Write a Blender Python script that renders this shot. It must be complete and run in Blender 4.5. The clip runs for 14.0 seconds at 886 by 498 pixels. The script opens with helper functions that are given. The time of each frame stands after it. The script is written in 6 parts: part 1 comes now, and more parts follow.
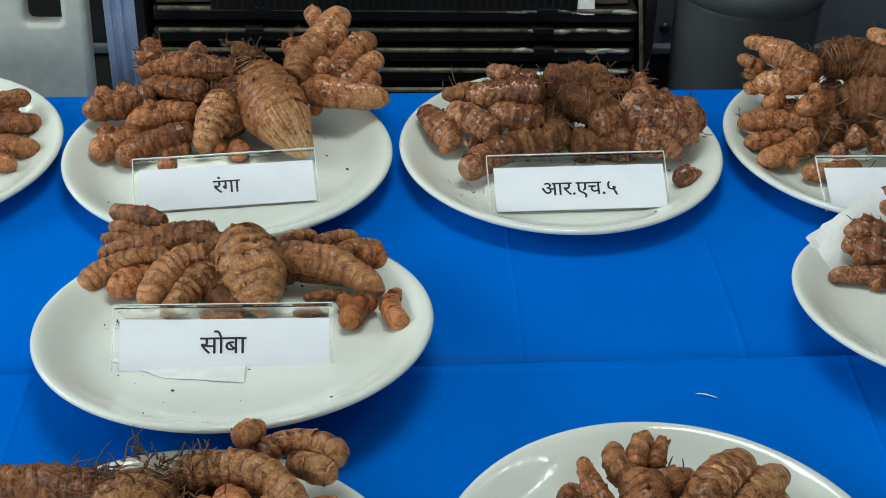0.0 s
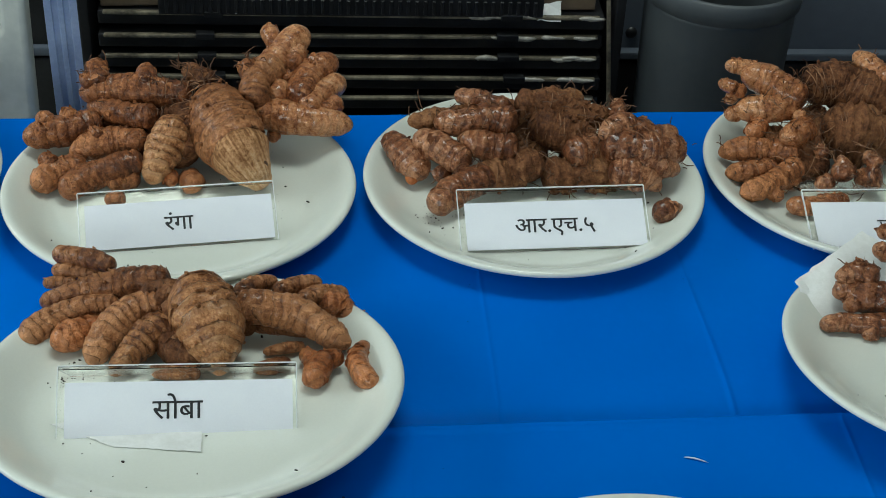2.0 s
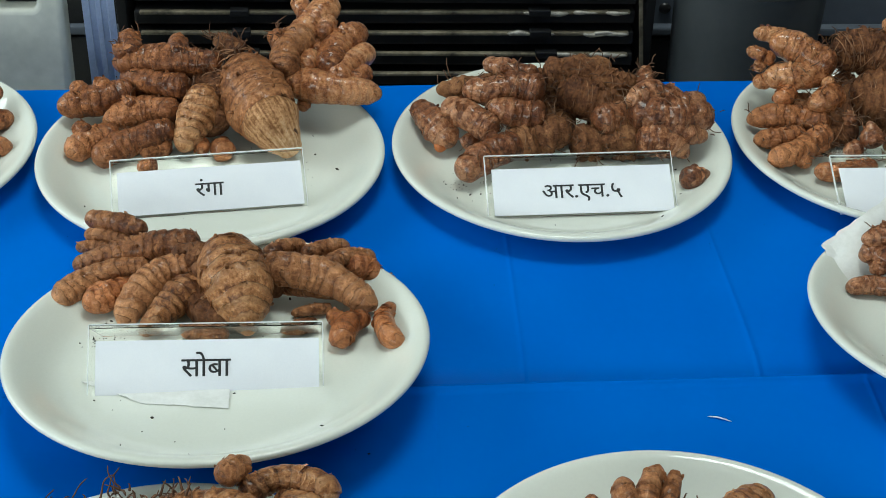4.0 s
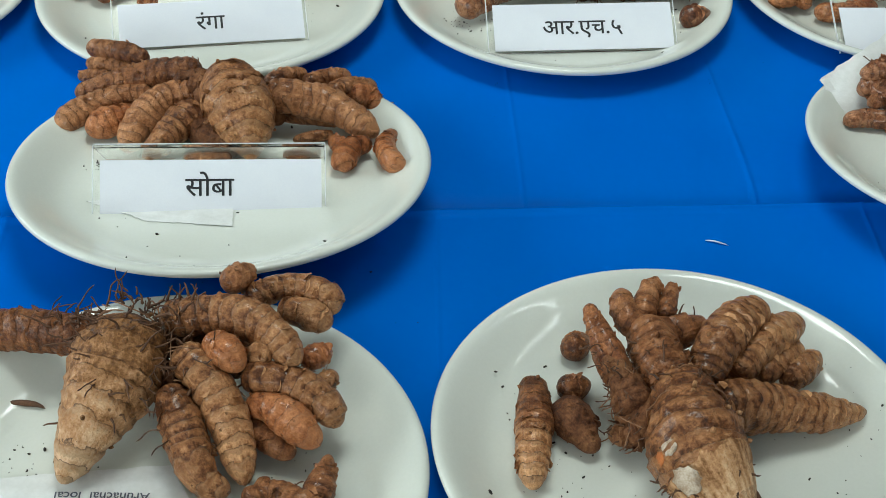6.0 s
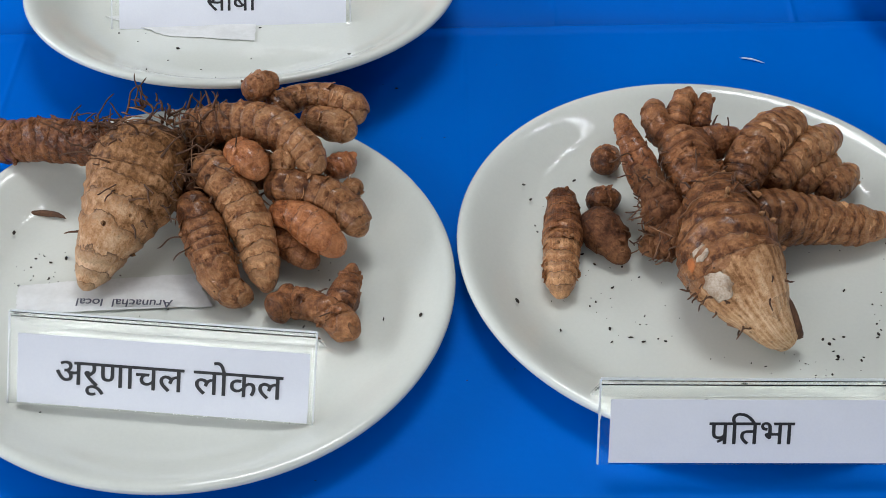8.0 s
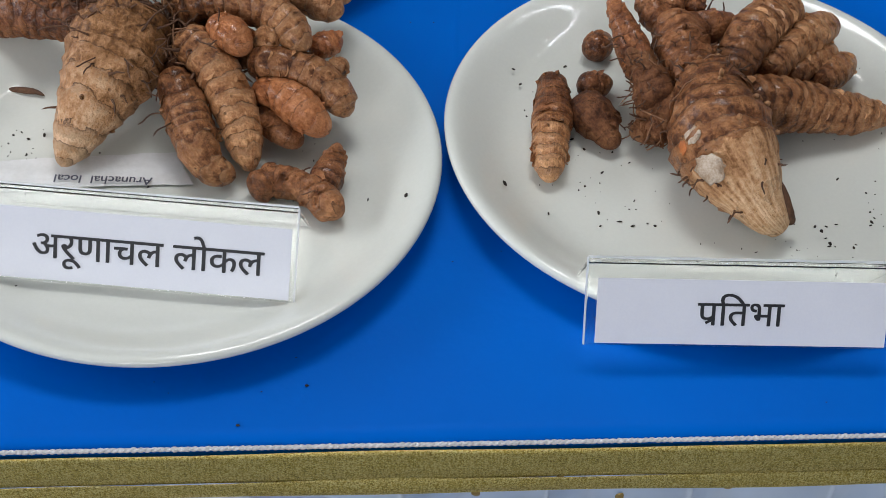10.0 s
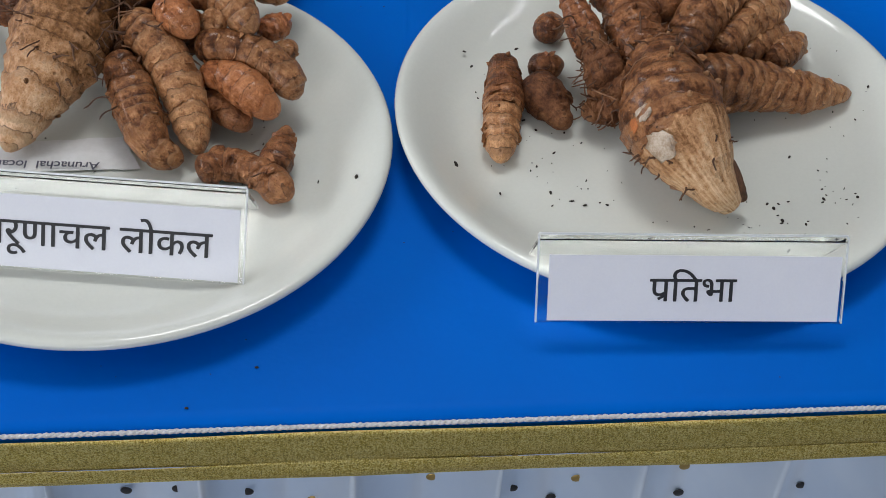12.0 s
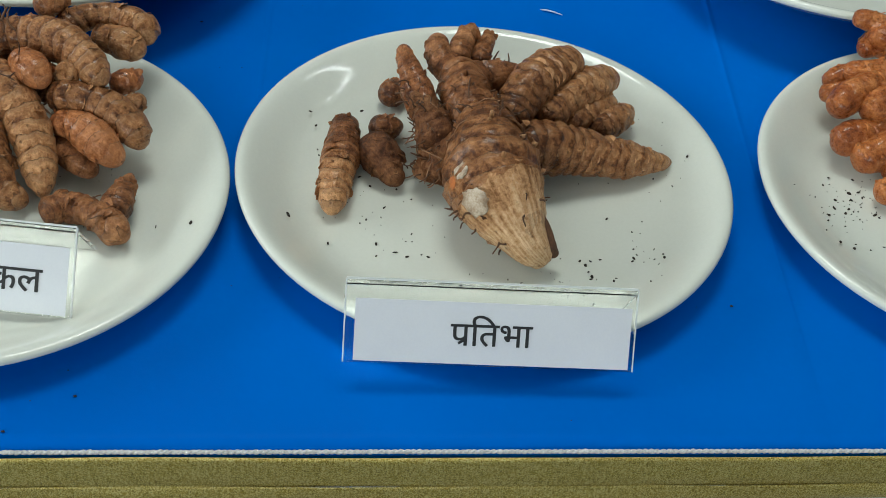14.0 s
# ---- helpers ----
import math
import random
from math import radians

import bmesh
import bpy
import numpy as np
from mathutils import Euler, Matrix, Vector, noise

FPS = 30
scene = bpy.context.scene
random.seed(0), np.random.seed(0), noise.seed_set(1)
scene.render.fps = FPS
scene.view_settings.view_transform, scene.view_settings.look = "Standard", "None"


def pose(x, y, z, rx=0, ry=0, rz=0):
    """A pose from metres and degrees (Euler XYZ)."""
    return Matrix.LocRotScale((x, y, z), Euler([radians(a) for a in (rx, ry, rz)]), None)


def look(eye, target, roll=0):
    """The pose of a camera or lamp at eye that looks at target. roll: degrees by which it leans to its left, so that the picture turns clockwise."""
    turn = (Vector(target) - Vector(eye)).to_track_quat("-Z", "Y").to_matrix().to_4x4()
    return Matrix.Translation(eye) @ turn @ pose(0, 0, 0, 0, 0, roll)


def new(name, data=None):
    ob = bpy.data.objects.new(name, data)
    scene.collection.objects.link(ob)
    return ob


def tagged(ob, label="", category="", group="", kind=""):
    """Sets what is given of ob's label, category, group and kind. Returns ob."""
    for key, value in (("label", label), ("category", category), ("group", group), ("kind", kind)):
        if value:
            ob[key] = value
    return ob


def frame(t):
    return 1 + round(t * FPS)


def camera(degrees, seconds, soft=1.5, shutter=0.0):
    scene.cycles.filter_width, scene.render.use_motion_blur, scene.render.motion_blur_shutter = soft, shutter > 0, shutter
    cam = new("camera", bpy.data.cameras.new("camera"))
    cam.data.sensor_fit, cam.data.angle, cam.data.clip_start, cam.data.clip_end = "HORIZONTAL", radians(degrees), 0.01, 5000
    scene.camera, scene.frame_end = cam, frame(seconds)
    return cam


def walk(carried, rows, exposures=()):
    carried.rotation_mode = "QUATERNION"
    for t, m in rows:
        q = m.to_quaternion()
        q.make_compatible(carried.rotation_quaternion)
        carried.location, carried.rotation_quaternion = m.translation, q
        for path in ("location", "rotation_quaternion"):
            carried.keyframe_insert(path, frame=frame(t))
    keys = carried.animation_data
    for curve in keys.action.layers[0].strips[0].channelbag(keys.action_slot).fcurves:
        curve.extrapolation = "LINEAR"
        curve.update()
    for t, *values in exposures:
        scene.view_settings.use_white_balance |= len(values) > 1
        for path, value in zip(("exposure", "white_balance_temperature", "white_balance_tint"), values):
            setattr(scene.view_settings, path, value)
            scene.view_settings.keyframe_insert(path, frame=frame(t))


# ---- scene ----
cam = camera(34.06, 14.0, soft=0.6)
PATH = [
    (0, (0.0330, -0.7997, 0.6417), (0.0769, 0.0311, 0.0869), 1.49),
    (0.5, (0.0374, -0.7284, 0.6385), (0.0926, 0.0801, 0.0526), 1.45),
    (1, (0.0378, -0.6996, 0.6366), (0.1136, 0.1070, 0.0503), 2.24),
    (1.5, (0.0248, -0.7038, 0.6437), (0.1051, 0.1125, 0.0716), 2.50),
    (2, (0.0190, -0.7094, 0.6476), (0.1006, 0.1077, 0.0768), 3.06),
    (2.2, (0.0195, -0.7089, 0.6466), (0.0960, 0.1096, 0.0773), 2.64),
    (4.3, (0.0305, -0.7352, 0.6349), (0.0822, 0.0775, 0.0546), 1.82),
    (4.5, (0.0244, -0.7393, 0.6332), (0.0851, 0.0658, 0.0431), 2.17),
    (5, (0.0225, -0.7501, 0.6234), (0.0861, 0.0455, 0.0209), 2.59),
    (5.5, (0.0239, -0.7592, 0.6140), (0.0803, 0.0291, 0.0013), 1.98),
    (6, (0.0234, -0.7665, 0.6025), (0.0806, 0.0062, -0.0297), 2.51),
    (6.5, (0.0249, -0.7717, 0.5923), (0.0867, -0.0111, -0.0540), 2.70),
    (7, (0.0295, -0.7771, 0.5746), (0.0821, -0.0375, -0.0964), 1.98),
    (7.5, (0.0310, -0.7792, 0.5632), (0.0748, -0.0557, -0.1258), 1.82),
    (7.7, (0.0272, -0.7780, 0.5631), (0.0630, -0.0572, -0.1291), 1.44),
    (9.8, (0.0299, -0.7918, 0.5297), (0.0704, -0.0980, -0.1893), 2.72),
    (10, (0.0305, -0.7888, 0.5300), (0.0714, -0.1015, -0.1952), 2.88),
    (10.5, (0.0411, -0.7906, 0.5215), (0.1003, -0.1045, -0.2036), 2.81),
    (11, (0.0416, -0.7946, 0.5152), (0.0997, -0.1153, -0.2164), 2.58),
    (11.5, (0.0387, -0.7964, 0.5146), (0.0956, -0.1076, -0.2082), 2.22),
    (12, (0.0376, -0.7951, 0.5162), (0.1026, -0.1040, -0.2037), 3.60),
    (12.5, (0.0415, -0.7969, 0.5167), (0.0845, -0.0847, -0.1839), 1.78),
    (13, (0.0509, -0.7861, 0.5148), (0.1173, -0.0663, -0.1762), 2.68),
    (13.5, (0.0647, -0.7883, 0.5142), (0.1397, -0.0724, -0.1799), 3.98),
    (14, (0.1105, -0.8422, 0.5382), (0.1952, -0.1114, -0.1392), 6.24),
]
walk(cam, [(t, look(eye, target, roll)) for t, eye, target, roll in PATH],
     exposures=[(0, -0.10, 6200, -2), (1, -0.05, 6200, -4), (1.5, -0.18, 6200, -5), (2, -0.32, 6150, -6), (4.3, -0.02, 6200, -5), (5, -0.05, 6200, -5), (6.5, -0.08, 6150, 0), (7, -0.08, 6050, 8), (7.5, -0.12, 6100, 10), (10, -0.14, 6250, 12), (12.5, -0.2, 6300, 12), (14, -0.14, 6350, -2)])

# ---- world, windows and lamps ----
world = bpy.data.worlds.new("daylight")
scene.world = world
world.use_nodes = True
wn = world.node_tree.nodes
sky = wn.new("ShaderNodeTexSky")
sky.sky_type = "NISHITA"
sky.sun_disc = False
sky.sun_elevation, sky.sun_rotation = radians(40), radians(200)
wn["Background"].inputs["Strength"].default_value = 0.1
world.node_tree.links.new(sky.outputs["Color"], wn["Background"].inputs["Color"])


def area_lamp(name, eye, target, size_x, size_y, watts, colour):
    data = bpy.data.lights.new(name, "AREA")
    data.shape, data.size, data.size_y = "RECTANGLE", size_x, size_y
    data.energy, data.color = watts, colour
    lamp = new(name, data)
    lamp.matrix_world = look(eye, target)
    return lamp


area_lamp("window_daylight", (-0.9, -2.6, 0.95), (0.0, 0.0, 0.2), 1.8, 0.9, 27, (1.0, 0.985, 0.96))
area_lamp("side_window_daylight", (-2.1, 0.35, 0.95), (0.0, 0.1, 0.35), 2.4, 0.6, 34, (0.97, 0.985, 1.0))
# added lamp for soft light from above; no rooflight is known here
area_lamp("added_overhead_light", (0.1, 0.55, 2.16), (0.1, 0.55, 0.0), 0.9, 0.6, 24, (1.0, 0.99, 0.97))

# ---- materials ----
def material(name):
    m = bpy.data.materials.new(name)
    m.use_nodes = True
    nt = m.node_tree
    return m, nt, nt.nodes["Principled BSDF"]


def noise_node(nt, scale, detail=4.0, rough=0.55, coords="Object"):
    tc = nt.nodes.new("ShaderNodeTexCoord")
    n = nt.nodes.new("ShaderNodeTexNoise")
    n.inputs["Scale"].default_value, n.inputs["Detail"].default_value = scale, detail
    n.inputs["Roughness"].default_value = rough
    nt.links.new(tc.outputs[coords], n.inputs["Vector"])
    return n


def ramp_node(nt, source, stops):
    r = nt.nodes.new("ShaderNodeValToRGB")
    while len(r.color_ramp.elements) < len(stops):
        r.color_ramp.elements.new(0.5)
    for e, (p, c) in zip(r.color_ramp.elements, stops):
        e.position, e.color = p, (*c, 1)
    nt.links.new(source, r.inputs["Fac"])
    return r


def mix_node(nt, fac, a, b, mode="MIX"):
    n = nt.nodes.new("ShaderNodeMix")
    n.data_type, n.blend_type = "RGBA", mode
    for k, v in ((0, fac), (6, a), (7, b)):
        if isinstance(v, (int, float)):
            n.inputs[k].default_value = v
        elif isinstance(v, tuple):
            n.inputs[k].default_value = (*v, 1)
        else:
            nt.links.new(v, n.inputs[k])
    return n.outputs[2]


def math_node(nt, op, a, b=0.0):
    n = nt.nodes.new("ShaderNodeMath")
    n.operation = op
    for k, v in ((0, a), (1, b)):
        if isinstance(v, (int, float)):
            n.inputs[k].default_value = v
        else:
            nt.links.new(v, n.inputs[k])
    return n.outputs[0]


def bump_node(nt, bsdf, height, strength, distance):
    b = nt.nodes.new("ShaderNodeBump")
    b.inputs["Strength"].default_value, b.inputs["Distance"].default_value = strength, distance
    nt.links.new(height, b.inputs["Height"])
    nt.links.new(b.outputs["Normal"], bsdf.inputs["Normal"])
    return b


def surface(name, light, dark, scale, rough, rough_spread=0.1, bump=0.1, bump_scale=None, metal=0.0, detail=5.0):
    """A two-tone surface with noise at two scales."""
    m, nt, p = material(name)
    big = noise_node(nt, scale, detail)
    fine = noise_node(nt, bump_scale or scale * 9, 6)
    both = math_node(nt, "ADD", math_node(nt, "MULTIPLY", big.outputs["Fac"], 0.65), math_node(nt, "MULTIPLY", fine.outputs["Fac"], 0.35))
    col = ramp_node(nt, both, [(0.36, dark), (0.64, light)])
    nt.links.new(col.outputs["Color"], p.inputs["Base Color"])
    r = nt.nodes.new("ShaderNodeMapRange")
    r.inputs["To Min"].default_value, r.inputs["To Max"].default_value = max(0.03, rough - rough_spread), min(1, rough + rough_spread)
    nt.links.new(big.outputs["Fac"], r.inputs["Value"])
    nt.links.new(r.outputs["Result"], p.inputs["Roughness"])
    p.inputs["Metallic"].default_value = metal
    if bump:
        bump_node(nt, p, fine.outputs["Fac"], bump, 0.001)
    return m


def rhizome_skin(name, pale, tan, brown, dark, gloss=0.45, ring_width=0.30, ring_dark=0.75, scales=0.5, crest_tone=0.16, wet=0.0, streak=0.12, fade=0.0, fade_run=0.1):
    """Turmeric skin: dark leaf-scar rings between paler bands, brown blotches, soil and fine lengthwise fibres."""
    m, nt, p = material(name)
    ring = nt.nodes.new("ShaderNodeAttribute")
    ring.attribute_name = "ring"
    along = nt.nodes.new("ShaderNodeUVMap")
    wob = noise_node(nt, 130, 4, 0.6)
    blot = noise_node(nt, 125, 6, 0.66)
    grain = noise_node(nt, 420, 4, 0.65)
    info = nt.nodes.new("ShaderNodeObjectInfo")
    phase = math_node(nt, "ADD", ring.outputs["Fac"], math_node(nt, "MULTIPLY", math_node(nt, "SUBTRACT", wob.outputs["Fac"], 0.5), 0.9))
    saw = math_node(nt, "FRACT", phase)
    band = nt.nodes.new("ShaderNodeMapRange")
    band.interpolation_type = "SMOOTHSTEP"
    band.inputs["From Min"].default_value, band.inputs["From Max"].default_value = 0.0, ring_width
    band.inputs["To Min"].default_value, band.inputs["To Max"].default_value = 1.0, 0.0
    nt.links.new(saw, band.inputs["Value"])
    fib = nt.nodes.new("ShaderNodeTexNoise")
    mp = nt.nodes.new("ShaderNodeMapping")
    mp.inputs["Scale"].default_value = (14, 110, 1)
    nt.links.new(along.outputs["UV"], mp.inputs["Vector"])
    nt.links.new(mp.outputs["Vector"], fib.inputs["Vector"])
    fib.inputs["Scale"].default_value, fib.inputs["Detail"].default_value = 4.0, 5
    mottle = math_node(nt, "ADD", math_node(nt, "MULTIPLY", blot.outputs["Fac"], 0.68 - streak), math_node(nt, "ADD", math_node(nt, "MULTIPLY", grain.outputs["Fac"], 0.32), math_node(nt, "MULTIPLY", fib.outputs["Fac"], streak)))
    # thin papery flakes of skin, each a little lighter or darker
    flake = nt.nodes.new("ShaderNodeTexVoronoi")
    bent = nt.nodes.new("ShaderNodeVectorMath")
    bent.operation = "MULTIPLY_ADD"
    tc2 = nt.nodes.new("ShaderNodeTexCoord")
    nt.links.new(blot.outputs["Color"], bent.inputs[0])
    bent.inputs[1].default_value = (0.008, 0.008, 0.008)
    nt.links.new(tc2.outputs["Object"], bent.inputs[2])
    nt.links.new(bent.outputs["Vector"], flake.inputs["Vector"])
    flake.inputs["Scale"].default_value = 210
    tone = nt.nodes.new("ShaderNodeSeparateColor")
    nt.links.new(flake.outputs["Color"], tone.inputs["Color"])
    mottle = math_node(nt, "ADD", mottle, math_node(nt, "MULTIPLY", math_node(nt, "SUBTRACT", tone.outputs["Red"], 0.5), 0.035))
    if fade:
        sep = nt.nodes.new("ShaderNodeSeparateXYZ")
        nt.links.new(along.outputs["UV"], sep.inputs["Vector"])
        age = nt.nodes.new("ShaderNodeMapRange")
        age.inputs["From Max"].default_value = fade_run
        age.inputs["To Min"].default_value, age.inputs["To Max"].default_value = -fade, fade * 0.5
        nt.links.new(sep.outputs["X"], age.inputs["Value"])
        mottle = math_node(nt, "ADD", mottle, age.outputs["Result"])
    pits = nt.nodes.new("ShaderNodeTexVoronoi")
    tc = nt.nodes.new("ShaderNodeTexCoord")
    pits.inputs["Scale"].default_value = 190
    nt.links.new(tc.outputs["Object"], pits.inputs["Vector"])
    pit = ramp_node(nt, pits.outputs["Distance"], [(0.10, (1, 1, 1)), (0.2, (0, 0, 0))])
    pitted = math_node(nt, "MULTIPLY", pit.outputs["Color"], math_node(nt, "GREATER_THAN", wob.outputs["Fac"], 0.52))
    crest = math_node(nt, "MULTIPLY", math_node(nt, "SUBTRACT", 0.5, saw), crest_tone)
    mottle = math_node(nt, "ADD", mottle, crest)
    run = nt.nodes.new("ShaderNodeAttribute")
    run.attribute_name = "along"
    young = nt.nodes.new("ShaderNodeMapRange")
    young.inputs["To Min"].default_value, young.inputs["To Max"].default_value = -0.05, 0.08
    nt.links.new(run.outputs["Fac"], young.inputs["Value"])
    mottle = math_node(nt, "ADD", mottle, young.outputs["Result"])
    shift = math_node(nt, "ADD", mottle, math_node(nt, "MULTIPLY", math_node(nt, "SUBTRACT", info.outputs["Random"], 0.5), 0.10))
    col = ramp_node(nt, shift, [(0.28, dark), (0.40, brown), (0.51, tan), (0.66, pale)])
    # ragged brown patches that spread from each ring over part of its band
    spread = math_node(nt, "SUBTRACT", saw, math_node(nt, "MULTIPLY", math_node(nt, "SUBTRACT", mottle, 0.5), 2.6))
    stain = nt.nodes.new("ShaderNodeMapRange")
    stain.inputs["From Min"].default_value, stain.inputs["From Max"].default_value = ring_width + 0.02, ring_width + 0.16
    stain.inputs["To Min"].default_value, stain.inputs["To Max"].default_value = 0.48 * min(1.0, ring_dark), 0.0
    nt.links.new(spread, stain.inputs["Value"])
    body = mix_node(nt, stain.outputs["Result"], col.outputs["Color"], brown)
    edge = ramp_node(nt, saw, [(0.0, (1, 1, 1)), (0.09, (0, 0, 0))])
    patch = ramp_node(nt, wob.outputs["Fac"], [(0.35, (0.25, 0.25, 0.25)), (0.6, (1, 1, 1))])
    soft = math_node(nt, "MULTIPLY", band.outputs["Result"], 0.4)
    fac = math_node(nt, "MULTIPLY", math_node(nt, "MULTIPLY", math_node(nt, "MAXIMUM", soft, edge.outputs["Color"]), patch.outputs["Color"]), ring_dark)
    ringed = mix_node(nt, math_node(nt, "MAXIMUM", fac, math_node(nt, "MULTIPLY", pitted, 0.45)), body, dark)
    nt.links.new(ringed, p.inputs["Base Color"])
    hgt = math_node(nt, "ADD", math_node(nt, "MULTIPLY", fib.outputs["Fac"], 0.5), math_node(nt, "SUBTRACT", math_node(nt, "MULTIPLY", grain.outputs["Fac"], 0.9), math_node(nt, "ADD", math_node(nt, "MULTIPLY", fac, scales), math_node(nt, "SUBTRACT", math_node(nt, "MULTIPLY", pitted, 0.35), math_node(nt, "MULTIPLY", tone.outputs["Green"], 0.22)))))
    bump_node(nt, p, hgt, 1.0, 0.0019)
    rr = nt.nodes.new("ShaderNodeMapRange")
    rr.inputs["To Min"].default_value, rr.inputs["To Max"].default_value = gloss - 0.18, gloss + 0.28
    nt.links.new(grain.outputs["Fac"], rr.inputs["Value"])
    nt.links.new(rr.outputs["Result"], p.inputs["Roughness"])
    p.inputs["Coat Weight"].default_value, p.inputs["Coat Roughness"].default_value = wet * 0.6, 0.16
    p.inputs["Specular IOR Level"].default_value = 0.22
    return m


SKIN_REDBROWN = rhizome_skin("red_brown_turmeric_skin", (0.66, 0.28, 0.115), (0.27, 0.094, 0.032), (0.105, 0.031, 0.0095), (0.030, 0.0085, 0.0027), 0.38, 0.14, 0.8, crest_tone=0.07, wet=0.4)
SKIN_OLIVE = rhizome_skin("ringed_brown_turmeric_skin", (0.64, 0.31, 0.14), (0.33, 0.135, 0.052), (0.13, 0.043, 0.014), (0.036, 0.0105, 0.0033), 0.38, 0.14, 0.95, crest_tone=0.11, wet=0.35)
SKIN_ORANGE_TIP = rhizome_skin("orange_brown_turmeric_skin", (0.72, 0.31, 0.13), (0.40, 0.138, 0.046), (0.17, 0.048, 0.014), (0.036, 0.0098, 0.003), 0.32, 0.13, 0.8, crest_tone=0.10, wet=0.5)
SKIN_TAN = rhizome_skin("banded_tan_turmeric_skin", (0.76, 0.42, 0.20), (0.39, 0.170, 0.066), (0.14, 0.048, 0.0155), (0.036, 0.0110, 0.0036), 0.35, 0.18, 1.0, crest_tone=0.15, wet=0.35)
SKIN_PALE = rhizome_skin("pale_mother_rhizome_skin", (0.82, 0.57, 0.355), (0.53, 0.275, 0.125), (0.26, 0.115, 0.038), (0.06, 0.021, 0.007), 0.44, 0.11, 0.95, crest_tone=0.07, wet=0.1, fade=0.11, streak=0.2, fade_run=0.09)
SKIN_BROWN = rhizome_skin("brown_turmeric_skin", (0.62, 0.29, 0.125), (0.29, 0.112, 0.041), (0.11, 0.036, 0.0115), (0.030, 0.0090, 0.0029), 0.40, 0.15, 0.9, crest_tone=0.09, wet=0.3)
SKIN_GINGER = rhizome_skin("rusty_ginger_skin", (0.66, 0.32, 0.16), (0.225, 0.078, 0.030), (0.080, 0.0235, 0.008), (0.022, 0.0062, 0.002), 0.30, 0.13, 0.85, crest_tone=0.12, wet=0.7)
SKIN_SMOOTH = rhizome_skin("glossy_orange_tan_ginger_skin", (0.74, 0.375, 0.175), (0.385, 0.145, 0.053), (0.16, 0.048, 0.015), (0.036, 0.010, 0.003), 0.27, 0.09, 0.75, crest_tone=0.07, wet=0.8)
SKIN_ROOTY = rhizome_skin("dark_root_matted_skin", (0.36, 0.17, 0.073), (0.18, 0.071, 0.028), (0.075, 0.026, 0.010), (0.018, 0.006, 0.0022), 0.6, 0.3, 0.5, scales=1.0, crest_tone=0.03)
SKIN_ORANGE = rhizome_skin("bright_orange_brown_skin", (0.76, 0.30, 0.095), (0.47, 0.145, 0.036), (0.266, 0.0627, 0.0134), (0.0756, 0.0181, 0.00448), 0.26, 0.12, 0.5, crest_tone=0.04, wet=0.6)
SKIN_HUSK = rhizome_skin("pale_fibrous_stem_husk", (0.80, 0.56, 0.34), (0.54, 0.29, 0.135), (0.22, 0.092, 0.03), (0.09, 0.034, 0.011), 0.5, 0.1, 0.3, crest_tone=0.0, streak=0.5, fade=0.06, fade_run=0.04)
SKIN_TIP = rhizome_skin("pale_pinkish_bud_tip", (0.80, 0.50, 0.30), (0.60, 0.31, 0.16), (0.36, 0.135, 0.056), (0.12, 0.0405, 0.016), 0.3, 0.1, 0.3, crest_tone=0.0, wet=0.3)
# surface style of each skin: ring ridges, lumps
STYLE = {SKIN_REDBROWN: (0.07, 0.12, 0.03), SKIN_OLIVE: (0.115, 0.075, 0.015), SKIN_ORANGE_TIP: (0.07, 0.08, 0.02), SKIN_TAN: (0.12, 0.075, 0.015), SKIN_BROWN: (0.075, 0.10, 0.03), SKIN_GINGER: (0.06, 0.12, 0.06), SKIN_SMOOTH: (0.045, 0.07, 0.03), SKIN_ROOTY: (0.05, 0.3, 0.1), SKIN_ORANGE: (0.05, 0.08, 0.04)}

CUT_FACE = surface("dried_white_cut_face", (0.70, 0.60, 0.48), (0.34, 0.22, 0.13), 120, 0.7, bump=0.4)
CUT_ORANGE = surface("orange_cut_face", (0.56, 0.17, 0.035), (0.26, 0.07, 0.018), 150, 0.5, bump=0.3)
ROOT = surface("dry_brown_root", (0.16, 0.075, 0.035), (0.05, 0.022, 0.011), 90, 0.8, bump=0)
ROOT_PALE = surface("light_brown_root", (0.34, 0.17, 0.08), (0.12, 0.05, 0.022), 120, 0.7, bump=0)
SOIL = surface("dark_soil_crumb", (0.045, 0.033, 0.022), (0.012, 0.009, 0.007), 300, 0.95, bump=0)
PLATE = surface("off_white_melamine", (0.70, 0.715, 0.645), (0.66, 0.675, 0.605), 7, 0.065, 0.025, 0.015, 500)
PAPER = surface("white_card", (0.80, 0.81, 0.85), (0.76, 0.77, 0.82), 30, 0.8, bump=0.05, bump_scale=900)
SLIP = surface("torn_white_paper", (0.78, 0.78, 0.76), (0.66, 0.66, 0.63), 45, 0.85, bump=0.25, bump_scale=250)
INK = surface("black_ink", (0.014, 0.014, 0.016), (0.009, 0.009, 0.011), 60, 0.6, bump=0)
PENCIL = surface("grey_ballpoint_ink", (0.10, 0.10, 0.13), (0.05, 0.05, 0.07), 60, 0.7, bump=0)
SILVER = surface("brushed_aluminium", (0.62, 0.70, 0.86), (0.46, 0.54, 0.70), 40, 0.35, metal=0.45, bump=0.1)
BLACK_METAL = surface("black_painted_metal", (0.016, 0.016, 0.018), (0.006, 0.006, 0.007), 25, 0.45, 0.12, 0.2, 200)
WORN_EDGE = surface("worn_brass_coloured_edge", (0.36, 0.31, 0.22), (0.07, 0.06, 0.045), 30, 0.45, 0.15, 0.2, 200, 0.3)
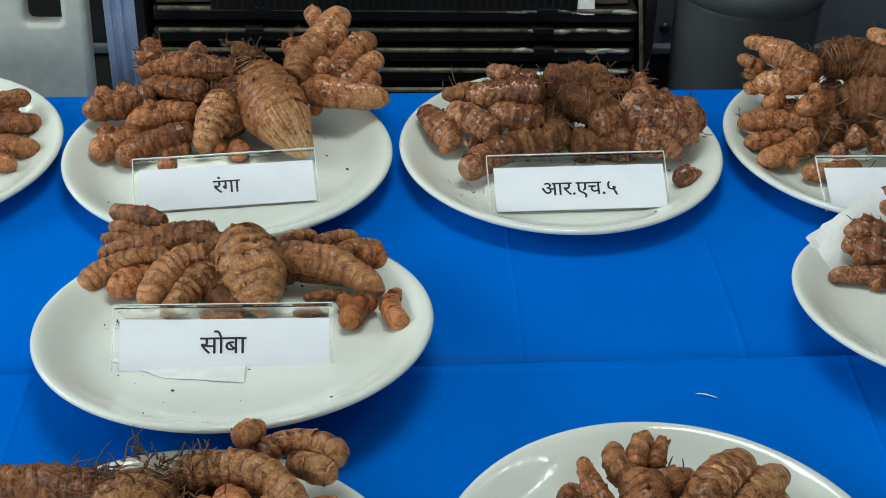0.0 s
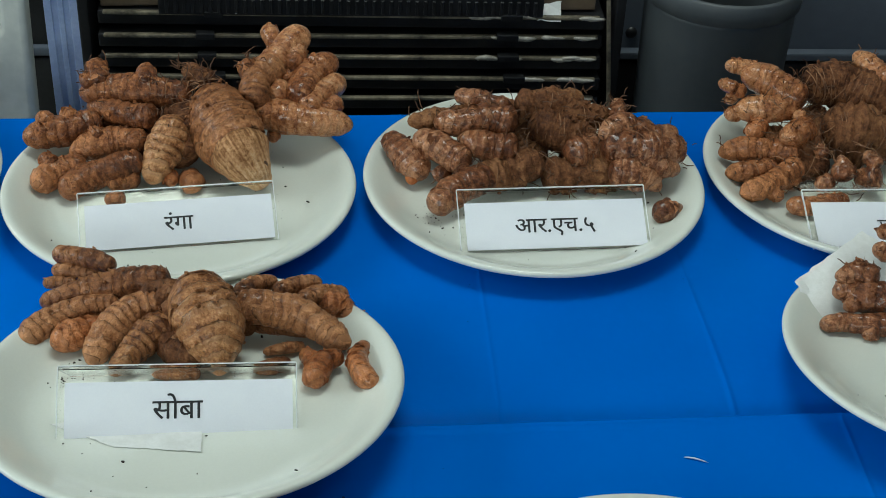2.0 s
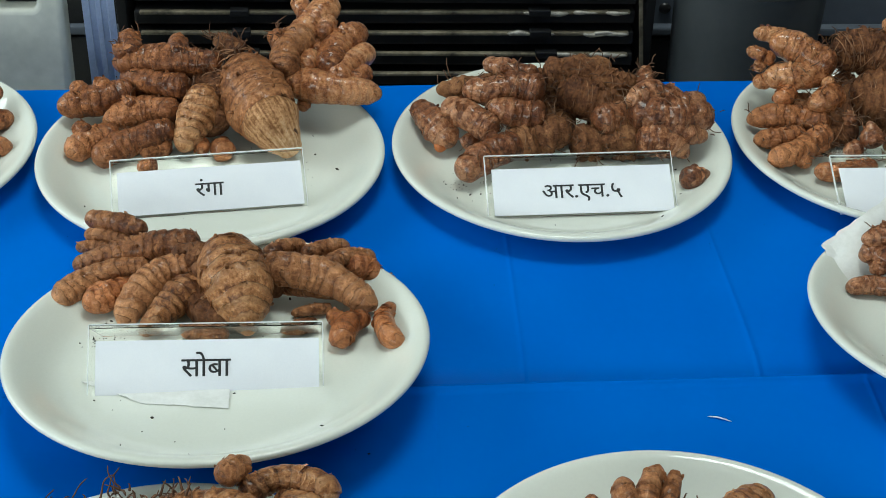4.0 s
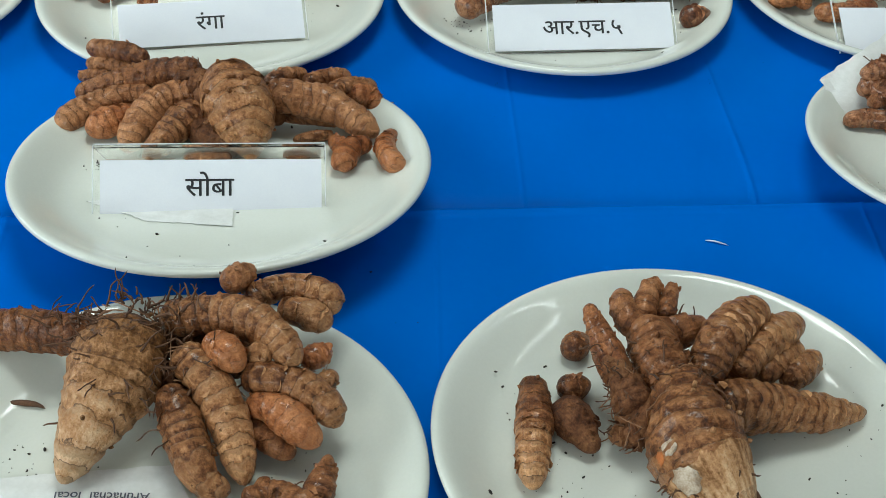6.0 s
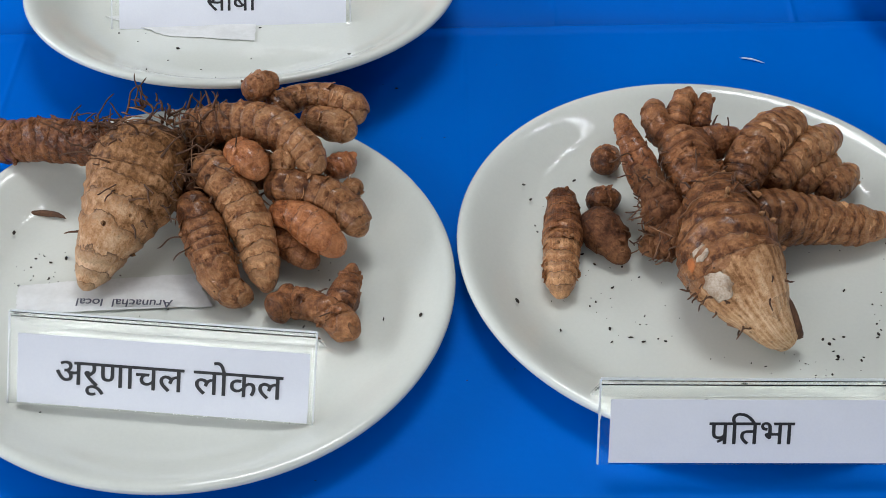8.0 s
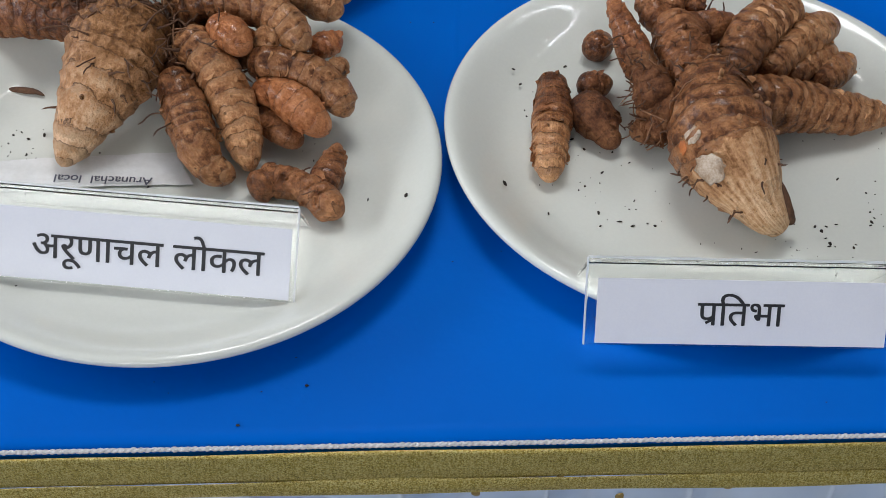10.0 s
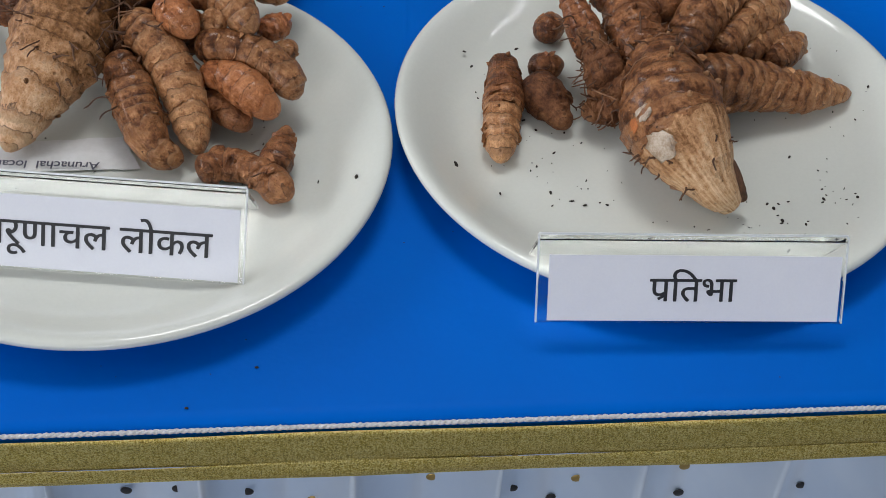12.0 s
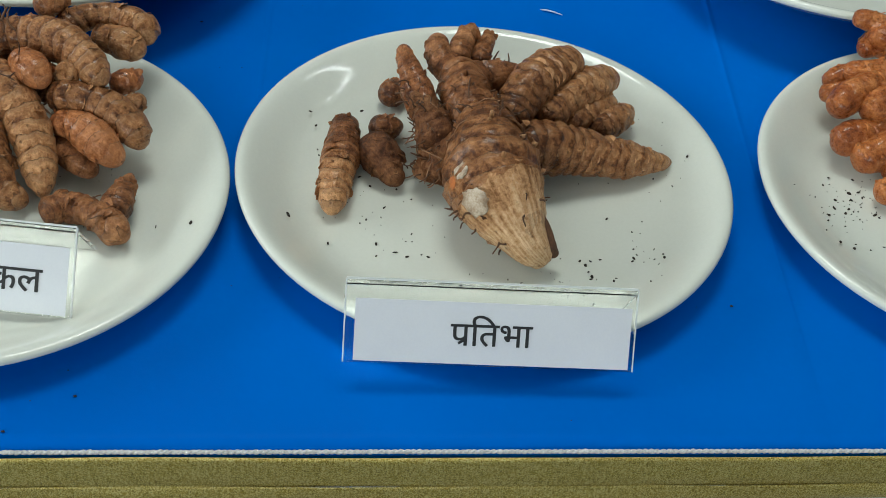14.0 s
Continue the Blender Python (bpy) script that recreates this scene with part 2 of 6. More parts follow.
BARE_METAL = surface("chipped_bare_metal", (0.55, 0.52, 0.46), (0.2, 0.18, 0.15), 80, 0.5, metal=0.2)
GREY_WALL = surface("blue_grey_wall_paint", (0.118, 0.136, 0.17), (0.094, 0.11, 0.138), 6, 0.55, bump=0.05)
DARK_PLASTIC = surface("dark_grey_plastic", (0.075, 0.083, 0.088), (0.058, 0.065, 0.07), 9, 0.42, bump=0.08)
CEMENT = surface("grimy_pale_plastic", (0.66, 0.66, 0.58), (0.48, 0.49, 0.43), 11, 0.75, bump=0.35, bump_scale=70)
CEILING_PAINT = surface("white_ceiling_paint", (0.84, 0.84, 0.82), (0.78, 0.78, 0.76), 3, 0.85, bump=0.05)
# wall colour held to a low grey to cut bounce light and deepen shadows
ROOM_PAINT = surface("grey_room_paint", (0.23, 0.23, 0.225), (0.19, 0.19, 0.185), 3, 0.8, bump=0.05)
FLOOR_TILE = surface("grey_floor_tile", (0.30, 0.29, 0.28), (0.22, 0.21, 0.2), 4, 0.4, bump=0.05)
CARDBOARD = surface("brown_cardboard", (0.17, 0.12, 0.075), (0.1, 0.07, 0.045), 20, 0.8, bump=0.2)


def clear_acrylic():
    m, nt, p = material("clear_acrylic")
    p.inputs["Base Color"].default_value = (0.97, 0.985, 0.98, 1)
    p.inputs["Roughness"].default_value = 0.03
    p.inputs["IOR"].default_value = 1.22
    p.inputs["Specular IOR Level"].default_value = 0.25
    p.inputs["Transmission Weight"].default_value = 1.0
    return m


# near-white colour imitates the bright lines of light at clear acrylic edges
def edge_glow():
    m, nt, p = material("acrylic_edge_glow")
    p.inputs["Base Color"].default_value = (0.93, 0.96, 0.96, 1)
    p.inputs["Roughness"].default_value = 0.3
    p.inputs["Transmission Weight"].default_value = 0.35
    return m


def blue_vinyl():
    m, nt, p = material("blue_vinyl_sheet")
    p.inputs["Specular IOR Level"].default_value = 0.05
    big, fine = noise_node(nt, 3.5, 3), noise_node(nt, 260, 5)
    smear = noise_node(nt, 14, 5, 0.6)
    col = ramp_node(nt, big.outputs["Fac"], [(0.35, (0.0, 0.112, 0.53)), (0.65, (0.0, 0.130, 0.58))])
    nt.links.new(col.outputs["Color"], p.inputs["Base Color"])
    r = nt.nodes.new("ShaderNodeMapRange")
    r.inputs["To Min"].default_value, r.inputs["To Max"].default_value = 0.42, 0.6
    nt.links.new(smear.outputs["Fac"], r.inputs["Value"])
    nt.links.new(r.outputs["Result"], p.inputs["Roughness"])
    hgt = math_node(nt, "ADD", math_node(nt, "MULTIPLY", smear.outputs["Fac"], 2.5), math_node(nt, "MULTIPLY", fine.outputs["Fac"], 0.12))
    bump_node(nt, p, hgt, 0.18, 0.002)
    return m


def gold_brocade():
    m, nt, p = material("gold_brocade")
    tc = nt.nodes.new("ShaderNodeTexCoord")
    mp = nt.nodes.new("ShaderNodeMapping")
    mp.inputs["Scale"].default_value = (1900, 1900, 2600)
    nt.links.new(tc.outputs["Object"], mp.inputs["Vector"])
    v = nt.nodes.new("ShaderNodeTexVoronoi")
    v.inputs["Scale"].default_value = 1.0
    nt.links.new(mp.outputs["Vector"], v.inputs["Vector"])
    w = nt.nodes.new("ShaderNodeTexNoise")
    mp2 = nt.nodes.new("ShaderNodeMapping")
    mp2.inputs["Scale"].default_value = (1500, 1500, 160)
    nt.links.new(tc.outputs["Object"], mp2.inputs["Vector"])
    nt.links.new(mp2.outputs["Vector"], w.inputs["Vector"])
    w.inputs["Scale"].default_value, w.inputs["Detail"].default_value = 1.0, 3
    both = math_node(nt, "ADD", math_node(nt, "MULTIPLY", v.outputs["Color"], 0.55), math_node(nt, "MULTIPLY", w.outputs["Fac"], 0.45))
    col = ramp_node(nt, both, [(0.25, (0.32, 0.235, 0.035)), (0.43, (0.68, 0.52, 0.10)), (0.64, (1.0, 0.90, 0.42))])
    nt.links.new(col.outputs["Color"], p.inputs["Base Color"])
    p.inputs["Metallic"].default_value = 0.28
    p.inputs["Roughness"].default_value = 0.38
    bump_node(nt, p, both, 0.9, 0.0008)
    return m


def satin():
    m, nt, p = material("pale_blue_satin")
    n = noise_node(nt, 12, 4)
    col = ramp_node(nt, n.outputs["Fac"], [(0.35, (0.60, 0.71, 0.86)), (0.65, (0.70, 0.80, 0.92))])
    nt.links.new(col.outputs["Color"], p.inputs["Base Color"])
    p.inputs["Roughness"].default_value = 0.28
    p.inputs["Metallic"].default_value = 0.25
    p.inputs["Specular IOR Level"].default_value = 0.9
    p.inputs["Sheen Weight"].default_value = 0.2
    fine = noise_node(nt, 900, 3)
    bump_node(nt, p, fine.outputs["Fac"], 0.15, 0.0005)
    return m


ACRYLIC_EDGE = edge_glow()
ACRYLIC, VINYL, BROCADE, SATIN = clear_acrylic(), blue_vinyl(), gold_brocade(), satin()
LACE = surface("white_crochet_cord", (0.75, 0.75, 0.74), (0.5, 0.5, 0.5), 500, 0.9, bump=0.6, bump_scale=1200)
SEQUIN_BLACK = surface("black_sequin", (0.02, 0.02, 0.022), (0.012, 0.012, 0.014), 60, 0.3, bump=0)
SEQUIN_GOLD = surface("gold_sequin", (0.5, 0.36, 0.13), (0.36, 0.25, 0.08), 60, 0.3, metal=0.6, bump=0)

# ---- building helpers ----
def part(name, bm, mat, parent=None, label="", smooth=True):
    """Links a bmesh as one mesh object, under parent if one is given."""
    me = bpy.data.meshes.new(name)
    bm.to_mesh(me)
    bm.free()
    me.materials.append(mat)
    if smooth:
        me.shade_smooth()
    ob = new(name, me)
    ob.parent = parent
    if label:
        ob["label"] = label
    return ob


def box_bm(size, at=(0, 0, 0), bevel=0.0, segments=2):
    bm = bmesh.new()
    bmesh.ops.create_cube(bm, size=1.0)
    bmesh.ops.scale(bm, vec=size, verts=bm.verts)
    if bevel:
        bmesh.ops.bevel(bm, geom=bm.edges[:], offset=bevel, segments=segments, affect="EDGES", profile=0.6)
    bmesh.ops.translate(bm, vec=at, verts=bm.verts)
    return bm


def lathe_bm(profile, segments=96):
    bm = bmesh.new()
    rings = []
    for r, z in profile:
        if r < 1e-6:
            rings.append([bm.verts.new((0, 0, z))])
        else:
            rings.append([bm.verts.new((r * math.cos(2 * math.pi * k / segments), r * math.sin(2 * math.pi * k / segments), z)) for k in range(segments)])
    for a, b in zip(rings, rings[1:]):
        for k in range(segments):
            n = (k + 1) % segments
            if len(a) == 1:
                bm.faces.new((a[0], b[n], b[k]))
            elif len(b) == 1:
                bm.faces.new((a[k], a[n], b[0]))
            else:
                bm.faces.new((a[k], a[n], b[n], b[k]))
    bmesh.ops.recalc_face_normals(bm, faces=bm.faces)
    return bm


def thing(name, at, label, category, group="", turn=0.0):
    ob = new(name)
    ob.empty_display_size = 0.02
    ob.matrix_world = pose(*at, 0, 0, turn)
    return tagged(ob, label, category, group)


def spline(points, step):
    """Even points along a smooth curve through rows of (x, y, z, radius)."""
    p = [np.array(q, float) for q in points]
    p = [2 * p[0] - p[1], *p, 2 * p[-1] - p[-2]]
    out = []
    for a, b, c, d in zip(p, p[1:], p[2:], p[3:]):
        n = max(2, int(np.linalg.norm((c - b)[:3]) / step))
        for k in range(n):
            t = k / n
            out.append(0.5 * (2 * b + (c - a) * t + (2 * a - 5 * b + 4 * c - d) * t * t + (3 * b - a - 3 * c + d) * t**3))
    out.append(p[-2])
    return out


def tube_bm(bm, points, step=0.002, segments=16, ring=0.0, rough=0.0, lump=0.0, seed=0.0, tip=1.0, butt=1.0, ring_layer=None, ribs=0.0, bulge=0.0):
    """A rounded, ringed tube through rows of (x, y, z, radius). tip and butt: how long the rounded ends are, in radii."""
    line = spline(points, step)
    at = [Vector(q[:3]) for q in line]
    rad = [max(q[3], 0.0004) for q in line]
    run = [0.0]
    for a, b in zip(at, at[1:]):
        run.append(run[-1] + (b - a).length)
    total = run[-1]
    side = None
    rows, u0 = [], seed * 3.7
    uv = bm.loops.layers.uv.verify() if ring_layer is not None else None
    spots = []
    for k, (c, r, s) in enumerate(zip(at, rad, run)):
        ahead = (at[min(k + 1, len(at) - 1)] - at[max(k - 1, 0)]).normalized()
        if side is None:
            side = ahead.orthogonal().normalized()
        side = (side - ahead * side.dot(ahead)).normalized()
        up = ahead.cross(side)
        close = 1.0
        d0, d1 = s / max(butt * r, 1e-6), (total - s) / max(tip * r, 1e-6)
        for d in (d0, d1):
            if d < 1:
                close *= math.sqrt(max(0.0, 1 - (1 - d) ** 2))
        if lump:
            r *= 1 + 0.10 * noise.noise((s * 75, seed * 31, 2.5))
        r *= 1 + bulge * math.sin(s / 0.0085 + seed * 9 + 2 * noise.noise((s * 40, seed, 4)))
        row = []
        for j in range(segments):
            a = 2 * math.pi * j / segments
            way = side * math.cos(a) + up * math.sin(a)
            q = c + way * r
            phase, rr = 0.0, r
            if ring:
                phase = s / ring + 0.9 * noise.noise((s * 48, seed * 5.1, 0.3)) + 0.45 * noise.noise((math.cos(a) * 1.3 + seed * 9, math.sin(a) * 1.3, s * 40)) + seed
                saw = phase - math.floor(phase)
                rr *= 1 + rough * (0.62 - 0.75 * saw if saw > 0.17 else saw / 0.17 * 1.1 - 0.6)
            if ribs:
                rr *= 1 + ribs * noise.noise((math.cos(a) * 4.5 + u0, math.sin(a) * 4.5, s * 14))
            big = noise.noise(q * 48 + Vector((u0, 0, 0)))
            mid = noise.noise(q * 130 + Vector((u0, 3, 0)))
            small = noise.noise(q * 290 + Vector((0, u0, 0)))
            fold = 0.0
            if lump:
                fold = 0.25 - abs(noise.noise(q * 95 + Vector((u0, 7, 2))))
            row.append((c + way * (rr * max(close, 0.02) * (1 + lump * (big + 0.6 * mid + 0.45 * small + 0.9 * fold))), s, phase))
        rows.append(row)
    verts = [[bm.verts.new(q[0]) for q in row] for row in rows]
    along_layer = bm.verts.layers.float.get("along")
    if ring_layer is not None:
        for row, vs in zip(rows, verts):
            for q, v in zip(row, vs):
                v[ring_layer] = q[2]
                if along_layer is not None:
                    v[along_layer] = q[1] / total
    for i in range(len(verts) - 1):
        for j in range(segments):
            n = (j + 1) % segments
            f = bm.faces.new((verts[i][j], verts[i][n], verts[i + 1][n], verts[i + 1][j]))
            if uv is not None:
                for loop, (s, jj) in zip(f.loops, ((i, j), (i, j + 1), (i + 1, j + 1), (i + 1, j))):
                    loop[uv].uv = (run[s], jj / segments * 0.1)
    bm.faces.new(verts[0][::-1])
    bm.faces.new(verts[-1])


def finger(parent, points, skin, name="finger", ring=0.0075, rough=None, lump=None, tip=1.1, butt=0.8, knobs=(), label="", segments=30, ribs=0.0, nubs=5, flakes=20):
    """One limb of a rhizome; knobs: side buds as (x, y, z, radius, x, y, z, radius); nubs: root stubs; flakes: loose scale edges."""
    rough, lump = STYLE.get(skin, (0.0, 0.1))[0] if rough is None else rough, STYLE.get(skin, (0.0, 0.1))[1] if lump is None else lump
    bm = bmesh.new()
    bm.verts.layers.float.new("along")
    layer = bm.verts.layers.float.new("ring")
    seed = (points[0][0] * 91.3 + points[-1][1] * 57.7) % 1
    tube_bm(bm, points, 0.00095, segments, ring, rough, lump, seed, tip, butt, layer, ribs, STYLE.get(skin, (0, 0, 0))[2] if name == "finger" else 0.0)
    for q in knobs:
        kb = bmesh.new()
        kl = kb.verts.layers.float.new("ring")
        tube_bm(kb, [q[:4], q[4:]], 0.0012, 16, ring * 0.8, rough * 0.7, lump, seed + 0.37, 1.0, 0.6, kl)
        part("bud", kb, skin, parent)
    limb = part(name, bm, skin, parent, label)
    if not ring:
        return limb
    if skin in (SKIN_GINGER, SKIN_SMOOTH) and seed > 0.35:
        a, b = Vector(points[-1][:3]), Vector(points[-2][:3])
        end, r = a + (b - a).normalized() * points[-1][3] * 0.5, points[-1][3] * 0.85
        kb = bmesh.new()
        kl = kb.verts.layers.float.new("ring")
        tube_bm(kb, [(*(end + (b - a).normalized() * r * 0.5), r * 0.75), (*(end - (b - a).normalized() * r * 0.35), r * 0.5)], 0.0012, 14, 0.006, 0.05, 0.15, seed, 1.0, 0.5, kl)
        part("bud_tip", kb, SKIN_TIP, parent, "pale pinkish bud tip")
    if (parent.name, skin.name) not in SCALES:
        bm = bmesh.new()
        bm.verts.layers.float.new("along")
        SCALES[parent.name, skin.name] = (bm, bm.verts.layers.float.new("ring"), parent, skin)
    bm, layer = SCALES[parent.name, skin.name][:2]
    rng = random.Random(int(seed * 1e6))
    line = spline(points, 0.003)
    LIMB_LINES.setdefault(parent.name, []).extend(line)
    for k in range(nubs + flakes):
        n = rng.randrange(1, max(2, int(len(line) * 0.84) - 1))
        q, ahead = line[n], Vector(line[min(n + 1, len(line) - 1)][:3]) - Vector(line[n - 1][:3])
        ahead.normalize()
        side = ahead.orthogonal().normalized()
        side.rotate(Matrix.Rotation(rng.uniform(0, 6.283), 3, ahead))
        c, r = Vector(q[:3]), q[3]
        if r < 0.003 or side.z < -0.5:
            continue
        if k < nubs:
            a, b = c + side * r * 0.8, c + side * r * rng.uniform(1.08, 1.22)
            size = min(r * rng.uniform(0.09, 0.2), 0.0013)
            tube_bm(bm, [(*a, size * 1.3), (*b, size)], 0.0012, 8, ring, 0, 0.2, rng.random(), 1.0, 0.5, layer)
        else:
            cross = ahead.cross(side)
            wide, long, lift = min(r * rng.uniform(0.25, 0.6), 0.0045), rng.uniform(0.0012, 0.0032), rng.uniform(0.0003, 0.0011)
            base = c + side * r * 0.99
            vs = [bm.verts.new(v) for v in (base - cross * wide - side * wide * 0.25, base + cross * wide - side * wide * 0.25, base + cross * wide * 0.5 + ahead * long + side * lift, base + ahead * long * 1.25 + side * lift * 1.3, base - cross * wide * 0.55 + ahead * long * 0.8 + side * lift)]
            for v in vs:
                v[layer] = 0.5
                v[bm.verts.layers.float["along"]] = 0.7
            bm.faces.new(vs)
    return limb


SCALES, LIMB_LINES = {}, {}


def close_scales():
    """Links the loose scales and root stubs gathered for each rhizome, one joined part a skin."""
    for bm, _, parent, skin in SCALES.values():
        tagged(part("loose_scale", bm, skin, parent, "ragged skin scales and root stubs"), kind="stuff")


def scar(parent, at, size, mat, name, label, way=(0, -0.55, 0.83)):
    """A shallow, ragged cut or bruise lying on a limb's surface."""
    bm = bmesh.new()
    bmesh.ops.create_icosphere(bm, subdivisions=3, radius=1.0)
    for v in bm.verts:
        k = 1 + 0.35 * noise.noise(v.co * 2.3 + Vector(at) * 300) + 0.3 * noise.noise(v.co * 6 + Vector(at) * 300)
        v.co = Vector((v.co.x * size * k, v.co.y * size * k * 0.85, v.co.z * size * 0.12))
    turn_ = Vector(way).to_track_quat("Z", "Y").to_matrix().to_4x4()
    bmesh.ops.transform(bm, matrix=Matrix.Translation(at) @ turn_, verts=bm.verts)
    return part(name, bm, mat, parent, label)


def rootlets(parent, at, count, length, spread, seed, up=0.4, thick=0.0005, name="root_tuft"):
    """A tuft of thin dry roots growing from the limbs round a spot: one joined part."""
    rng = random.Random(seed)
    spot = Vector(at)
    near = sorted(LIMB_LINES[parent.name], key=lambda q: (Vector(q[:3]) - spot).length)
    near = [q for q in near if (Vector(q[:3]) - spot).length < spread * 2.2 + 0.012] or near[:4]
    bm = bmesh.new()
    for _ in range(int(count * 1.5) if count > 15 else count):
        q = rng.choice(near)
        out = Vector((rng.gauss(0, 1), rng.gauss(0, 1), abs(rng.gauss(0.5, 0.8)) if up > 0 else rng.gauss(0, 0.6))).normalized()
        p = Vector(q[:3]) + out * q[3] * 0.92
        way = (out + Vector((rng.gauss(0, 0.5), rng.gauss(0, 0.5), up))).normalized()
        reach = length * rng.uniform(0.25, 0.8)
        rows, r = [], thick * rng.uniform(0.6, 1.5)
        for k in range(6):
            rows.append((*p, r * (1 - 0.14 * k)))
            way = (way + Vector((rng.gauss(0, 1), rng.gauss(0, 1), rng.gauss(-0.2, 0.7))) * 0.3).normalized()
            p = p + way * reach / 5
            p.z = max(p.z, 0.001)
        tube_bm(bm, rows, 0.003, 5)
    return tagged(part(name, bm, ROOT, parent, "tuft of dry brown rootlets"), kind="stuff")


def root_wrap(parent, at, count, reach, seed, thick=0.00032):
    """Dry roots that lie close round the limbs near a spot: one joined part."""
    rng = random.Random(seed)
    spot = Vector(at)
    line = LIMB_LINES[parent.name]
    near = [k for k in range(1, len(line) - 1) if (Vector(line[k][:3]) - spot).length < reach]
    bm = bmesh.new()
    for _ in range(int(count * 0.6) if near else 0):
        k = rng.choice(near)
        c, r = Vector(line[k][:3]), line[k][3]
        ahead = Vector(line[k + 1][:3]) - Vector(line[k - 1][:3])
        if not 0 < ahead.length < 0.02:
            continue
        ahead.normalize()
        out = ahead.orthogonal().normalized()
        out.rotate(Matrix.Rotation(rng.uniform(0, 6.283), 3, ahead))
        slide, spin, t = rng.gauss(0, 0.0022), rng.choice((-1, 1)) * rng.uniform(0.2, 0.5), thick * rng.uniform(0.6, 1.6)
        rows = []
        for n in range(6):
            q = c + ahead * slide * n + out * r * (1.0 + 0.09 * noise.noise((n * 0.8, seed, k)))
            rows.append((q.x, q.y, max(q.z, 0.001), t * (1 - 0.1 * n)))
            out.rotate(Matrix.Rotation(spin, 3, ahead))
        tube_bm(bm, rows, 0.003, 5)
    return tagged(part("root_mat", bm, ROOT_PALE, parent, "matted dry brown roots"), kind="stuff")


PLATE_R, PLATE_H = 0.1404, 0.0219
PLATE_PROFILE = ((0, 0.0062), (0.06, 0.0062), (0.098, 0.0062), (0.105, 0.0066), (0.111, 0.0082), (0.117, 0.0112), (0.123, 0.0150), (0.1285, 0.0184), (0.1325, 0.0206),
                 (0.1355, 0.0217), (0.1380, 0.0219), (0.1396, 0.0212), (0.1404, 0.0198), (0.1400, 0.0182), (0.1388, 0.0172), (0.135, 0.0160), (0.126, 0.0112),
                 (0.116, 0.0055), (0.108, 0.0030), (0.100, 0.0022), (0.098, 0.0), (0.094, 0.0), (0.092, 0.0022), (0.05, 0.0024), (0, 0.0024))


def plate(at, label, tilt=(0, 0)):
    ob = part("dinner_plate", lathe_bm(PLATE_PROFILE, 128), PLATE)
    ob.matrix_world = pose(*at, *tilt, 0)
    return tagged(ob, label, "plate", "plates of rhizomes")


def crumbs(name, centre, spots, seed, label):
    """Soil crumbs on a plate: spots are (x, y, spread, count), from the plate's centre."""
    rng = random.Random(seed)
    bm = bmesh.new()
    for sx, sy, spread, count in spots:
        for _ in range(count):
            x, y = sx + rng.gauss(0, spread), sy + rng.gauss(0, spread)
            r = math.hypot(x, y)
            if r > 0.125:
                continue
            z = 0.0062 if r < 0.1 else 0.0062 + (r - 0.1) * 0.42
            size = 0.0003 + 0.0008 * rng.random() ** 3
            m = Matrix.Translation(Vector(centre) + Vector((x, y, z + size * 0.25))) @ Euler((rng.random(), rng.random(), rng.random() * 6)).to_matrix().to_4x4() @ Matrix.Diagonal((size * rng.uniform(0.8, 2.2), size, size * 0.6, 1))
            bmesh.ops.create_icosphere(bm, subdivisions=1, radius=1.0, matrix=m)
    ob = part(name, bm, SOIL)
    return tagged(ob, label, "soil", kind="stuff")


def text_part(body, size, at, parent, mat=INK, spacing=1.0, name="lettering", turn=0.0, squeeze=1.0):
    """Lettering as a thin mesh in the local x-y plane, centred on at."""
    c = bpy.data.curves.new(name, "FONT")
    c.body, c.size, c.extrude, c.space_character = body, size, 0.00008, spacing
    c.align_x = "CENTER"
    tmp = bpy.data.objects.new(name, c)
    scene.collection.objects.link(tmp)
    bpy.context.view_layer.update()
    me = bpy.data.meshes.new_from_object(tmp)
    bpy.data.objects.remove(tmp)
    bm = bmesh.new()
    for k in (0, 1):
        bm.from_mesh(me)
        if k == 0:
            bmesh.ops.translate(bm, vec=(size * 0.016, size * 0.006, 0.00003), verts=bm.verts)
    bm.to_mesh(me)
    bm.free()
    me.materials.clear()
    me.materials.append(mat)
    ob = new(name, me)
    ob.parent = parent
    ob.matrix_local = pose(*at, 0, 0, turn) @ Matrix.Diagonal((squeeze, 1, 1, 1))
    return ob


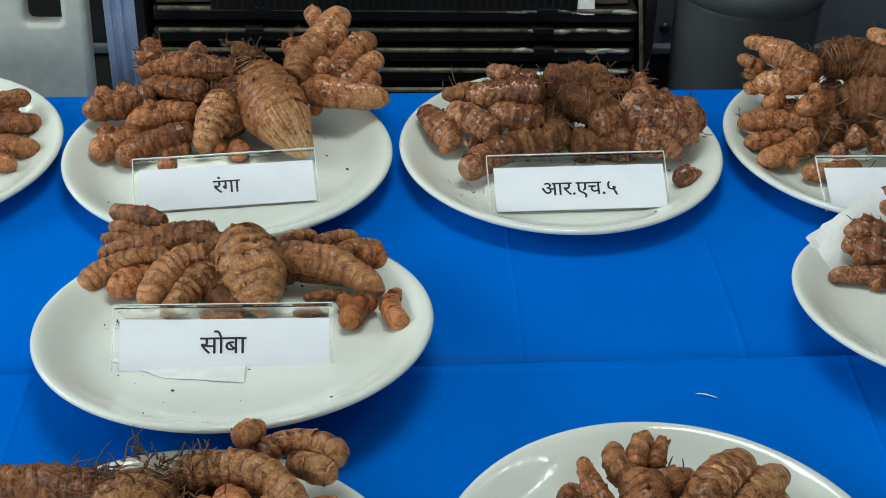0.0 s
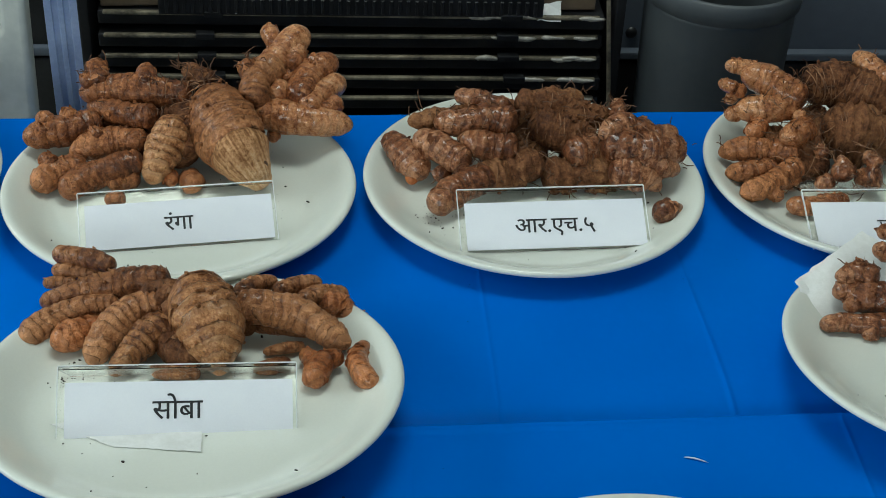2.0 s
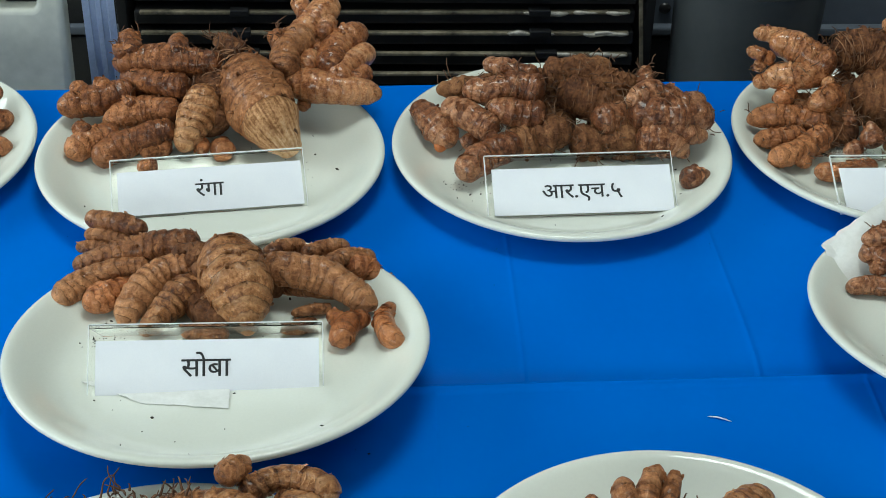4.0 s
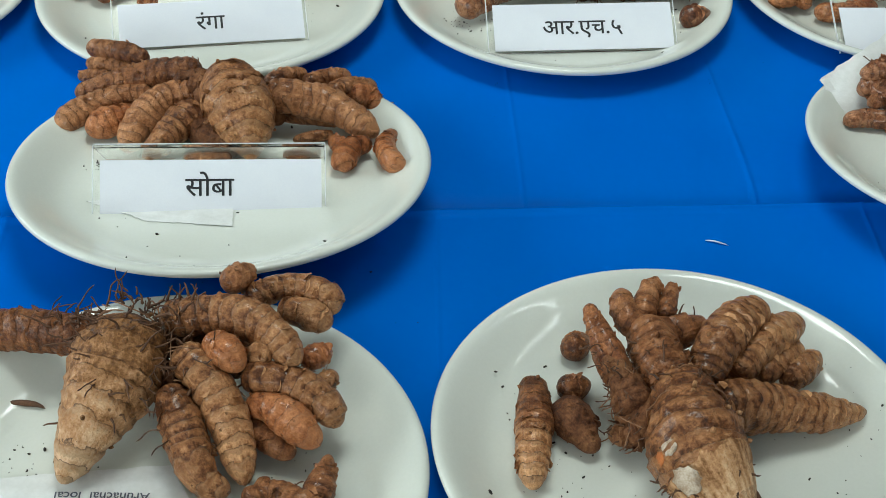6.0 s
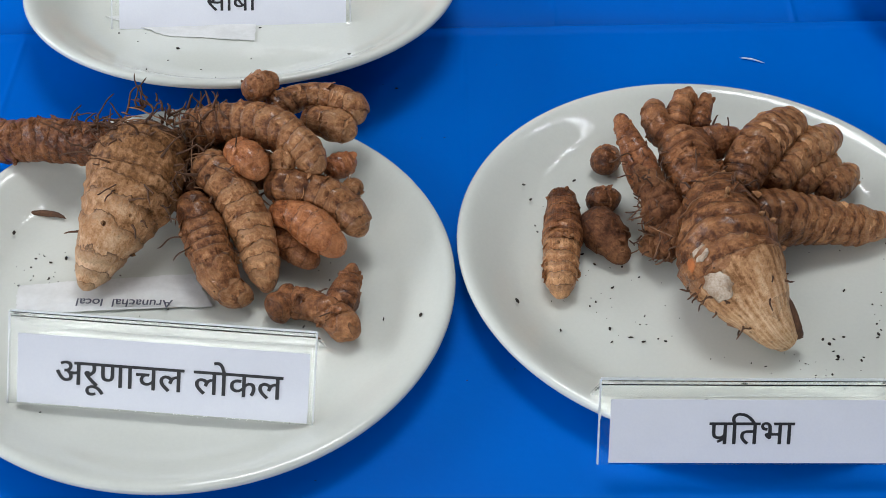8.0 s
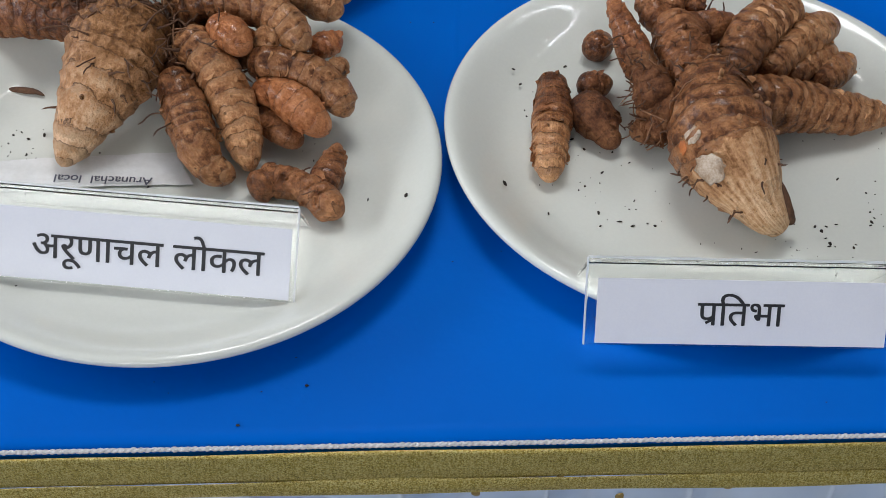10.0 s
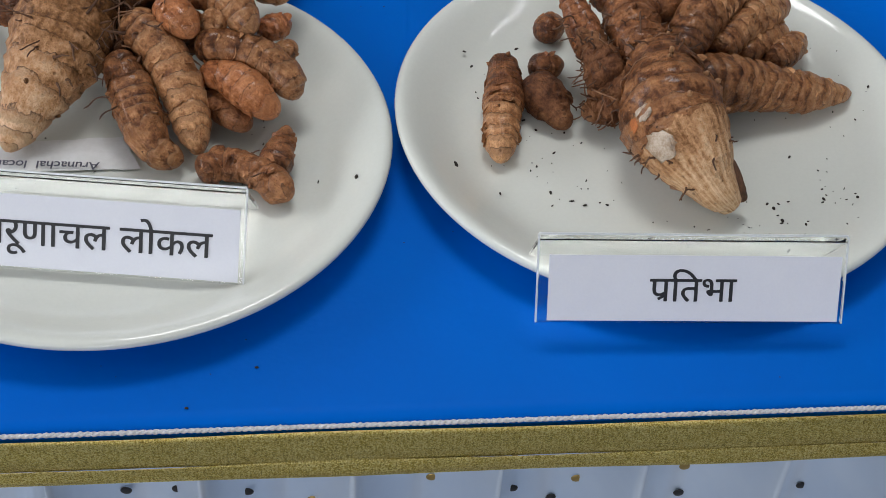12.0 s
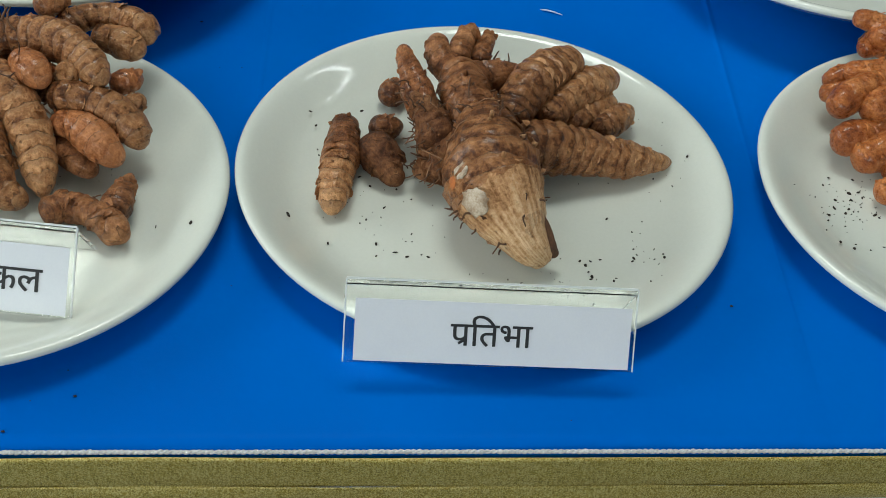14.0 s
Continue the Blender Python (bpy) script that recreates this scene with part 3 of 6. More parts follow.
def sign_holder(at, turn, ridge, words, size, label, paper=0.75, words_x=0.0, width=0.15, tilt=0.0, strokes=(), spacing=1.0):
    """A tent of two clear acrylic panels with a printed card in the front one. at: middle of the front foot; ridge: (back, up)."""
    back, up = ridge
    slant = math.hypot(back, up)
    lean = math.degrees(math.atan2(up, back))
    t = 0.0022
    ob = thing("sign_holder", at, label, "sign holder", "printed name signs", turn)
    if tilt:
        ob.matrix_world = pose(*at, 0, tilt, turn)
    front = part("front_panel", box_bm((width, slant, t), (0, slant / 2, -t / 2), 0.0005, 1), ACRYLIC, ob, smooth=False)
    front.matrix_local = pose(0, 0, 0, lean, 0, 0)
    rear = part("back_panel", box_bm((width, slant, t), (0, slant / 2 + 0.0012, -t / 2), 0.0005, 1), ACRYLIC, ob, smooth=False)
    rear.matrix_local = pose(0, back, up, -lean, 0, 0)
    # thin whitish strips added along the rims for the edge highlights
    for sx in (-1, 1):
        e = part("edge", box_bm((0.0007, slant, t * 0.9), (sx * (width / 2 + 0.0002), slant / 2, -t / 2)), ACRYLIC_EDGE, front, smooth=False)
    part("edge", box_bm((width, 0.0008, t * 0.8), (0, slant + 0.0003, -t / 2)), ACRYLIC_EDGE, front, smooth=False)
    front.visible_shadow = rear.visible_shadow = False
    card = part("card", box_bm((width - 0.007, slant * paper, 0.0004), (0.0012, slant * paper / 2 + 0.0012, 0.0005), 0, 1), PAPER, ob, "white printed card", False)
    card.matrix_local = pose(0, 0, 0, lean, 0, 0)
    if words:
        text_part(words, size, (words_x, slant * paper * 0.5 - size * 0.29, 0.0009), card, spacing=spacing)
    for sx, sy, ang, ln in strokes:
        s = part("letter_stroke", box_bm((ln, size * 0.075, 0.00016)), INK, card, smooth=False)
        s.matrix_local = pose(sx, slant * paper * 0.5 + sy, 0.0009, 0, 0, ang)
    return ob

# ---- the room ----
def wall(name, size, at, mat, label):
    return tagged(part(name, box_bm(size, at), mat, smooth=False), label, "wall", kind="structure")


FLOOR_Z = -0.76
tagged(part("floor", box_bm((5.2, 6.0, 0.1), (0, 0, FLOOR_Z - 0.05)), FLOOR_TILE, smooth=False), "grey tiled floor of the room", "floor", kind="structure")
def ceiling_bm():
    """A slab with a rectangular opening over the tables, added to let the overhead lamp through."""
    bm = bmesh.new()
    for x0, x1, y0, y1 in ((-2.6, -0.4, -3.0, 3.0), (0.6, 2.6, -3.0, 3.0), (-0.4, 0.6, -3.0, 0.2), (-0.4, 0.6, 0.9, 3.0)):
        bmesh.ops.create_cube(bm, size=1.0, matrix=Matrix.Translation(((x0 + x1) / 2, (y0 + y1) / 2, 2.15)) @ Matrix.Diagonal((x1 - x0, y1 - y0, 0.1, 1)))
    return bm


tagged(part("ceiling", ceiling_bm(), CEILING_PAINT, smooth=False), "unseen white ceiling with an opening added for the overhead lamp", "ceiling", kind="structure")
# unseen walls, greyed so that little fill light reaches the tables
wall("wall_north", (5.2, 0.1, 2.86), (0, 2.85, 0.67), ROOM_PAINT, "plain unseen grey wall behind the cabinet")
wall("wall_east", (0.1, 6.0, 2.86), (2.65, 0, 0.67), ROOM_PAINT, "plain unseen grey side wall")
wall("wall_west", (0.1, 6.0, 1.06), (-2.25, 0, FLOOR_Z + 0.53), ROOM_PAINT, "unseen grey wall below the side window")
wall("wall_west_top", (0.1, 6.0, 0.5), (-2.25, 0, 1.85), ROOM_PAINT, "unseen grey wall over the side window")
wall("wall_south", (5.2, 0.1, 1.06), (0, -2.75, FLOOR_Z + 0.53), ROOM_PAINT, "unseen grey wall below the front window")
wall("wall_south_top", (5.2, 0.1, 0.5), (0, -2.75, 1.85), ROOM_PAINT, "unseen grey wall over the front window")

# ---- the two covered tables ----
X0, X1 = -1.1, 1.3


def crease(x, y, x0, slope, height=0.0005, width=0.0016):
    d = x - (x0 + slope * y)
    return height * math.exp(-(d / width) ** 2)


def cover_bm(y0, y1, slope, top, creases, hang_front, hang_back, seed):
    """A sheet of vinyl over a table: flat on top with fold creases and slight sags, and hanging edges."""
    bm = bmesh.new()
    xs = sorted({round(X0 + (X1 - X0) * k / 160, 4) for k in range(161)} | {round(c[0] + d * 0.0011, 5) for c in creases for d in range(-5, 6)})
    ys = [y0 + (y1 - y0) * k / 40 for k in range(40)] + [y1 - 0.005, y1 - 0.0035, y1 - 0.002, y1 - 0.0007, y1]
    rows = []
    for v, y in enumerate(ys):
        row = []
        for x in xs:
            yy = y + slope * x
            z = top + sum(crease(x, yy, *c) for c in creases) + 0.0006 * noise.noise((x * 5, yy * 5, seed)) + 0.0003 * noise.noise((x * 16, yy * 16, seed + 4))
            if hang_back:
                z -= 0.014 * math.exp(-(y - y0) / 0.022)
            elif v >= len(ys) - 4:
                z += (0.0012, 0.0018, 0.0014, -0.0025)[v - len(ys) + 4]
            row.append((x, yy, z))
        rows.append(row)
    if hang_front:
        rows.insert(0, [(x, y - 0.0015, top - 0.0045) for x, y, z in rows[0]])
        rows.insert(0, [(x, y - 0.002, top - hang_front) for x, y, z in rows[0]])
    if hang_back:
        rows.append([(x, y + 0.0025, top - 0.005) for x, y, z in rows[-1]])
        rows.append([(x, y + 0.003, top - hang_back) for x, y, z in rows[-1]])
    grid = [[bm.verts.new(q) for q in row] for row in rows]
    for a, b in zip(grid, grid[1:]):
        for k in range(len(a) - 1):
            bm.faces.new((a[k], a[k + 1], b[k + 1], b[k]))
    return bm


def table(name, y0, y1, slope, top, creases, hang_front, hang_back, label, seed):
    ob = thing(name, (0, 0, 0), label, "table", "covered display tables")
    part("cover", cover_bm(y0, y1, slope, top, creases, hang_front, hang_back, seed), VINYL, ob, "glossy blue vinyl sheet with fold creases")
    mid = (y0 + y1) / 2
    part("tabletop", box_bm((X1 - X0 - 0.02, y1 - y0 - 0.03, 0.024), (0.1, mid, top - 0.029), 0.002, 1), CARDBOARD, ob, smooth=False)
    for x in (X0 + 0.08, X1 - 0.08):
        for y in (y0 + 0.06, y1 - 0.06):
            part("leg", box_bm((0.035, 0.035, top - 0.041 - FLOOR_Z), (x, y, (top - 0.041 + FLOOR_Z) / 2), 0.003, 1), BLACK_METAL, ob, smooth=False)
    return ob


SLOPE = 0.028
table("back_table", 0.0055, 0.427, SLOPE, 0.0, [(0.302, -0.03, 0.0007, 0.002), (0.137, 0.0)], 0.10, 0.12, "table covered with a creased glossy blue vinyl sheet", 2.0)
table("front_table", -0.4085, 0.0070, 0.026, 0.0020, [(0.0745, 0.03), (-0.21, 0.02), (0.37, 0.02)], 0.012, 0.0, "front table covered with a glossy blue vinyl sheet", 7.0)

# ---- trim and skirt along the front edge ----
FRONT_Y = -0.4095
bm = bmesh.new()
for turn_ in (0, math.pi):
    rows = [(X0 + k * 0.0016, FRONT_Y - 0.0004 + 0.0005 * math.sin(k * 1.7 + turn_) + 0.026 * (X0 + k * 0.0016), 0.0020 + 0.0004 * math.cos(k * 1.7 + turn_), 0.0008 + 0.0004 * noise.noise((k * 0.7, turn_, 1))) for k in range(int((X1 - X0) / 0.0016))]
    tube_bm(bm, rows, 0.0016, 6)
tagged(part("edging_cord", bm, LACE), "white twisted cord along the front edge of the table cover", "cord", kind="structure")


def band_bm(z0, z1, thick, wave):
    bm = bmesh.new()
    n = 240
    rows = []
    for v in range(7):
        z = z0 + (z1 - z0) * v / 6
        rows.append([bm.verts.new((X0 + (X1 - X0) * k / n, FRONT_Y - thick + 0.026 * (X0 + (X1 - X0) * k / n) + wave * noise.noise((k * 0.11, v * 0.3, 3)) - 0.0012 * math.sin(v / 6 * math.pi), z + wave * 0.8 * noise.noise((k * 0.05, 9, v * 0.1)))) for k in range(n + 1)])
    for a, b in zip(rows, rows[1:]):
        for k in range(n):
            bm.faces.new((a[k], a[k + 1], b[k + 1], b[k]))
    bmesh.ops.solidify(bm, geom=bm.faces[:], thickness=0.0008)
    return bm


tagged(part("gold_ribbon", band_bm(0.0006, -0.0215, 0.0028, 0.001), BROCADE), "glittering gold brocade ribbon along the table edge", "ribbon", kind="structure")
tagged(part("gold_ribbon_lower", band_bm(-0.0195, -0.0305, 0.0042, 0.0014), BROCADE), "narrower gold brocade fold under the ribbon", "ribbon", kind="structure")


def skirt_y(x):
    """Pleats that overlap to one side: each dips behind its neighbour's edge, then swells forward to its own."""
    u = (x + 0.0952) / 0.069
    f = u - math.floor(u)
    if f < 0.42:
        deep = 0.5 + 0.5 * math.sin(f / 0.42 * math.pi / 2)
    elif f < 0.955:
        deep = math.cos((f - 0.42) / 0.535 * math.pi / 2) ** 1.3
    else:
        deep = 0.5 * (f - 0.955) / 0.045
    return FRONT_Y + 0.0015 + (0.054 + 0.008 * noise.noise((math.floor(u) * 1.7, 4.4, 0))) * deep - 0.002 * noise.noise((u * 0.9, 2.2, 0))


skirt = thing("table_skirt", (0, 0, 0), "pleated pale blue satin skirt with black and gold sequins", "table skirt")
bm = bmesh.new()
n = 1100
rows = []
for v in range(12):
    z = -0.022 - (0.72 / 11) * v
    rows.append([bm.verts.new((x, skirt_y(x + 0.004 * noise.noise((x * 7, z * 3, 1))) - 0.0015 + 0.026 * x - 0.004 * v / 11 * math.sin(x * 30), z)) for x in (X0 + (X1 - X0) * k / n for k in range(n + 1))])
for a, b in zip(rows, rows[1:]):
    for k in range(n):
        bm.faces.new((a[k], a[k + 1], b[k + 1], b[k]))
part("satin_cloth", bm, SATIN, skirt)
dot_mesh = {}
for kind_, mat_ in (("black", SEQUIN_BLACK), ("gold", SEQUIN_GOLD)):
    me = bpy.data.meshes.new("sequin")
    b2 = lathe_bm(((0, 0.0006), (0.0022, 0.0006), (0.0029, 0.0003), (0.003, 0)), 16)
    b2.to_mesh(me)
    b2.free()
    me.materials.append(mat_)
    me.shade_smooth()
    dot_mesh[kind_] = me


def sequin(kind_, x, z):
    s = new("sequin", dot_mesh[kind_])
    s.parent = skirt
    s.matrix_local = pose(x, skirt_y(x) - 0.0022 + 0.026 * x, z, 90, 0, 0)


for x, z in ((0.0849, -0.0397), (0.2102, -0.0377), (-0.0492, -0.0362), (0.2641, -0.0266), (0.1333, -0.024), (0.1582, -0.06), (0.2894, -0.0601), (0.0193, -0.058)):
    sequin("black", x, z)
for x, z in ((-0.0942, -0.0399), (0.0403, -0.0386), (-0.0216, -0.0531), (0.1854, -0.0652), (0.1129, -0.0456)):
    sequin("gold", x, z)
rng = random.Random(5)
for row in range(6):
    for k in range(-8, 12):
        for kind_, dx in (("black", 0.0), ("gold", 0.0345)):
            x = 0.0849 + 0.0667 * k + dx + (0.033 if row % 2 else 0) + rng.uniform(-0.006, 0.006)
            if X0 + 0.05 < x < X1 - 0.05:
                sequin(kind_, x, -0.082 - 0.026 * row + rng.uniform(-0.004, 0.004))

# ---- plates ----
SO_TILT = (-6.8, -1.2)
plate((-0.0956, 0.2840, 0.0), "round off-white melamine plate under brown turmeric rhizomes")
plate((0.1908, 0.2932, 0.0), "round off-white melamine plate under rusty ginger-like rhizomes")
plate((0.4790, 0.3050, 0.0), "round off-white melamine plate heaped with knobbly rhizomes")
plate((-0.3799, 0.2928, 0.0), "round off-white melamine plate with smooth brown fingers")
plate((0.4782, 0.0445, 0.0119), "tilted off-white melamine plate with a torn paper slip", (-7.0, 0))
plate((-0.0800, -0.2385, 0.0), "round off-white melamine plate with pale banded turmeric")
plate((0.2023, -0.2156, 0.0), "round off-white melamine plate with a large mother rhizome")
plate((0.5024, -0.2165, 0.0), "round off-white melamine plate with orange-brown fingers")
so_plate = plate((-0.0686, 0.0238, 0.0117), "tilted off-white melamine plate resting on its neighbours' rims", SO_TILT)

# ---- printed signs ----
sign_holder((-0.0742, -0.0196, 0.0206), 0.7, (0.033, 0.0330), "सोबा", 0.0177, "clear acrylic tent sign with a card reading सोबा")
sign_holder((-0.0910, 0.2120, 0.0076), 7.3, (0.0417, 0.0272), "रंगा", 0.0177, "clear acrylic tent sign with a card reading रंगा")
sign_holder((0.1996, 0.2047, 0.0082), 3.0, (0.0430, 0.0300), "आर.एच.५", 0.0177, "clear acrylic tent sign with a card reading आर.एच.५")
sign_holder((0.4800, 0.2060, 0.0080), 0.5, (0.0500, 0.0230), "", 0.015, "clear acrylic tent sign with a white card", strokes=((-0.012, 0.004, 0, 0.014), (-0.016, -0.002, 90, 0.010), (-0.008, -0.001, 90, 0.011)))
sign_holder((-0.0870, -0.3245, 0.0104), -6.2, (0.0270, 0.0372), "अरूणाचल लोकल", 0.0182, "clear acrylic tent sign with a card reading अरूणाचल लोकल", words_x=0.004)
sign_holder((0.1948, -0.3630, 0.0158), 0.0, (0.0222, 0.0350), "पितभा", 0.0170, "clear acrylic tent sign reading प्रतिभा astride a plate rim", width=0.1432, tilt=1.1, strokes=((-0.0145, -0.0030, 30, 0.0034),))


# ---- paper slips ----
def slip(name, corners, seed, label, thick=0.00025, wave=0.0012):
    """A torn, slightly curled sheet between four corners."""
    a, b, c, d = (Vector(q) for q in corners)
    bm = bmesh.new()
    n = 22
    rows = []
    for v in range(n + 1):
        row = []
        for u in range(n + 1):
            s, t = u / n, v / n
            q = (a * (1 - s) + b * s) * (1 - t) + (d * (1 - s) + c * s) * t
            edge = min(s, t, 1 - s, 1 - t)
            jag = 0.0016 * max(0, 0.06 - edge) / 0.06
            q += Vector((noise.noise((s * 9, t * 9, seed)) * jag, noise.noise((s * 9, t * 9, seed + 5)) * jag, abs(noise.noise((s * 2.2, t * 2.2, seed + 9))) * wave))
            row.append(bm.verts.new(q))
        rows.append(row)
    for r0, r1 in zip(rows, rows[1:]):
        for u in range(n):
            bm.faces.new((r0[u], r0[u + 1], r1[u + 1], r1[u]))
    bmesh.ops.recalc_face_normals(bm, faces=bm.faces)
    bmesh.ops.solidify(bm, geom=bm.faces[:], thickness=thick)
    return tagged(part(name, bm, SLIP, smooth=False), label, "paper slip")


note = slip("paper_note", ((-0.172, -0.2327, 0.0072), (-0.0793, -0.2244, 0.0072), (-0.0681, -0.249, 0.0072), (-0.170, -0.2535, 0.0072)), 3, "torn white slip with handwriting lying on a plate", wave=0.0008)
text_part("Arunachal  local", 0.0078, (-0.1140, -0.2450, 0.0090), note, PENCIL, turn=178, name="handwriting")
slip("paper_scrap", ((-0.156, -0.004, 0.0202), (-0.06, 0.012, 0.0202), (-0.0578, -0.0387, 0.0262), (-0.113, -0.0300, 0.0240)), 6, "blank torn white paper under a sign", wave=0.0008)
slip("paper_wrap", ((0.3667, 0.1362, 0.026), (0.4263, 0.1746, 0.045), (0.500, 0.13, 0.016), (0.3767, 0.1048, 0.0125)), 9, "translucent white paper folded over a plate rim", wave=0.004)
bm = bmesh.new()
tube_bm(bm, [(0.2526, -0.0248, 0.0026, 0.0004), (0.2595, -0.0268, 0.0032, 0.0006), (0.2684, -0.0305, 0.0025, 0.0003)], 0.002, 6)
tagged(part("thread", bm, PAPER), "short white thread lying on the blue sheet", "thread")
bm = bmesh.new()
rng = random.Random(8)
for x, y in ((-0.0343, -0.3987), (-0.0044, -0.376), (0.3314, -0.3024), (0.0302, -0.0563)):
    bmesh.ops.create_icosphere(bm, subdivisions=1, radius=1.0, matrix=Matrix.Translation((x, y, 0.0026 if y < 0 else 0.0012)) @ Matrix.Diagonal((0.0011, 0.0007, 0.0004, 1)))
for _ in range(90):
    x, y = rng.uniform(-0.25, 0.5), rng.uniform(-0.39, 0.4)
    bmesh.ops.create_icosphere(bm, subdivisions=1, radius=1.0, matrix=Matrix.Translation((x, y, 0.0025 if y < 0 else 0.001)) @ Matrix.Diagonal((rng.uniform(0.0002, 0.0006), 0.0003, 0.0002, 1)))
tagged(part("table_crumbs", bm, SOIL), "scattered soil crumbs on the blue sheet", "soil", kind="stuff")

# ---- rhizomes, each limb a tube through (x, y, z, radius) from its plate ----
arunachal = thing("turmeric_rhizome", (-0.0800, -0.2385, 0.0062), "large pale ringed turmeric rhizome with banded tan fingers", "turmeric", "rhizomes on the plates")
finger(arunachal, [(-0.0232, 0.0827, 0.0479, 0.0174), (-0.0276, 0.0633, 0.0400, 0.0248), (-0.0326, 0.0491, 0.0340, 0.0260), (-0.0384, 0.0321, 0.0280, 0.0209), (-0.0449, 0.0192, 0.0200, 0.0157), (-0.0505, 0.0070, 0.0130, 0.0104), (-0.0538, 0.0002, 0.0090, 0.0065), (-0.0557, -0.0037, 0.0067, 0.0047)], SKIN_PALE, name='mother_rhizome', flakes=0, nubs=10, ring=0.0105, rough=0.085, lump=0.09, tip=1.4, segments=36, label='pale yellowish mother rhizome')
finger(arunachal, [(-0.0457, 0.0779, 0.0357, 0.0127), (-0.0697, 0.0893, 0.0310, 0.0129), (-0.0890, 0.0958, 0.0270, 0.0131), (-0.1130, 0.1007, 0.0220, 0.0128), (-0.1301, 0.1042, 0.0180, 0.0091), (-0.1366, 0.1056, 0.0165, 0.0066)], SKIN_BROWN, flakes=40)
finger(arunachal, [(-0.0093, 0.0862, 0.0434, 0.0103), (0.0095, 0.0841, 0.0470, 0.0112), (0.0273, 0.0823, 0.0500, 0.0115), (0.0452, 0.0743, 0.0510, 0.0108), (0.0585, 0.0630, 0.0490, 0.0100), (0.0660, 0.0521, 0.0450, 0.0078), (0.0691, 0.0475, 0.0433, 0.0056)], SKIN_TAN, flakes=30)
finger(arunachal, [(0.0380, 0.0963, 0.0457, 0.0090), (0.0545, 0.1068, 0.0480, 0.0082), (0.0700, 0.1078, 0.0470, 0.0091), (0.0846, 0.1021, 0.0440, 0.0095), (0.0871, 0.0984, 0.0420, 0.0077), (0.0900, 0.0941, 0.0396, 0.0055)], SKIN_TAN)
finger(arunachal, [(0.0560, 0.0957, 0.0431, 0.0068), (0.0725, 0.0913, 0.0420, 0.0090), (0.0832, 0.0869, 0.0400, 0.0067), (0.0877, 0.0850, 0.0391, 0.0048)], SKIN_TAN)
finger(arunachal, [(0.0244, 0.0997, 0.0556, 0.0067), (0.0337, 0.1052, 0.0580, 0.0077), (0.0404, 0.1112, 0.0580, 0.0050), (0.0432, 0.1137, 0.0580, 0.0036)], SKIN_BROWN)
finger(arunachal, [(0.0204, 0.0648, 0.0455, 0.0083), (0.0303, 0.0520, 0.0490, 0.0099), (0.0359, 0.0456, 0.0480, 0.0077), (0.0397, 0.0413, 0.0473, 0.0056)], SKIN_ORANGE_TIP)
finger(arunachal, [(0.0542, 0.0589, 0.0412, 0.0087), (0.0461, 0.0559, 0.0440, 0.0074), (0.0412, 0.0540, 0.0457, 0.0053)], SKIN_TAN, nubs=1)
finger(arunachal, [(0.0700, 0.0603, 0.0330, 0.0070), (0.0804, 0.0669, 0.0330, 0.0066), (0.0841, 0.0700, 0.0320, 0.0049), (0.0868, 0.0723, 0.0313, 0.0035)], SKIN_ORANGE_TIP)
finger(arunachal, [(0.0376, 0.0470, 0.0350, 0.0087), (0.0563, 0.0448, 0.0350, 0.0099), (0.0734, 0.0406, 0.0310, 0.0106), (0.0857, 0.0328, 0.0240, 0.0095), (0.0890, 0.0295, 0.0200, 0.0073), (0.0920, 0.0265, 0.0165, 0.0053)], SKIN_TAN)
finger(arunachal, [(0.0807, 0.0438, 0.0298, 0.0056), (0.0874, 0.0513, 0.0310, 0.0052), (0.0899, 0.0542, 0.0315, 0.0038)], SKIN_TAN, nubs=1)
finger(arunachal, [(0.0407, 0.0347, 0.0269, 0.0065), (0.0566, 0.0297, 0.0280, 0.0096), (0.0689, 0.0207, 0.0240, 0.0102), (0.0773, 0.0154, 0.0190, 0.0077), (0.0816, 0.0126, 0.0164, 0.0055)], SKIN_ORANGE_TIP)
finger(arunachal, [(0.0400, 0.0313, 0.0162, 0.0056), (0.0519, 0.0219, 0.0140, 0.0080), (0.0637, 0.0135, 0.0110, 0.0064), (0.0675, 0.0107, 0.0100, 0.0046)], SKIN_BROWN)
finger(arunachal, [(0.0028, 0.0608, 0.0425, 0.0092), (0.0161, 0.0468, 0.0390, 0.0113), (0.0270, 0.0333, 0.0310, 0.0123), (0.0344, 0.0186, 0.0220, 0.0113), (0.0390, 0.0027, 0.0140, 0.0085), (0.0409, -0.0037, 0.0100, 0.0059), (0.0420, -0.0073, 0.0077, 0.0043)], SKIN_TAN, ring=0.0085)
finger(arunachal, [(-0.0021, 0.0421, 0.0338, 0.0078), (0.0040, 0.0276, 0.0280, 0.0114), (0.0100, 0.0125, 0.0220, 0.0117), (0.0158, -0.0017, 0.0160, 0.0102), (0.0225, -0.0095, 0.0110, 0.0080), (0.0303, -0.0112, 0.0090, 0.0059), (0.0345, -0.0121, 0.0079, 0.0042)], SKIN_TAN, ring=0.0085)
finger(arunachal, [(0.0154, 0.0095, 0.0165, 0.0056), (0.0225, 0.0119, 0.0140, 0.0043), (0.0253, 0.0129, 0.0130, 0.0031)], SKIN_TAN, nubs=0)
finger(arunachal, [(-0.0117, 0.0906, 0.0260, 0.0114), (0.0099, 0.0822, 0.0260, 0.0113), (0.0365, 0.0762, 0.0220, 0.0104), (0.0440, 0.0745, 0.0209, 0.0075)], SKIN_ROOTY, name='root_mass', lump=0.3, ring=0.005)
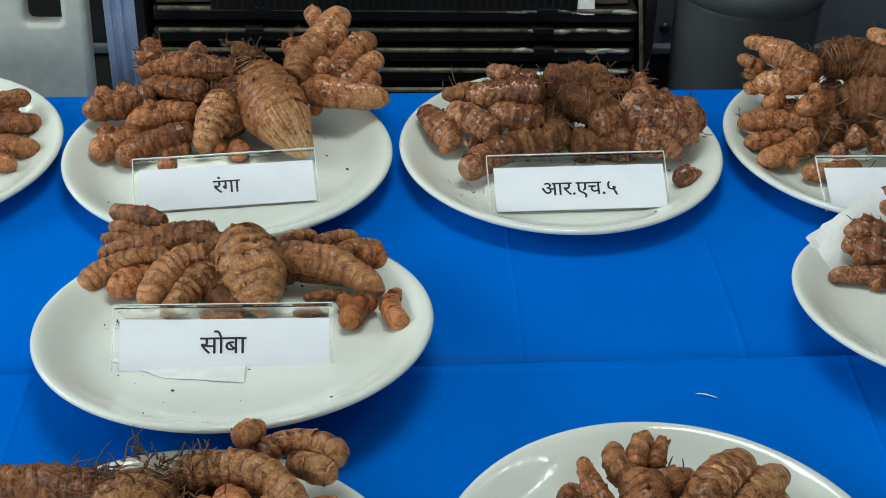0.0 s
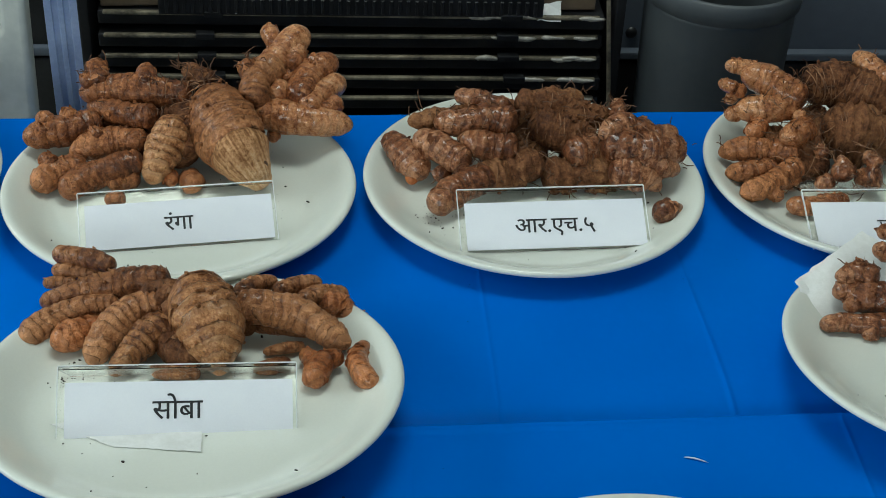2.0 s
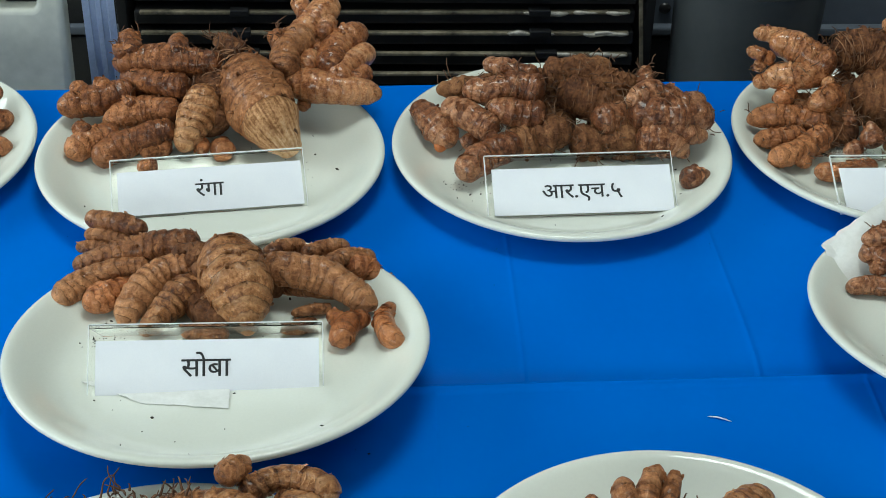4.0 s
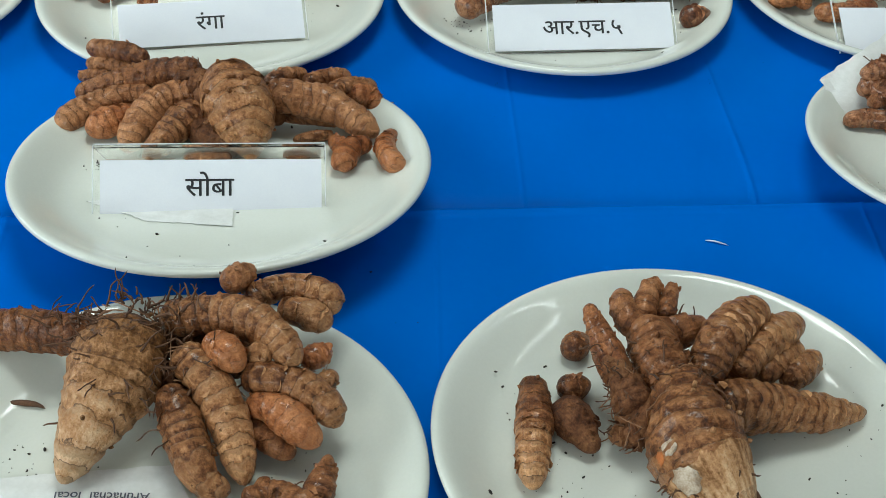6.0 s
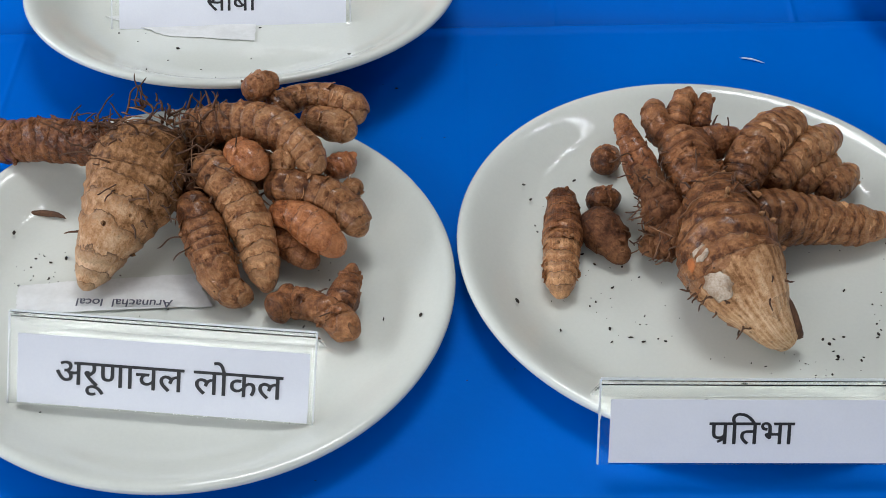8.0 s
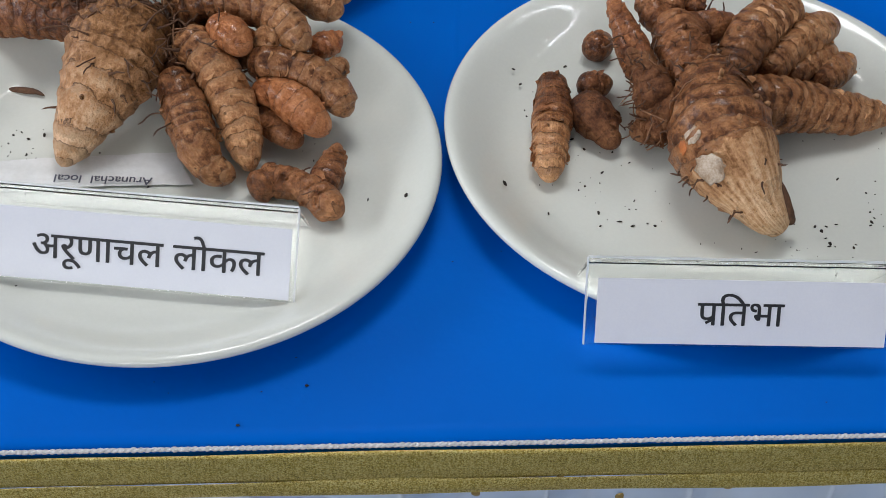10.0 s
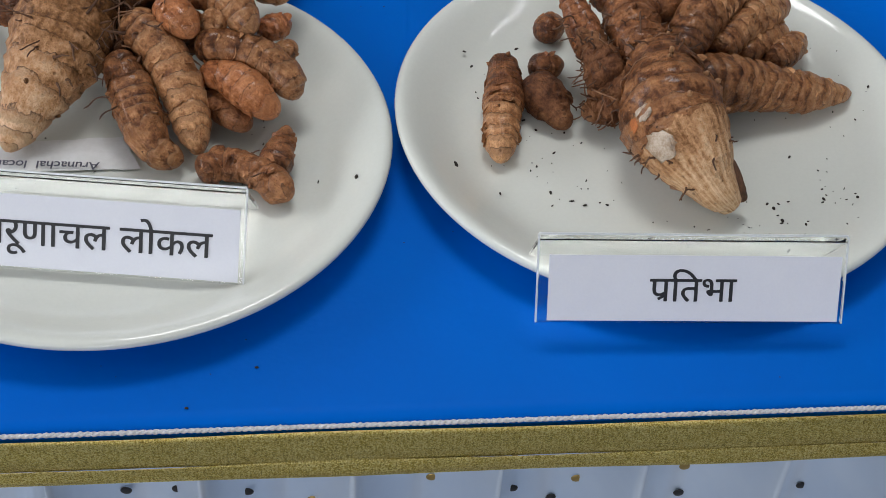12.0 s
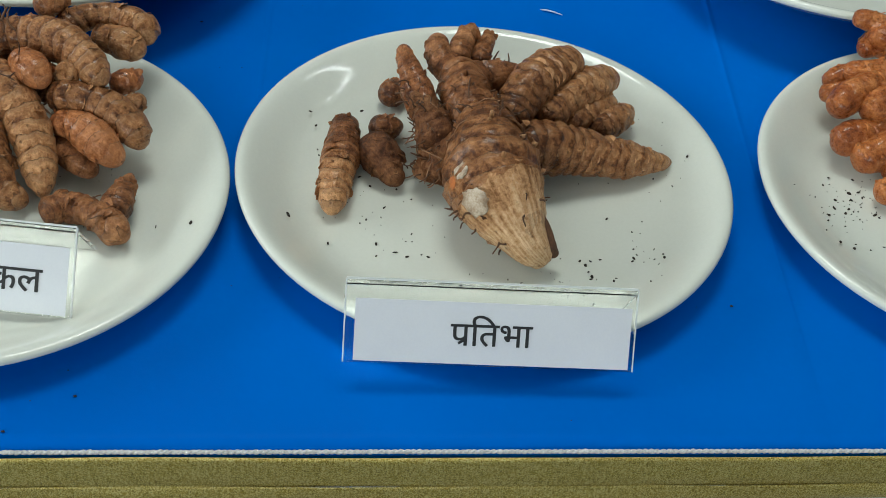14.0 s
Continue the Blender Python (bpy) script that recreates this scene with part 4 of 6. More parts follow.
finger(arunachal, [(-0.0130, 0.0668, 0.0253, 0.0112), (0.0005, 0.0548, 0.0180, 0.0098), (0.0197, 0.0567, 0.0160, 0.0089), (0.0264, 0.0573, 0.0153, 0.0064)], SKIN_ROOTY, lump=0.25)
rootlets(arunachal, (-0.0268, 0.0824, 0.05), 70, 0.017, 0.012, 11, 1.2, 0.0009)
rootlets(arunachal, (-0.0505, 0.0704, 0.034), 46, 0.028, 0.010, 12, 0.1, 0.0007)
rootlets(arunachal, (-0.0100, 0.0420, 0.040), 40, 0.022, 0.012, 20, 0.0, 0.0008)
rootlets(arunachal, (-0.01, 0.0283, 0.026), 20, 0.026, 0.007, 13, -0.2, 0.0005)
rootlets(arunachal, (-0.0068, 0.0935, 0.046), 7, 0.022, 0.004, 14, 0.8, 0.0008)
root_wrap(arunachal, (-0.0271, 0.0897, 0.042), 60, 0.022, 17)
root_wrap(arunachal, (-0.0059, 0.0581, 0.036), 50, 0.02, 18)
rootlets(arunachal, (-0.0034, 0.0675, 0.04), 40, 0.02, 0.01, 19, 0.1, 0.0006)

bm = bmesh.new()
tube_bm(bm, [(-0.1774, -0.1765, 0.0078, 0.0008), (-0.1684, -0.1770, 0.0086, 0.0016), (-0.1594, -0.1785, 0.0084, 0.0014), (-0.1544, -0.1815, 0.0078, 0.0007)], 0.002, 8, lump=0.3)
tagged(part("root_fragment", bm, ROOT), "short broken dark brown root lying on a plate", "root")

loose_a = thing("turmeric_piece", (0.0100, -0.2765, 0.0062), "small knobbly brown turmeric piece with a pointed branch", "turmeric piece", "loose turmeric pieces")
finger(loose_a, [(-0.0472, 0.0153, 0.008, 0.0068), (-0.0359, 0.0232, 0.008, 0.0075), (-0.021, 0.0168, 0.009, 0.0081), (-0.0067, 0.0049, 0.009, 0.0086), (-0.0003, -0.0004, 0.007, 0.0043)], SKIN_BROWN, lump=0.2, flakes=30, nubs=8, knobs=[(-0.0361, 0.0272, 0.009, 0.0059, -0.0427, 0.0313, 0.01, 0.0048)])
finger(loose_a, [(-0.0115, 0.0146, 0.009, 0.0075), (-0.0065, 0.031, 0.011, 0.0069), (-0.0038, 0.0481, 0.012, 0.0026)], SKIN_BROWN, lump=0.2, flakes=30, nubs=8)
rootlets(loose_a, (-0.0388, 0.0157, 0.004), 5, 0.016, 0.01, 15, 0, 0.0005)
rootlets(loose_a, (0.0013, 0.0101, 0.005), 4, 0.014, 0.004, 16, 0.2, 0.0005)

pratibha = thing("turmeric_rhizome", (0.2023, -0.2156, 0.0062), "large tan turmeric rhizome with fibrous cut stem and fingers", "turmeric", "rhizomes on the plates")
finger(pratibha, [(-0.0016, 0.0213, 0.0370, 0.0125), (-0.0019, -0.0033, 0.0370, 0.0207), (-0.0005, -0.0219, 0.0340, 0.0250), (0.0025, -0.0379, 0.0290, 0.0253), (0.0098, -0.0526, 0.0230, 0.0178), (0.0179, -0.0630, 0.0160, 0.0110), (0.0224, -0.0687, 0.0122, 0.0079)], SKIN_TAN, name='mother_rhizome', flakes=44, nubs=20, ring=0.008, rough=0.05, lump=0.10, segments=38)
finger(pratibha, [(-0.0002, -0.0251, 0.0325, 0.0240), (0.0042, -0.0411, 0.0290, 0.0243), (0.0107, -0.0542, 0.0240, 0.0187), (0.0183, -0.0649, 0.0170, 0.0119), (0.0246, -0.0676, 0.0110, 0.0078), (0.0287, -0.0694, 0.0072, 0.0056)], SKIN_HUSK, name='stem_stub', ring=0.05, rough=0.01, lump=0.05, ribs=0.06, nubs=0, flakes=0, tip=0.5, segments=32, label='pale fibrous dried stem stub')
finger(pratibha, [(0.0139, 0.0076, 0.0281, 0.0132), (0.0358, 0.0103, 0.0220, 0.0141), (0.0592, 0.0135, 0.0170, 0.0131), (0.0838, 0.0152, 0.0120, 0.0098), (0.1016, 0.0187, 0.0080, 0.0061), (0.1090, 0.0214, 0.0060, 0.0036), (0.1114, 0.0223, 0.0053, 0.0026)], SKIN_TAN, flakes=30)
finger(pratibha, [(0.0117, 0.0196, 0.0302, 0.0097), (0.0222, 0.0406, 0.0370, 0.0123), (0.0378, 0.0610, 0.0380, 0.0138), (0.0535, 0.0748, 0.0360, 0.0103), (0.0593, 0.0799, 0.0353, 0.0074)], SKIN_TAN)
finger(pratibha, [(0.0339, 0.0332, 0.0237, 0.0080), (0.0509, 0.0524, 0.0270, 0.0106), (0.0690, 0.0682, 0.0270, 0.0108), (0.0792, 0.0759, 0.0250, 0.0078), (0.0839, 0.0794, 0.0241, 0.0056)], SKIN_TAN)
finger(pratibha, [(0.0504, 0.0374, 0.0169, 0.0066), (0.0674, 0.0534, 0.0180, 0.0082), (0.0793, 0.0631, 0.0160, 0.0057), (0.0826, 0.0658, 0.0154, 0.0041)], SKIN_TAN)
finger(pratibha, [(0.0662, 0.0379, 0.0130, 0.0069), (0.0805, 0.0513, 0.0130, 0.0088), (0.0898, 0.0607, 0.0120, 0.0057), (0.0928, 0.0637, 0.0117, 0.0041)], SKIN_TAN)
finger(pratibha, [(-0.0034, 0.0346, 0.0370, 0.0049), (0.0044, 0.0336, 0.0370, 0.0049), (0.0080, 0.0331, 0.0370, 0.0035)], SKIN_BROWN, nubs=1)
finger(pratibha, [(-0.0062, 0.0113, 0.0336, 0.0148), (-0.0112, 0.0368, 0.0360, 0.0151), (-0.0142, 0.0581, 0.0370, 0.0124), (-0.0155, 0.0672, 0.0374, 0.0089)], SKIN_BROWN, flakes=30)
finger(pratibha, [(-0.0212, 0.0547, 0.0374, 0.0084), (-0.0262, 0.0714, 0.0420, 0.0077), (-0.0266, 0.0808, 0.0440, 0.0060), (-0.0269, 0.0852, 0.0449, 0.0043)], SKIN_BROWN)
finger(pratibha, [(-0.0167, 0.0620, 0.0395, 0.0075), (-0.0111, 0.0805, 0.0440, 0.0068), (-0.0056, 0.0887, 0.0460, 0.0056), (-0.0033, 0.0921, 0.0468, 0.0040)], SKIN_BROWN)
finger(pratibha, [(-0.0035, 0.0641, 0.0397, 0.0060), (0.0023, 0.0804, 0.0430, 0.0056), (0.0051, 0.0879, 0.0440, 0.0041), (0.0062, 0.0907, 0.0444, 0.0029)], SKIN_BROWN)
finger(pratibha, [(-0.0103, 0.0536, 0.0340, 0.0124), (0.0113, 0.0624, 0.0340, 0.0090), (0.0189, 0.0676, 0.0340, 0.0056), (0.0224, 0.0700, 0.0340, 0.0040)], SKIN_BROWN)
finger(pratibha, [(-0.0273, 0.0012, 0.0248, 0.0100), (-0.0322, 0.0165, 0.0320, 0.0091), (-0.0376, 0.0306, 0.0370, 0.0091), (-0.0399, 0.0367, 0.0392, 0.0066)], SKIN_ROOTY, flakes=40)
finger(pratibha, [(-0.0329, 0.0184, 0.0323, 0.0086), (-0.0380, 0.0343, 0.0370, 0.0087), (-0.0422, 0.0477, 0.0420, 0.0070), (-0.0454, 0.0592, 0.0450, 0.0054), (-0.0470, 0.0669, 0.0460, 0.0042), (-0.0477, 0.0699, 0.0464, 0.0030)], SKIN_REDBROWN, flakes=34)
finger(pratibha, [(-0.0112, -0.0024, 0.0271, 0.0142), (-0.0268, 0.0098, 0.0220, 0.0105), (-0.0308, 0.0137, 0.0200, 0.0087), (-0.0352, 0.0180, 0.0178, 0.0062)], SKIN_ROOTY, lump=0.3)
finger(pratibha, [(-0.0202, -0.0036, 0.0172, 0.0110), (-0.0359, 0.0005, 0.0110, 0.0077), (-0.0411, 0.0019, 0.0090, 0.0055)], SKIN_ROOTY, lump=0.3)
finger(pratibha, [(-0.0113, 0.0353, 0.0162, 0.0124), (0.0124, 0.0362, 0.0150, 0.0119), (0.0372, 0.0336, 0.0120, 0.0100), (0.0446, 0.0328, 0.0111, 0.0072)], SKIN_ROOTY, name='root_mass', lump=0.3, ring=0.005)
finger(pratibha, [(0.0230, -0.0514, 0.0303, 0.0018), (0.0276, -0.0600, 0.0240, 0.0025), (0.0306, -0.0654, 0.0160, 0.0032), (0.0330, -0.0654, 0.0100, 0.0023), (0.0336, -0.0654, 0.0084, 0.0017)], ROOT, name='frayed_tip', ring=0, rough=0, lump=0.3)
finger(pratibha, [(0.0248, -0.0658, 0.0145, 0.0021), (0.0299, -0.0666, 0.0080, 0.0021), (0.0309, -0.0667, 0.0068, 0.0015)], ROOT, name='frayed_tip', ring=0, rough=0, lump=0.3)
scar(pratibha, (-0.0193, -0.0408, 0.0465), 0.0052, CUT_FACE, "cut_face", "dried white cut face", (-0.76, -0.30, 0.58))
scar(pratibha, (-0.0232, -0.0423, 0.0382), 0.0042, CUT_ORANGE, "bruise", "orange bruised cut", (-0.92, -0.26, 0.30))
scar(pratibha, (-0.0115, -0.0594, 0.0400), 0.0078, CUT_FACE, "cut_face", "dried white cut face", (-0.59, -0.69, 0.42))
rootlets(pratibha, (-0.0319, 0.0042, 0.032), 90, 0.016, 0.011, 21, 0.2, 0.0006)
rootlets(pratibha, (-0.0220, -0.0400, 0.022), 60, 0.014, 0.010, 22, -0.1, 0.0007)
rootlets(pratibha, (-0.037, -0.0034, 0.014), 22, 0.014, 0.006, 23, 0.2, 0.0005)
rootlets(pratibha, (0.0219, 0.0682, 0.04), 2, 0.018, 0.001, 24, 1.2, 0.0006)
root_wrap(pratibha, (-0.0308, 0.0085, 0.028), 50, 0.02, 26)
root_wrap(pratibha, (-0.0178, -0.0003, 0.036), 30, 0.02, 27)

loose_b = thing("turmeric_piece", (0.1120, -0.2235, 0.0062), "brown ringed turmeric finger with a shrivelled side branch", "turmeric piece", "loose turmeric pieces")
finger(loose_b, [(0.0109, 0.0548, 0.0089, 0.0082), (0.0098, 0.0315, 0.0100, 0.0099), (0.0076, 0.0124, 0.0100, 0.0102), (0.0067, 0.0048, 0.0100, 0.0074)], SKIN_BROWN, flakes=24)
finger(loose_b, [(0.0082, 0.0189, 0.0100, 0.0103), (0.0059, -0.0010, 0.0100, 0.0101), (0.0047, -0.0148, 0.0090, 0.0088), (0.0042, -0.0216, 0.0070, 0.0060), (0.0039, -0.0259, 0.0057, 0.0043)], SKIN_TAN)
finger(loose_b, [(0.0229, 0.0333, 0.0089, 0.0083), (0.0330, 0.0171, 0.0100, 0.0111), (0.0395, 0.0047, 0.0070, 0.0062), (0.0416, 0.0006, 0.0060, 0.0045)], SKIN_ROOTY, lump=0.16)

loose_c = thing("turmeric_piece", (0.1280, -0.1870, 0.0062), "small stubby brown turmeric piece", "turmeric piece", "loose turmeric pieces")
finger(loose_c, [(0.0083, 0.0132, 0.0080, 0.0064), (0.0188, 0.0125, 0.0080, 0.0079), (0.0248, 0.0157, 0.0070, 0.0060), (0.0287, 0.0178, 0.0063, 0.0043)], SKIN_BROWN)

loose_d = thing("turmeric_piece", (0.1300, -0.1600, 0.0062), "small oval turmeric bud with a thin root", "turmeric piece", "loose turmeric pieces")
finger(loose_d, [(0.0150, 0.0127, 0.0080, 0.0061), (0.0212, 0.0197, 0.0080, 0.0079), (0.0263, 0.0279, 0.0070, 0.0052), (0.0284, 0.0311, 0.0066, 0.0037)], SKIN_BROWN)
rootlets(loose_d, (0.0115, 0.0157, 0.002), 1, 0.014, 0.001, 25, 0, 0.0007)

soba = thing("turmeric_rhizome", (-0.0686, 0.0500, 0.0148), "olive-brown ringed turmeric rhizome with many spread fingers", "turmeric", "rhizomes on the plates")
finger(soba, [(-0.0046, 0.0634, 0.0259, 0.0173), (0.0033, 0.0398, 0.0276, 0.0246), (0.0098, 0.0224, 0.0248, 0.0252), (0.0138, 0.0101, 0.0203, 0.0213), (0.0162, -0.0000, 0.0155, 0.0143), (0.0177, -0.0066, 0.0113, 0.0078), (0.0189, -0.0114, 0.0081, 0.0056)], SKIN_TAN, name='mother_rhizome', flakes=44, nubs=16, ring=0.0085, rough=0.06, lump=0.10, segments=38)
finger(soba, [(0.0245, 0.0484, 0.0222, 0.0119), (0.0458, 0.0443, 0.0219, 0.0126), (0.0670, 0.0408, 0.0197, 0.0126), (0.0835, 0.0316, 0.0161, 0.0111), (0.0964, 0.0233, 0.0113, 0.0094), (0.1010, 0.0203, 0.0098, 0.0066), (0.1050, 0.0177, 0.0085, 0.0047)], SKIN_OLIVE, flakes=30)
finger(soba, [(0.0257, 0.0597, 0.0215, 0.0077), (0.0396, 0.0719, 0.0215, 0.0068), (0.0507, 0.0786, 0.0199, 0.0049), (0.0538, 0.0805, 0.0195, 0.0035)], SKIN_OLIVE)
finger(soba, [(0.0518, 0.0642, 0.0196, 0.0068), (0.0676, 0.0753, 0.0186, 0.0068), (0.0821, 0.0798, 0.0174, 0.0054), (0.0860, 0.0809, 0.0171, 0.0039)], SKIN_OLIVE)
finger(soba, [(0.0684, 0.0574, 0.0168, 0.0072), (0.0846, 0.0673, 0.0159, 0.0073), (0.1008, 0.0713, 0.0138, 0.0054), (0.1047, 0.0722, 0.0133, 0.0039)], SKIN_OLIVE)
finger(soba, [(0.0834, 0.0590, 0.0147, 0.0087), (0.0973, 0.0627, 0.0097, 0.0092), (0.1031, 0.0577, 0.0064, 0.0073), (0.1069, 0.0545, 0.0042, 0.0052)], SKIN_ORANGE_TIP)
finger(soba, [(0.1021, 0.0557, 0.0048, 0.0058), (0.1135, 0.0585, 0.0035, 0.0049), (0.1170, 0.0593, 0.0031, 0.0035)], SKIN_ORANGE_TIP, nubs=1)
finger(soba, [(0.0342, 0.0478, 0.0052, 0.0053), (0.0620, 0.0417, 0.0054, 0.0048), (0.0751, 0.0383, 0.0041, 0.0033), (0.0775, 0.0376, 0.0038, 0.0024)], SKIN_OLIVE)
finger(soba, [(-0.0617, 0.0953, 0.0204, 0.0045), (-0.0758, 0.1036, 0.0213, 0.0076), (-0.0914, 0.1108, 0.0201, 0.0071), (-0.1053, 0.1173, 0.0171, 0.0061), (-0.1094, 0.1193, 0.0162, 0.0044)], SKIN_OLIVE)
finger(soba, [(-0.0723, 0.0971, 0.0131, 0.0040), (-0.0913, 0.1036, 0.0119, 0.0051), (-0.1061, 0.1070, 0.0102, 0.0051), (-0.1098, 0.1079, 0.0098, 0.0037)], SKIN_OLIVE)
finger(soba, [(-0.0898, 0.0967, 0.0058, 0.0046), (-0.1038, 0.0998, 0.0041, 0.0051), (-0.1127, 0.1014, 0.0027, 0.0043), (-0.1159, 0.1020, 0.0022, 0.0031)], SKIN_OLIVE)
finger(soba, [(-0.0203, 0.0770, 0.0216, 0.0113), (-0.0416, 0.0765, 0.0213, 0.0108), (-0.0610, 0.0777, 0.0187, 0.0106), (-0.0804, 0.0773, 0.0143, 0.0092), (-0.1000, 0.0763, 0.0080, 0.0075), (-0.1099, 0.0758, 0.0048, 0.0055), (-0.1138, 0.0756, 0.0035, 0.0040)], SKIN_OLIVE, flakes=30)
finger(soba, [(-0.0559, 0.0641, 0.0125, 0.0059), (-0.0719, 0.0632, 0.0111, 0.0074), (-0.0901, 0.0573, 0.0094, 0.0091), (-0.1075, 0.0455, 0.0064, 0.0103), (-0.1150, 0.0361, 0.0054, 0.0092), (-0.1193, 0.0307, 0.0048, 0.0066)], SKIN_OLIVE)
finger(soba, [(-0.0660, 0.0485, 0.0082, 0.0073), (-0.0830, 0.0371, 0.0070, 0.0106), (-0.0932, 0.0293, 0.0057, 0.0087), (-0.0983, 0.0254, 0.0050, 0.0062)], SKIN_ORANGE_TIP)
finger(soba, [(-0.0221, 0.0513, 0.0232, 0.0082), (-0.0415, 0.0503, 0.0183, 0.0108), (-0.0545, 0.0377, 0.0145, 0.0120), (-0.0633, 0.0223, 0.0101, 0.0109), (-0.0674, 0.0094, 0.0076, 0.0080), (-0.0693, 0.0038, 0.0064, 0.0058)], SKIN_OLIVE)
finger(soba, [(-0.0171, 0.0358, 0.0195, 0.0100), (-0.0302, 0.0269, 0.0153, 0.0118), (-0.0387, 0.0166, 0.0113, 0.0113), (-0.0462, 0.0042, 0.0096, 0.0089), (-0.0514, -0.0050, 0.0086, 0.0060), (-0.0536, -0.0090, 0.0082, 0.0044)], SKIN_TAN)
finger(soba, [(0.0053, -0.0070, 0.0070, 0.0046), (-0.0188, -0.0056, 0.0063, 0.0051), (-0.0257, -0.0044, 0.0061, 0.0042), (-0.0288, -0.0039, 0.0059, 0.0030)], SKIN_OLIVE)
finger(soba, [(-0.0406, 0.0618, 0.0200, 0.0097), (-0.0160, 0.0551, 0.0213, 0.0145), (-0.0080, 0.0419, 0.0190, 0.0167), (-0.0017, 0.0312, 0.0172, 0.0120)], SKIN_ROOTY, lump=0.25)
finger(soba, [(-0.0134, 0.0468, 0.0134, 0.0144), (-0.0115, 0.0189, 0.0096, 0.0130), (0.0032, 0.0068, 0.0098, 0.0117), (0.0099, 0.0013, 0.0099, 0.0084)], SKIN_ROOTY, name='root_mass', lump=0.25)
finger(soba, [(0.0195, 0.0590, 0.0199, 0.0144), (0.0290, 0.0444, 0.0115, 0.0120), (0.0335, 0.0446, 0.0055, 0.0086), (0.0374, 0.0447, 0.0003, 0.0062)], SKIN_ROOTY, lump=0.25)
rootlets(soba, (-0.0044, 0.0726, 0.0252), 12, 0.015, 0.009, 31, 1.0, 0.0007)
rootlets(soba, (0.027, 0.0308, 0.0029), 4, 0.018, 0.004, 32, 0.1, 0.0005)

loose_e = thing("turmeric_piece", (0.0280, 0.0600, 0.0156), "forked orange-brown turmeric piece", "turmeric piece", "loose turmeric pieces")
finger(loose_e, [(0.0026, -0.0043, 0.0096, 0.0056), (-0.0095, -0.0138, 0.0116, 0.0083), (-0.0156, -0.0299, 0.0124, 0.0082), (-0.0147, -0.0343, 0.0109, 0.0054), (-0.0139, -0.0381, 0.0096, 0.0039)], SKIN_ORANGE_TIP)
finger(loose_e, [(-0.0145, -0.0171, 0.0110, 0.0069), (-0.0218, 0.0004, 0.0076, 0.0056), (-0.0235, 0.0042, 0.0069, 0.0040)], SKIN_ORANGE_TIP, nubs=1)

loose_f = thing("turmeric_piece", (0.0620, 0.0600, 0.0163), "short bent orange-brown turmeric finger", "turmeric piece", "loose turmeric pieces")
finger(loose_f, [(-0.0150, 0.0114, 0.0053, 0.0052), (-0.0212, -0.0071, 0.0095, 0.0074), (-0.0184, -0.0276, 0.0120, 0.0079), (-0.0127, -0.0360, 0.0121, 0.0063), (-0.0100, -0.0399, 0.0122, 0.0045)], SKIN_ORANGE_TIP)

loose_g = thing("turmeric_piece", (0.0000, 0.0620, 0.0148), "slender brown turmeric finger behind a sign", "turmeric piece", "loose turmeric pieces")
finger(loose_g, [(0.0052, 0.0131, 0.0035, 0.0033), (-0.0085, 0.0093, 0.0048, 0.0042), (-0.0214, 0.0083, 0.0026, 0.0028), (-0.0235, 0.0082, 0.0023, 0.0020)], SKIN_OLIVE)

loose_h = thing("turmeric_piece", (-0.0050, 0.0450, 0.0167), "slender dark turmeric finger seen through a sign", "turmeric piece", "loose turmeric pieces")
finger(loose_h, [(0.0010, 0.0082, 0.0050, 0.0046), (-0.0120, 0.0019, 0.0066, 0.0055), (-0.0216, 0.0016, 0.0055, 0.0042), (-0.0247, 0.0015, 0.0051, 0.0030)], SKIN_OLIVE)

ranga = thing("turmeric_rhizome", (-0.0956, 0.2840, 0.0062), "reddish-brown turmeric rhizome with a pale cut stem and fingers", "turmeric", "rhizomes on the plates")
finger(ranga, [(0.0144, 0.0832, 0.0515, 0.0146), (0.0263, 0.0632, 0.0430, 0.0249), (0.0348, 0.0449, 0.0350, 0.0278), (0.0454, 0.0233, 0.0290, 0.0248), (0.0552, 0.0114, 0.0200, 0.0174), (0.0595, 0.0095, 0.0140, 0.0118), (0.0645, 0.0072, 0.0070, 0.0085)], SKIN_BROWN, name='mother_rhizome', flakes=60, nubs=30, ring=0.010, rough=0.05, lump=0.07, segments=34)
finger(ranga, [(0.0409, 0.0296, 0.0361, 0.0254), (0.0489, 0.0135, 0.0310, 0.0246), (0.0566, 0.0060, 0.0220, 0.0179), (0.0614, 0.0047, 0.0150, 0.0129), (0.0668, 0.0032, 0.0071, 0.0093)], SKIN_HUSK, name='stem_stub', ring=0.05, rough=0.01, lump=0.05, ribs=0.05, nubs=0, flakes=0, tip=0.5, segments=30, label='pale split stem stub')
finger(ranga, [(0.0670, -0.0010, 0.0344, 0.0014), (0.0689, 0.0023, 0.0240, 0.0022), (0.0664, 0.0047, 0.0160, 0.0017), (0.0660, 0.0050, 0.0148, 0.0012)], ROOT, name='split_husk', ring=0, rough=0, lump=0.3, label='dark torn husk edge')
finger(ranga, [(-0.0093, 0.0906, 0.0262, 0.0164), (-0.0595, 0.0843, 0.0240, 0.0143), (-0.0897, 0.0716, 0.0180, 0.0113), (-0.0974, 0.0683, 0.0165, 0.0081)], SKIN_ROOTY, lump=0.25)
finger(ranga, [(-0.0026, 0.0826, 0.0406, 0.0147), (-0.0358, 0.0838, 0.0360, 0.0118), (-0.0705, 0.0893, 0.0360, 0.0101), (-0.0780, 0.0905, 0.0360, 0.0073)], SKIN_ROOTY, lump=0.25)
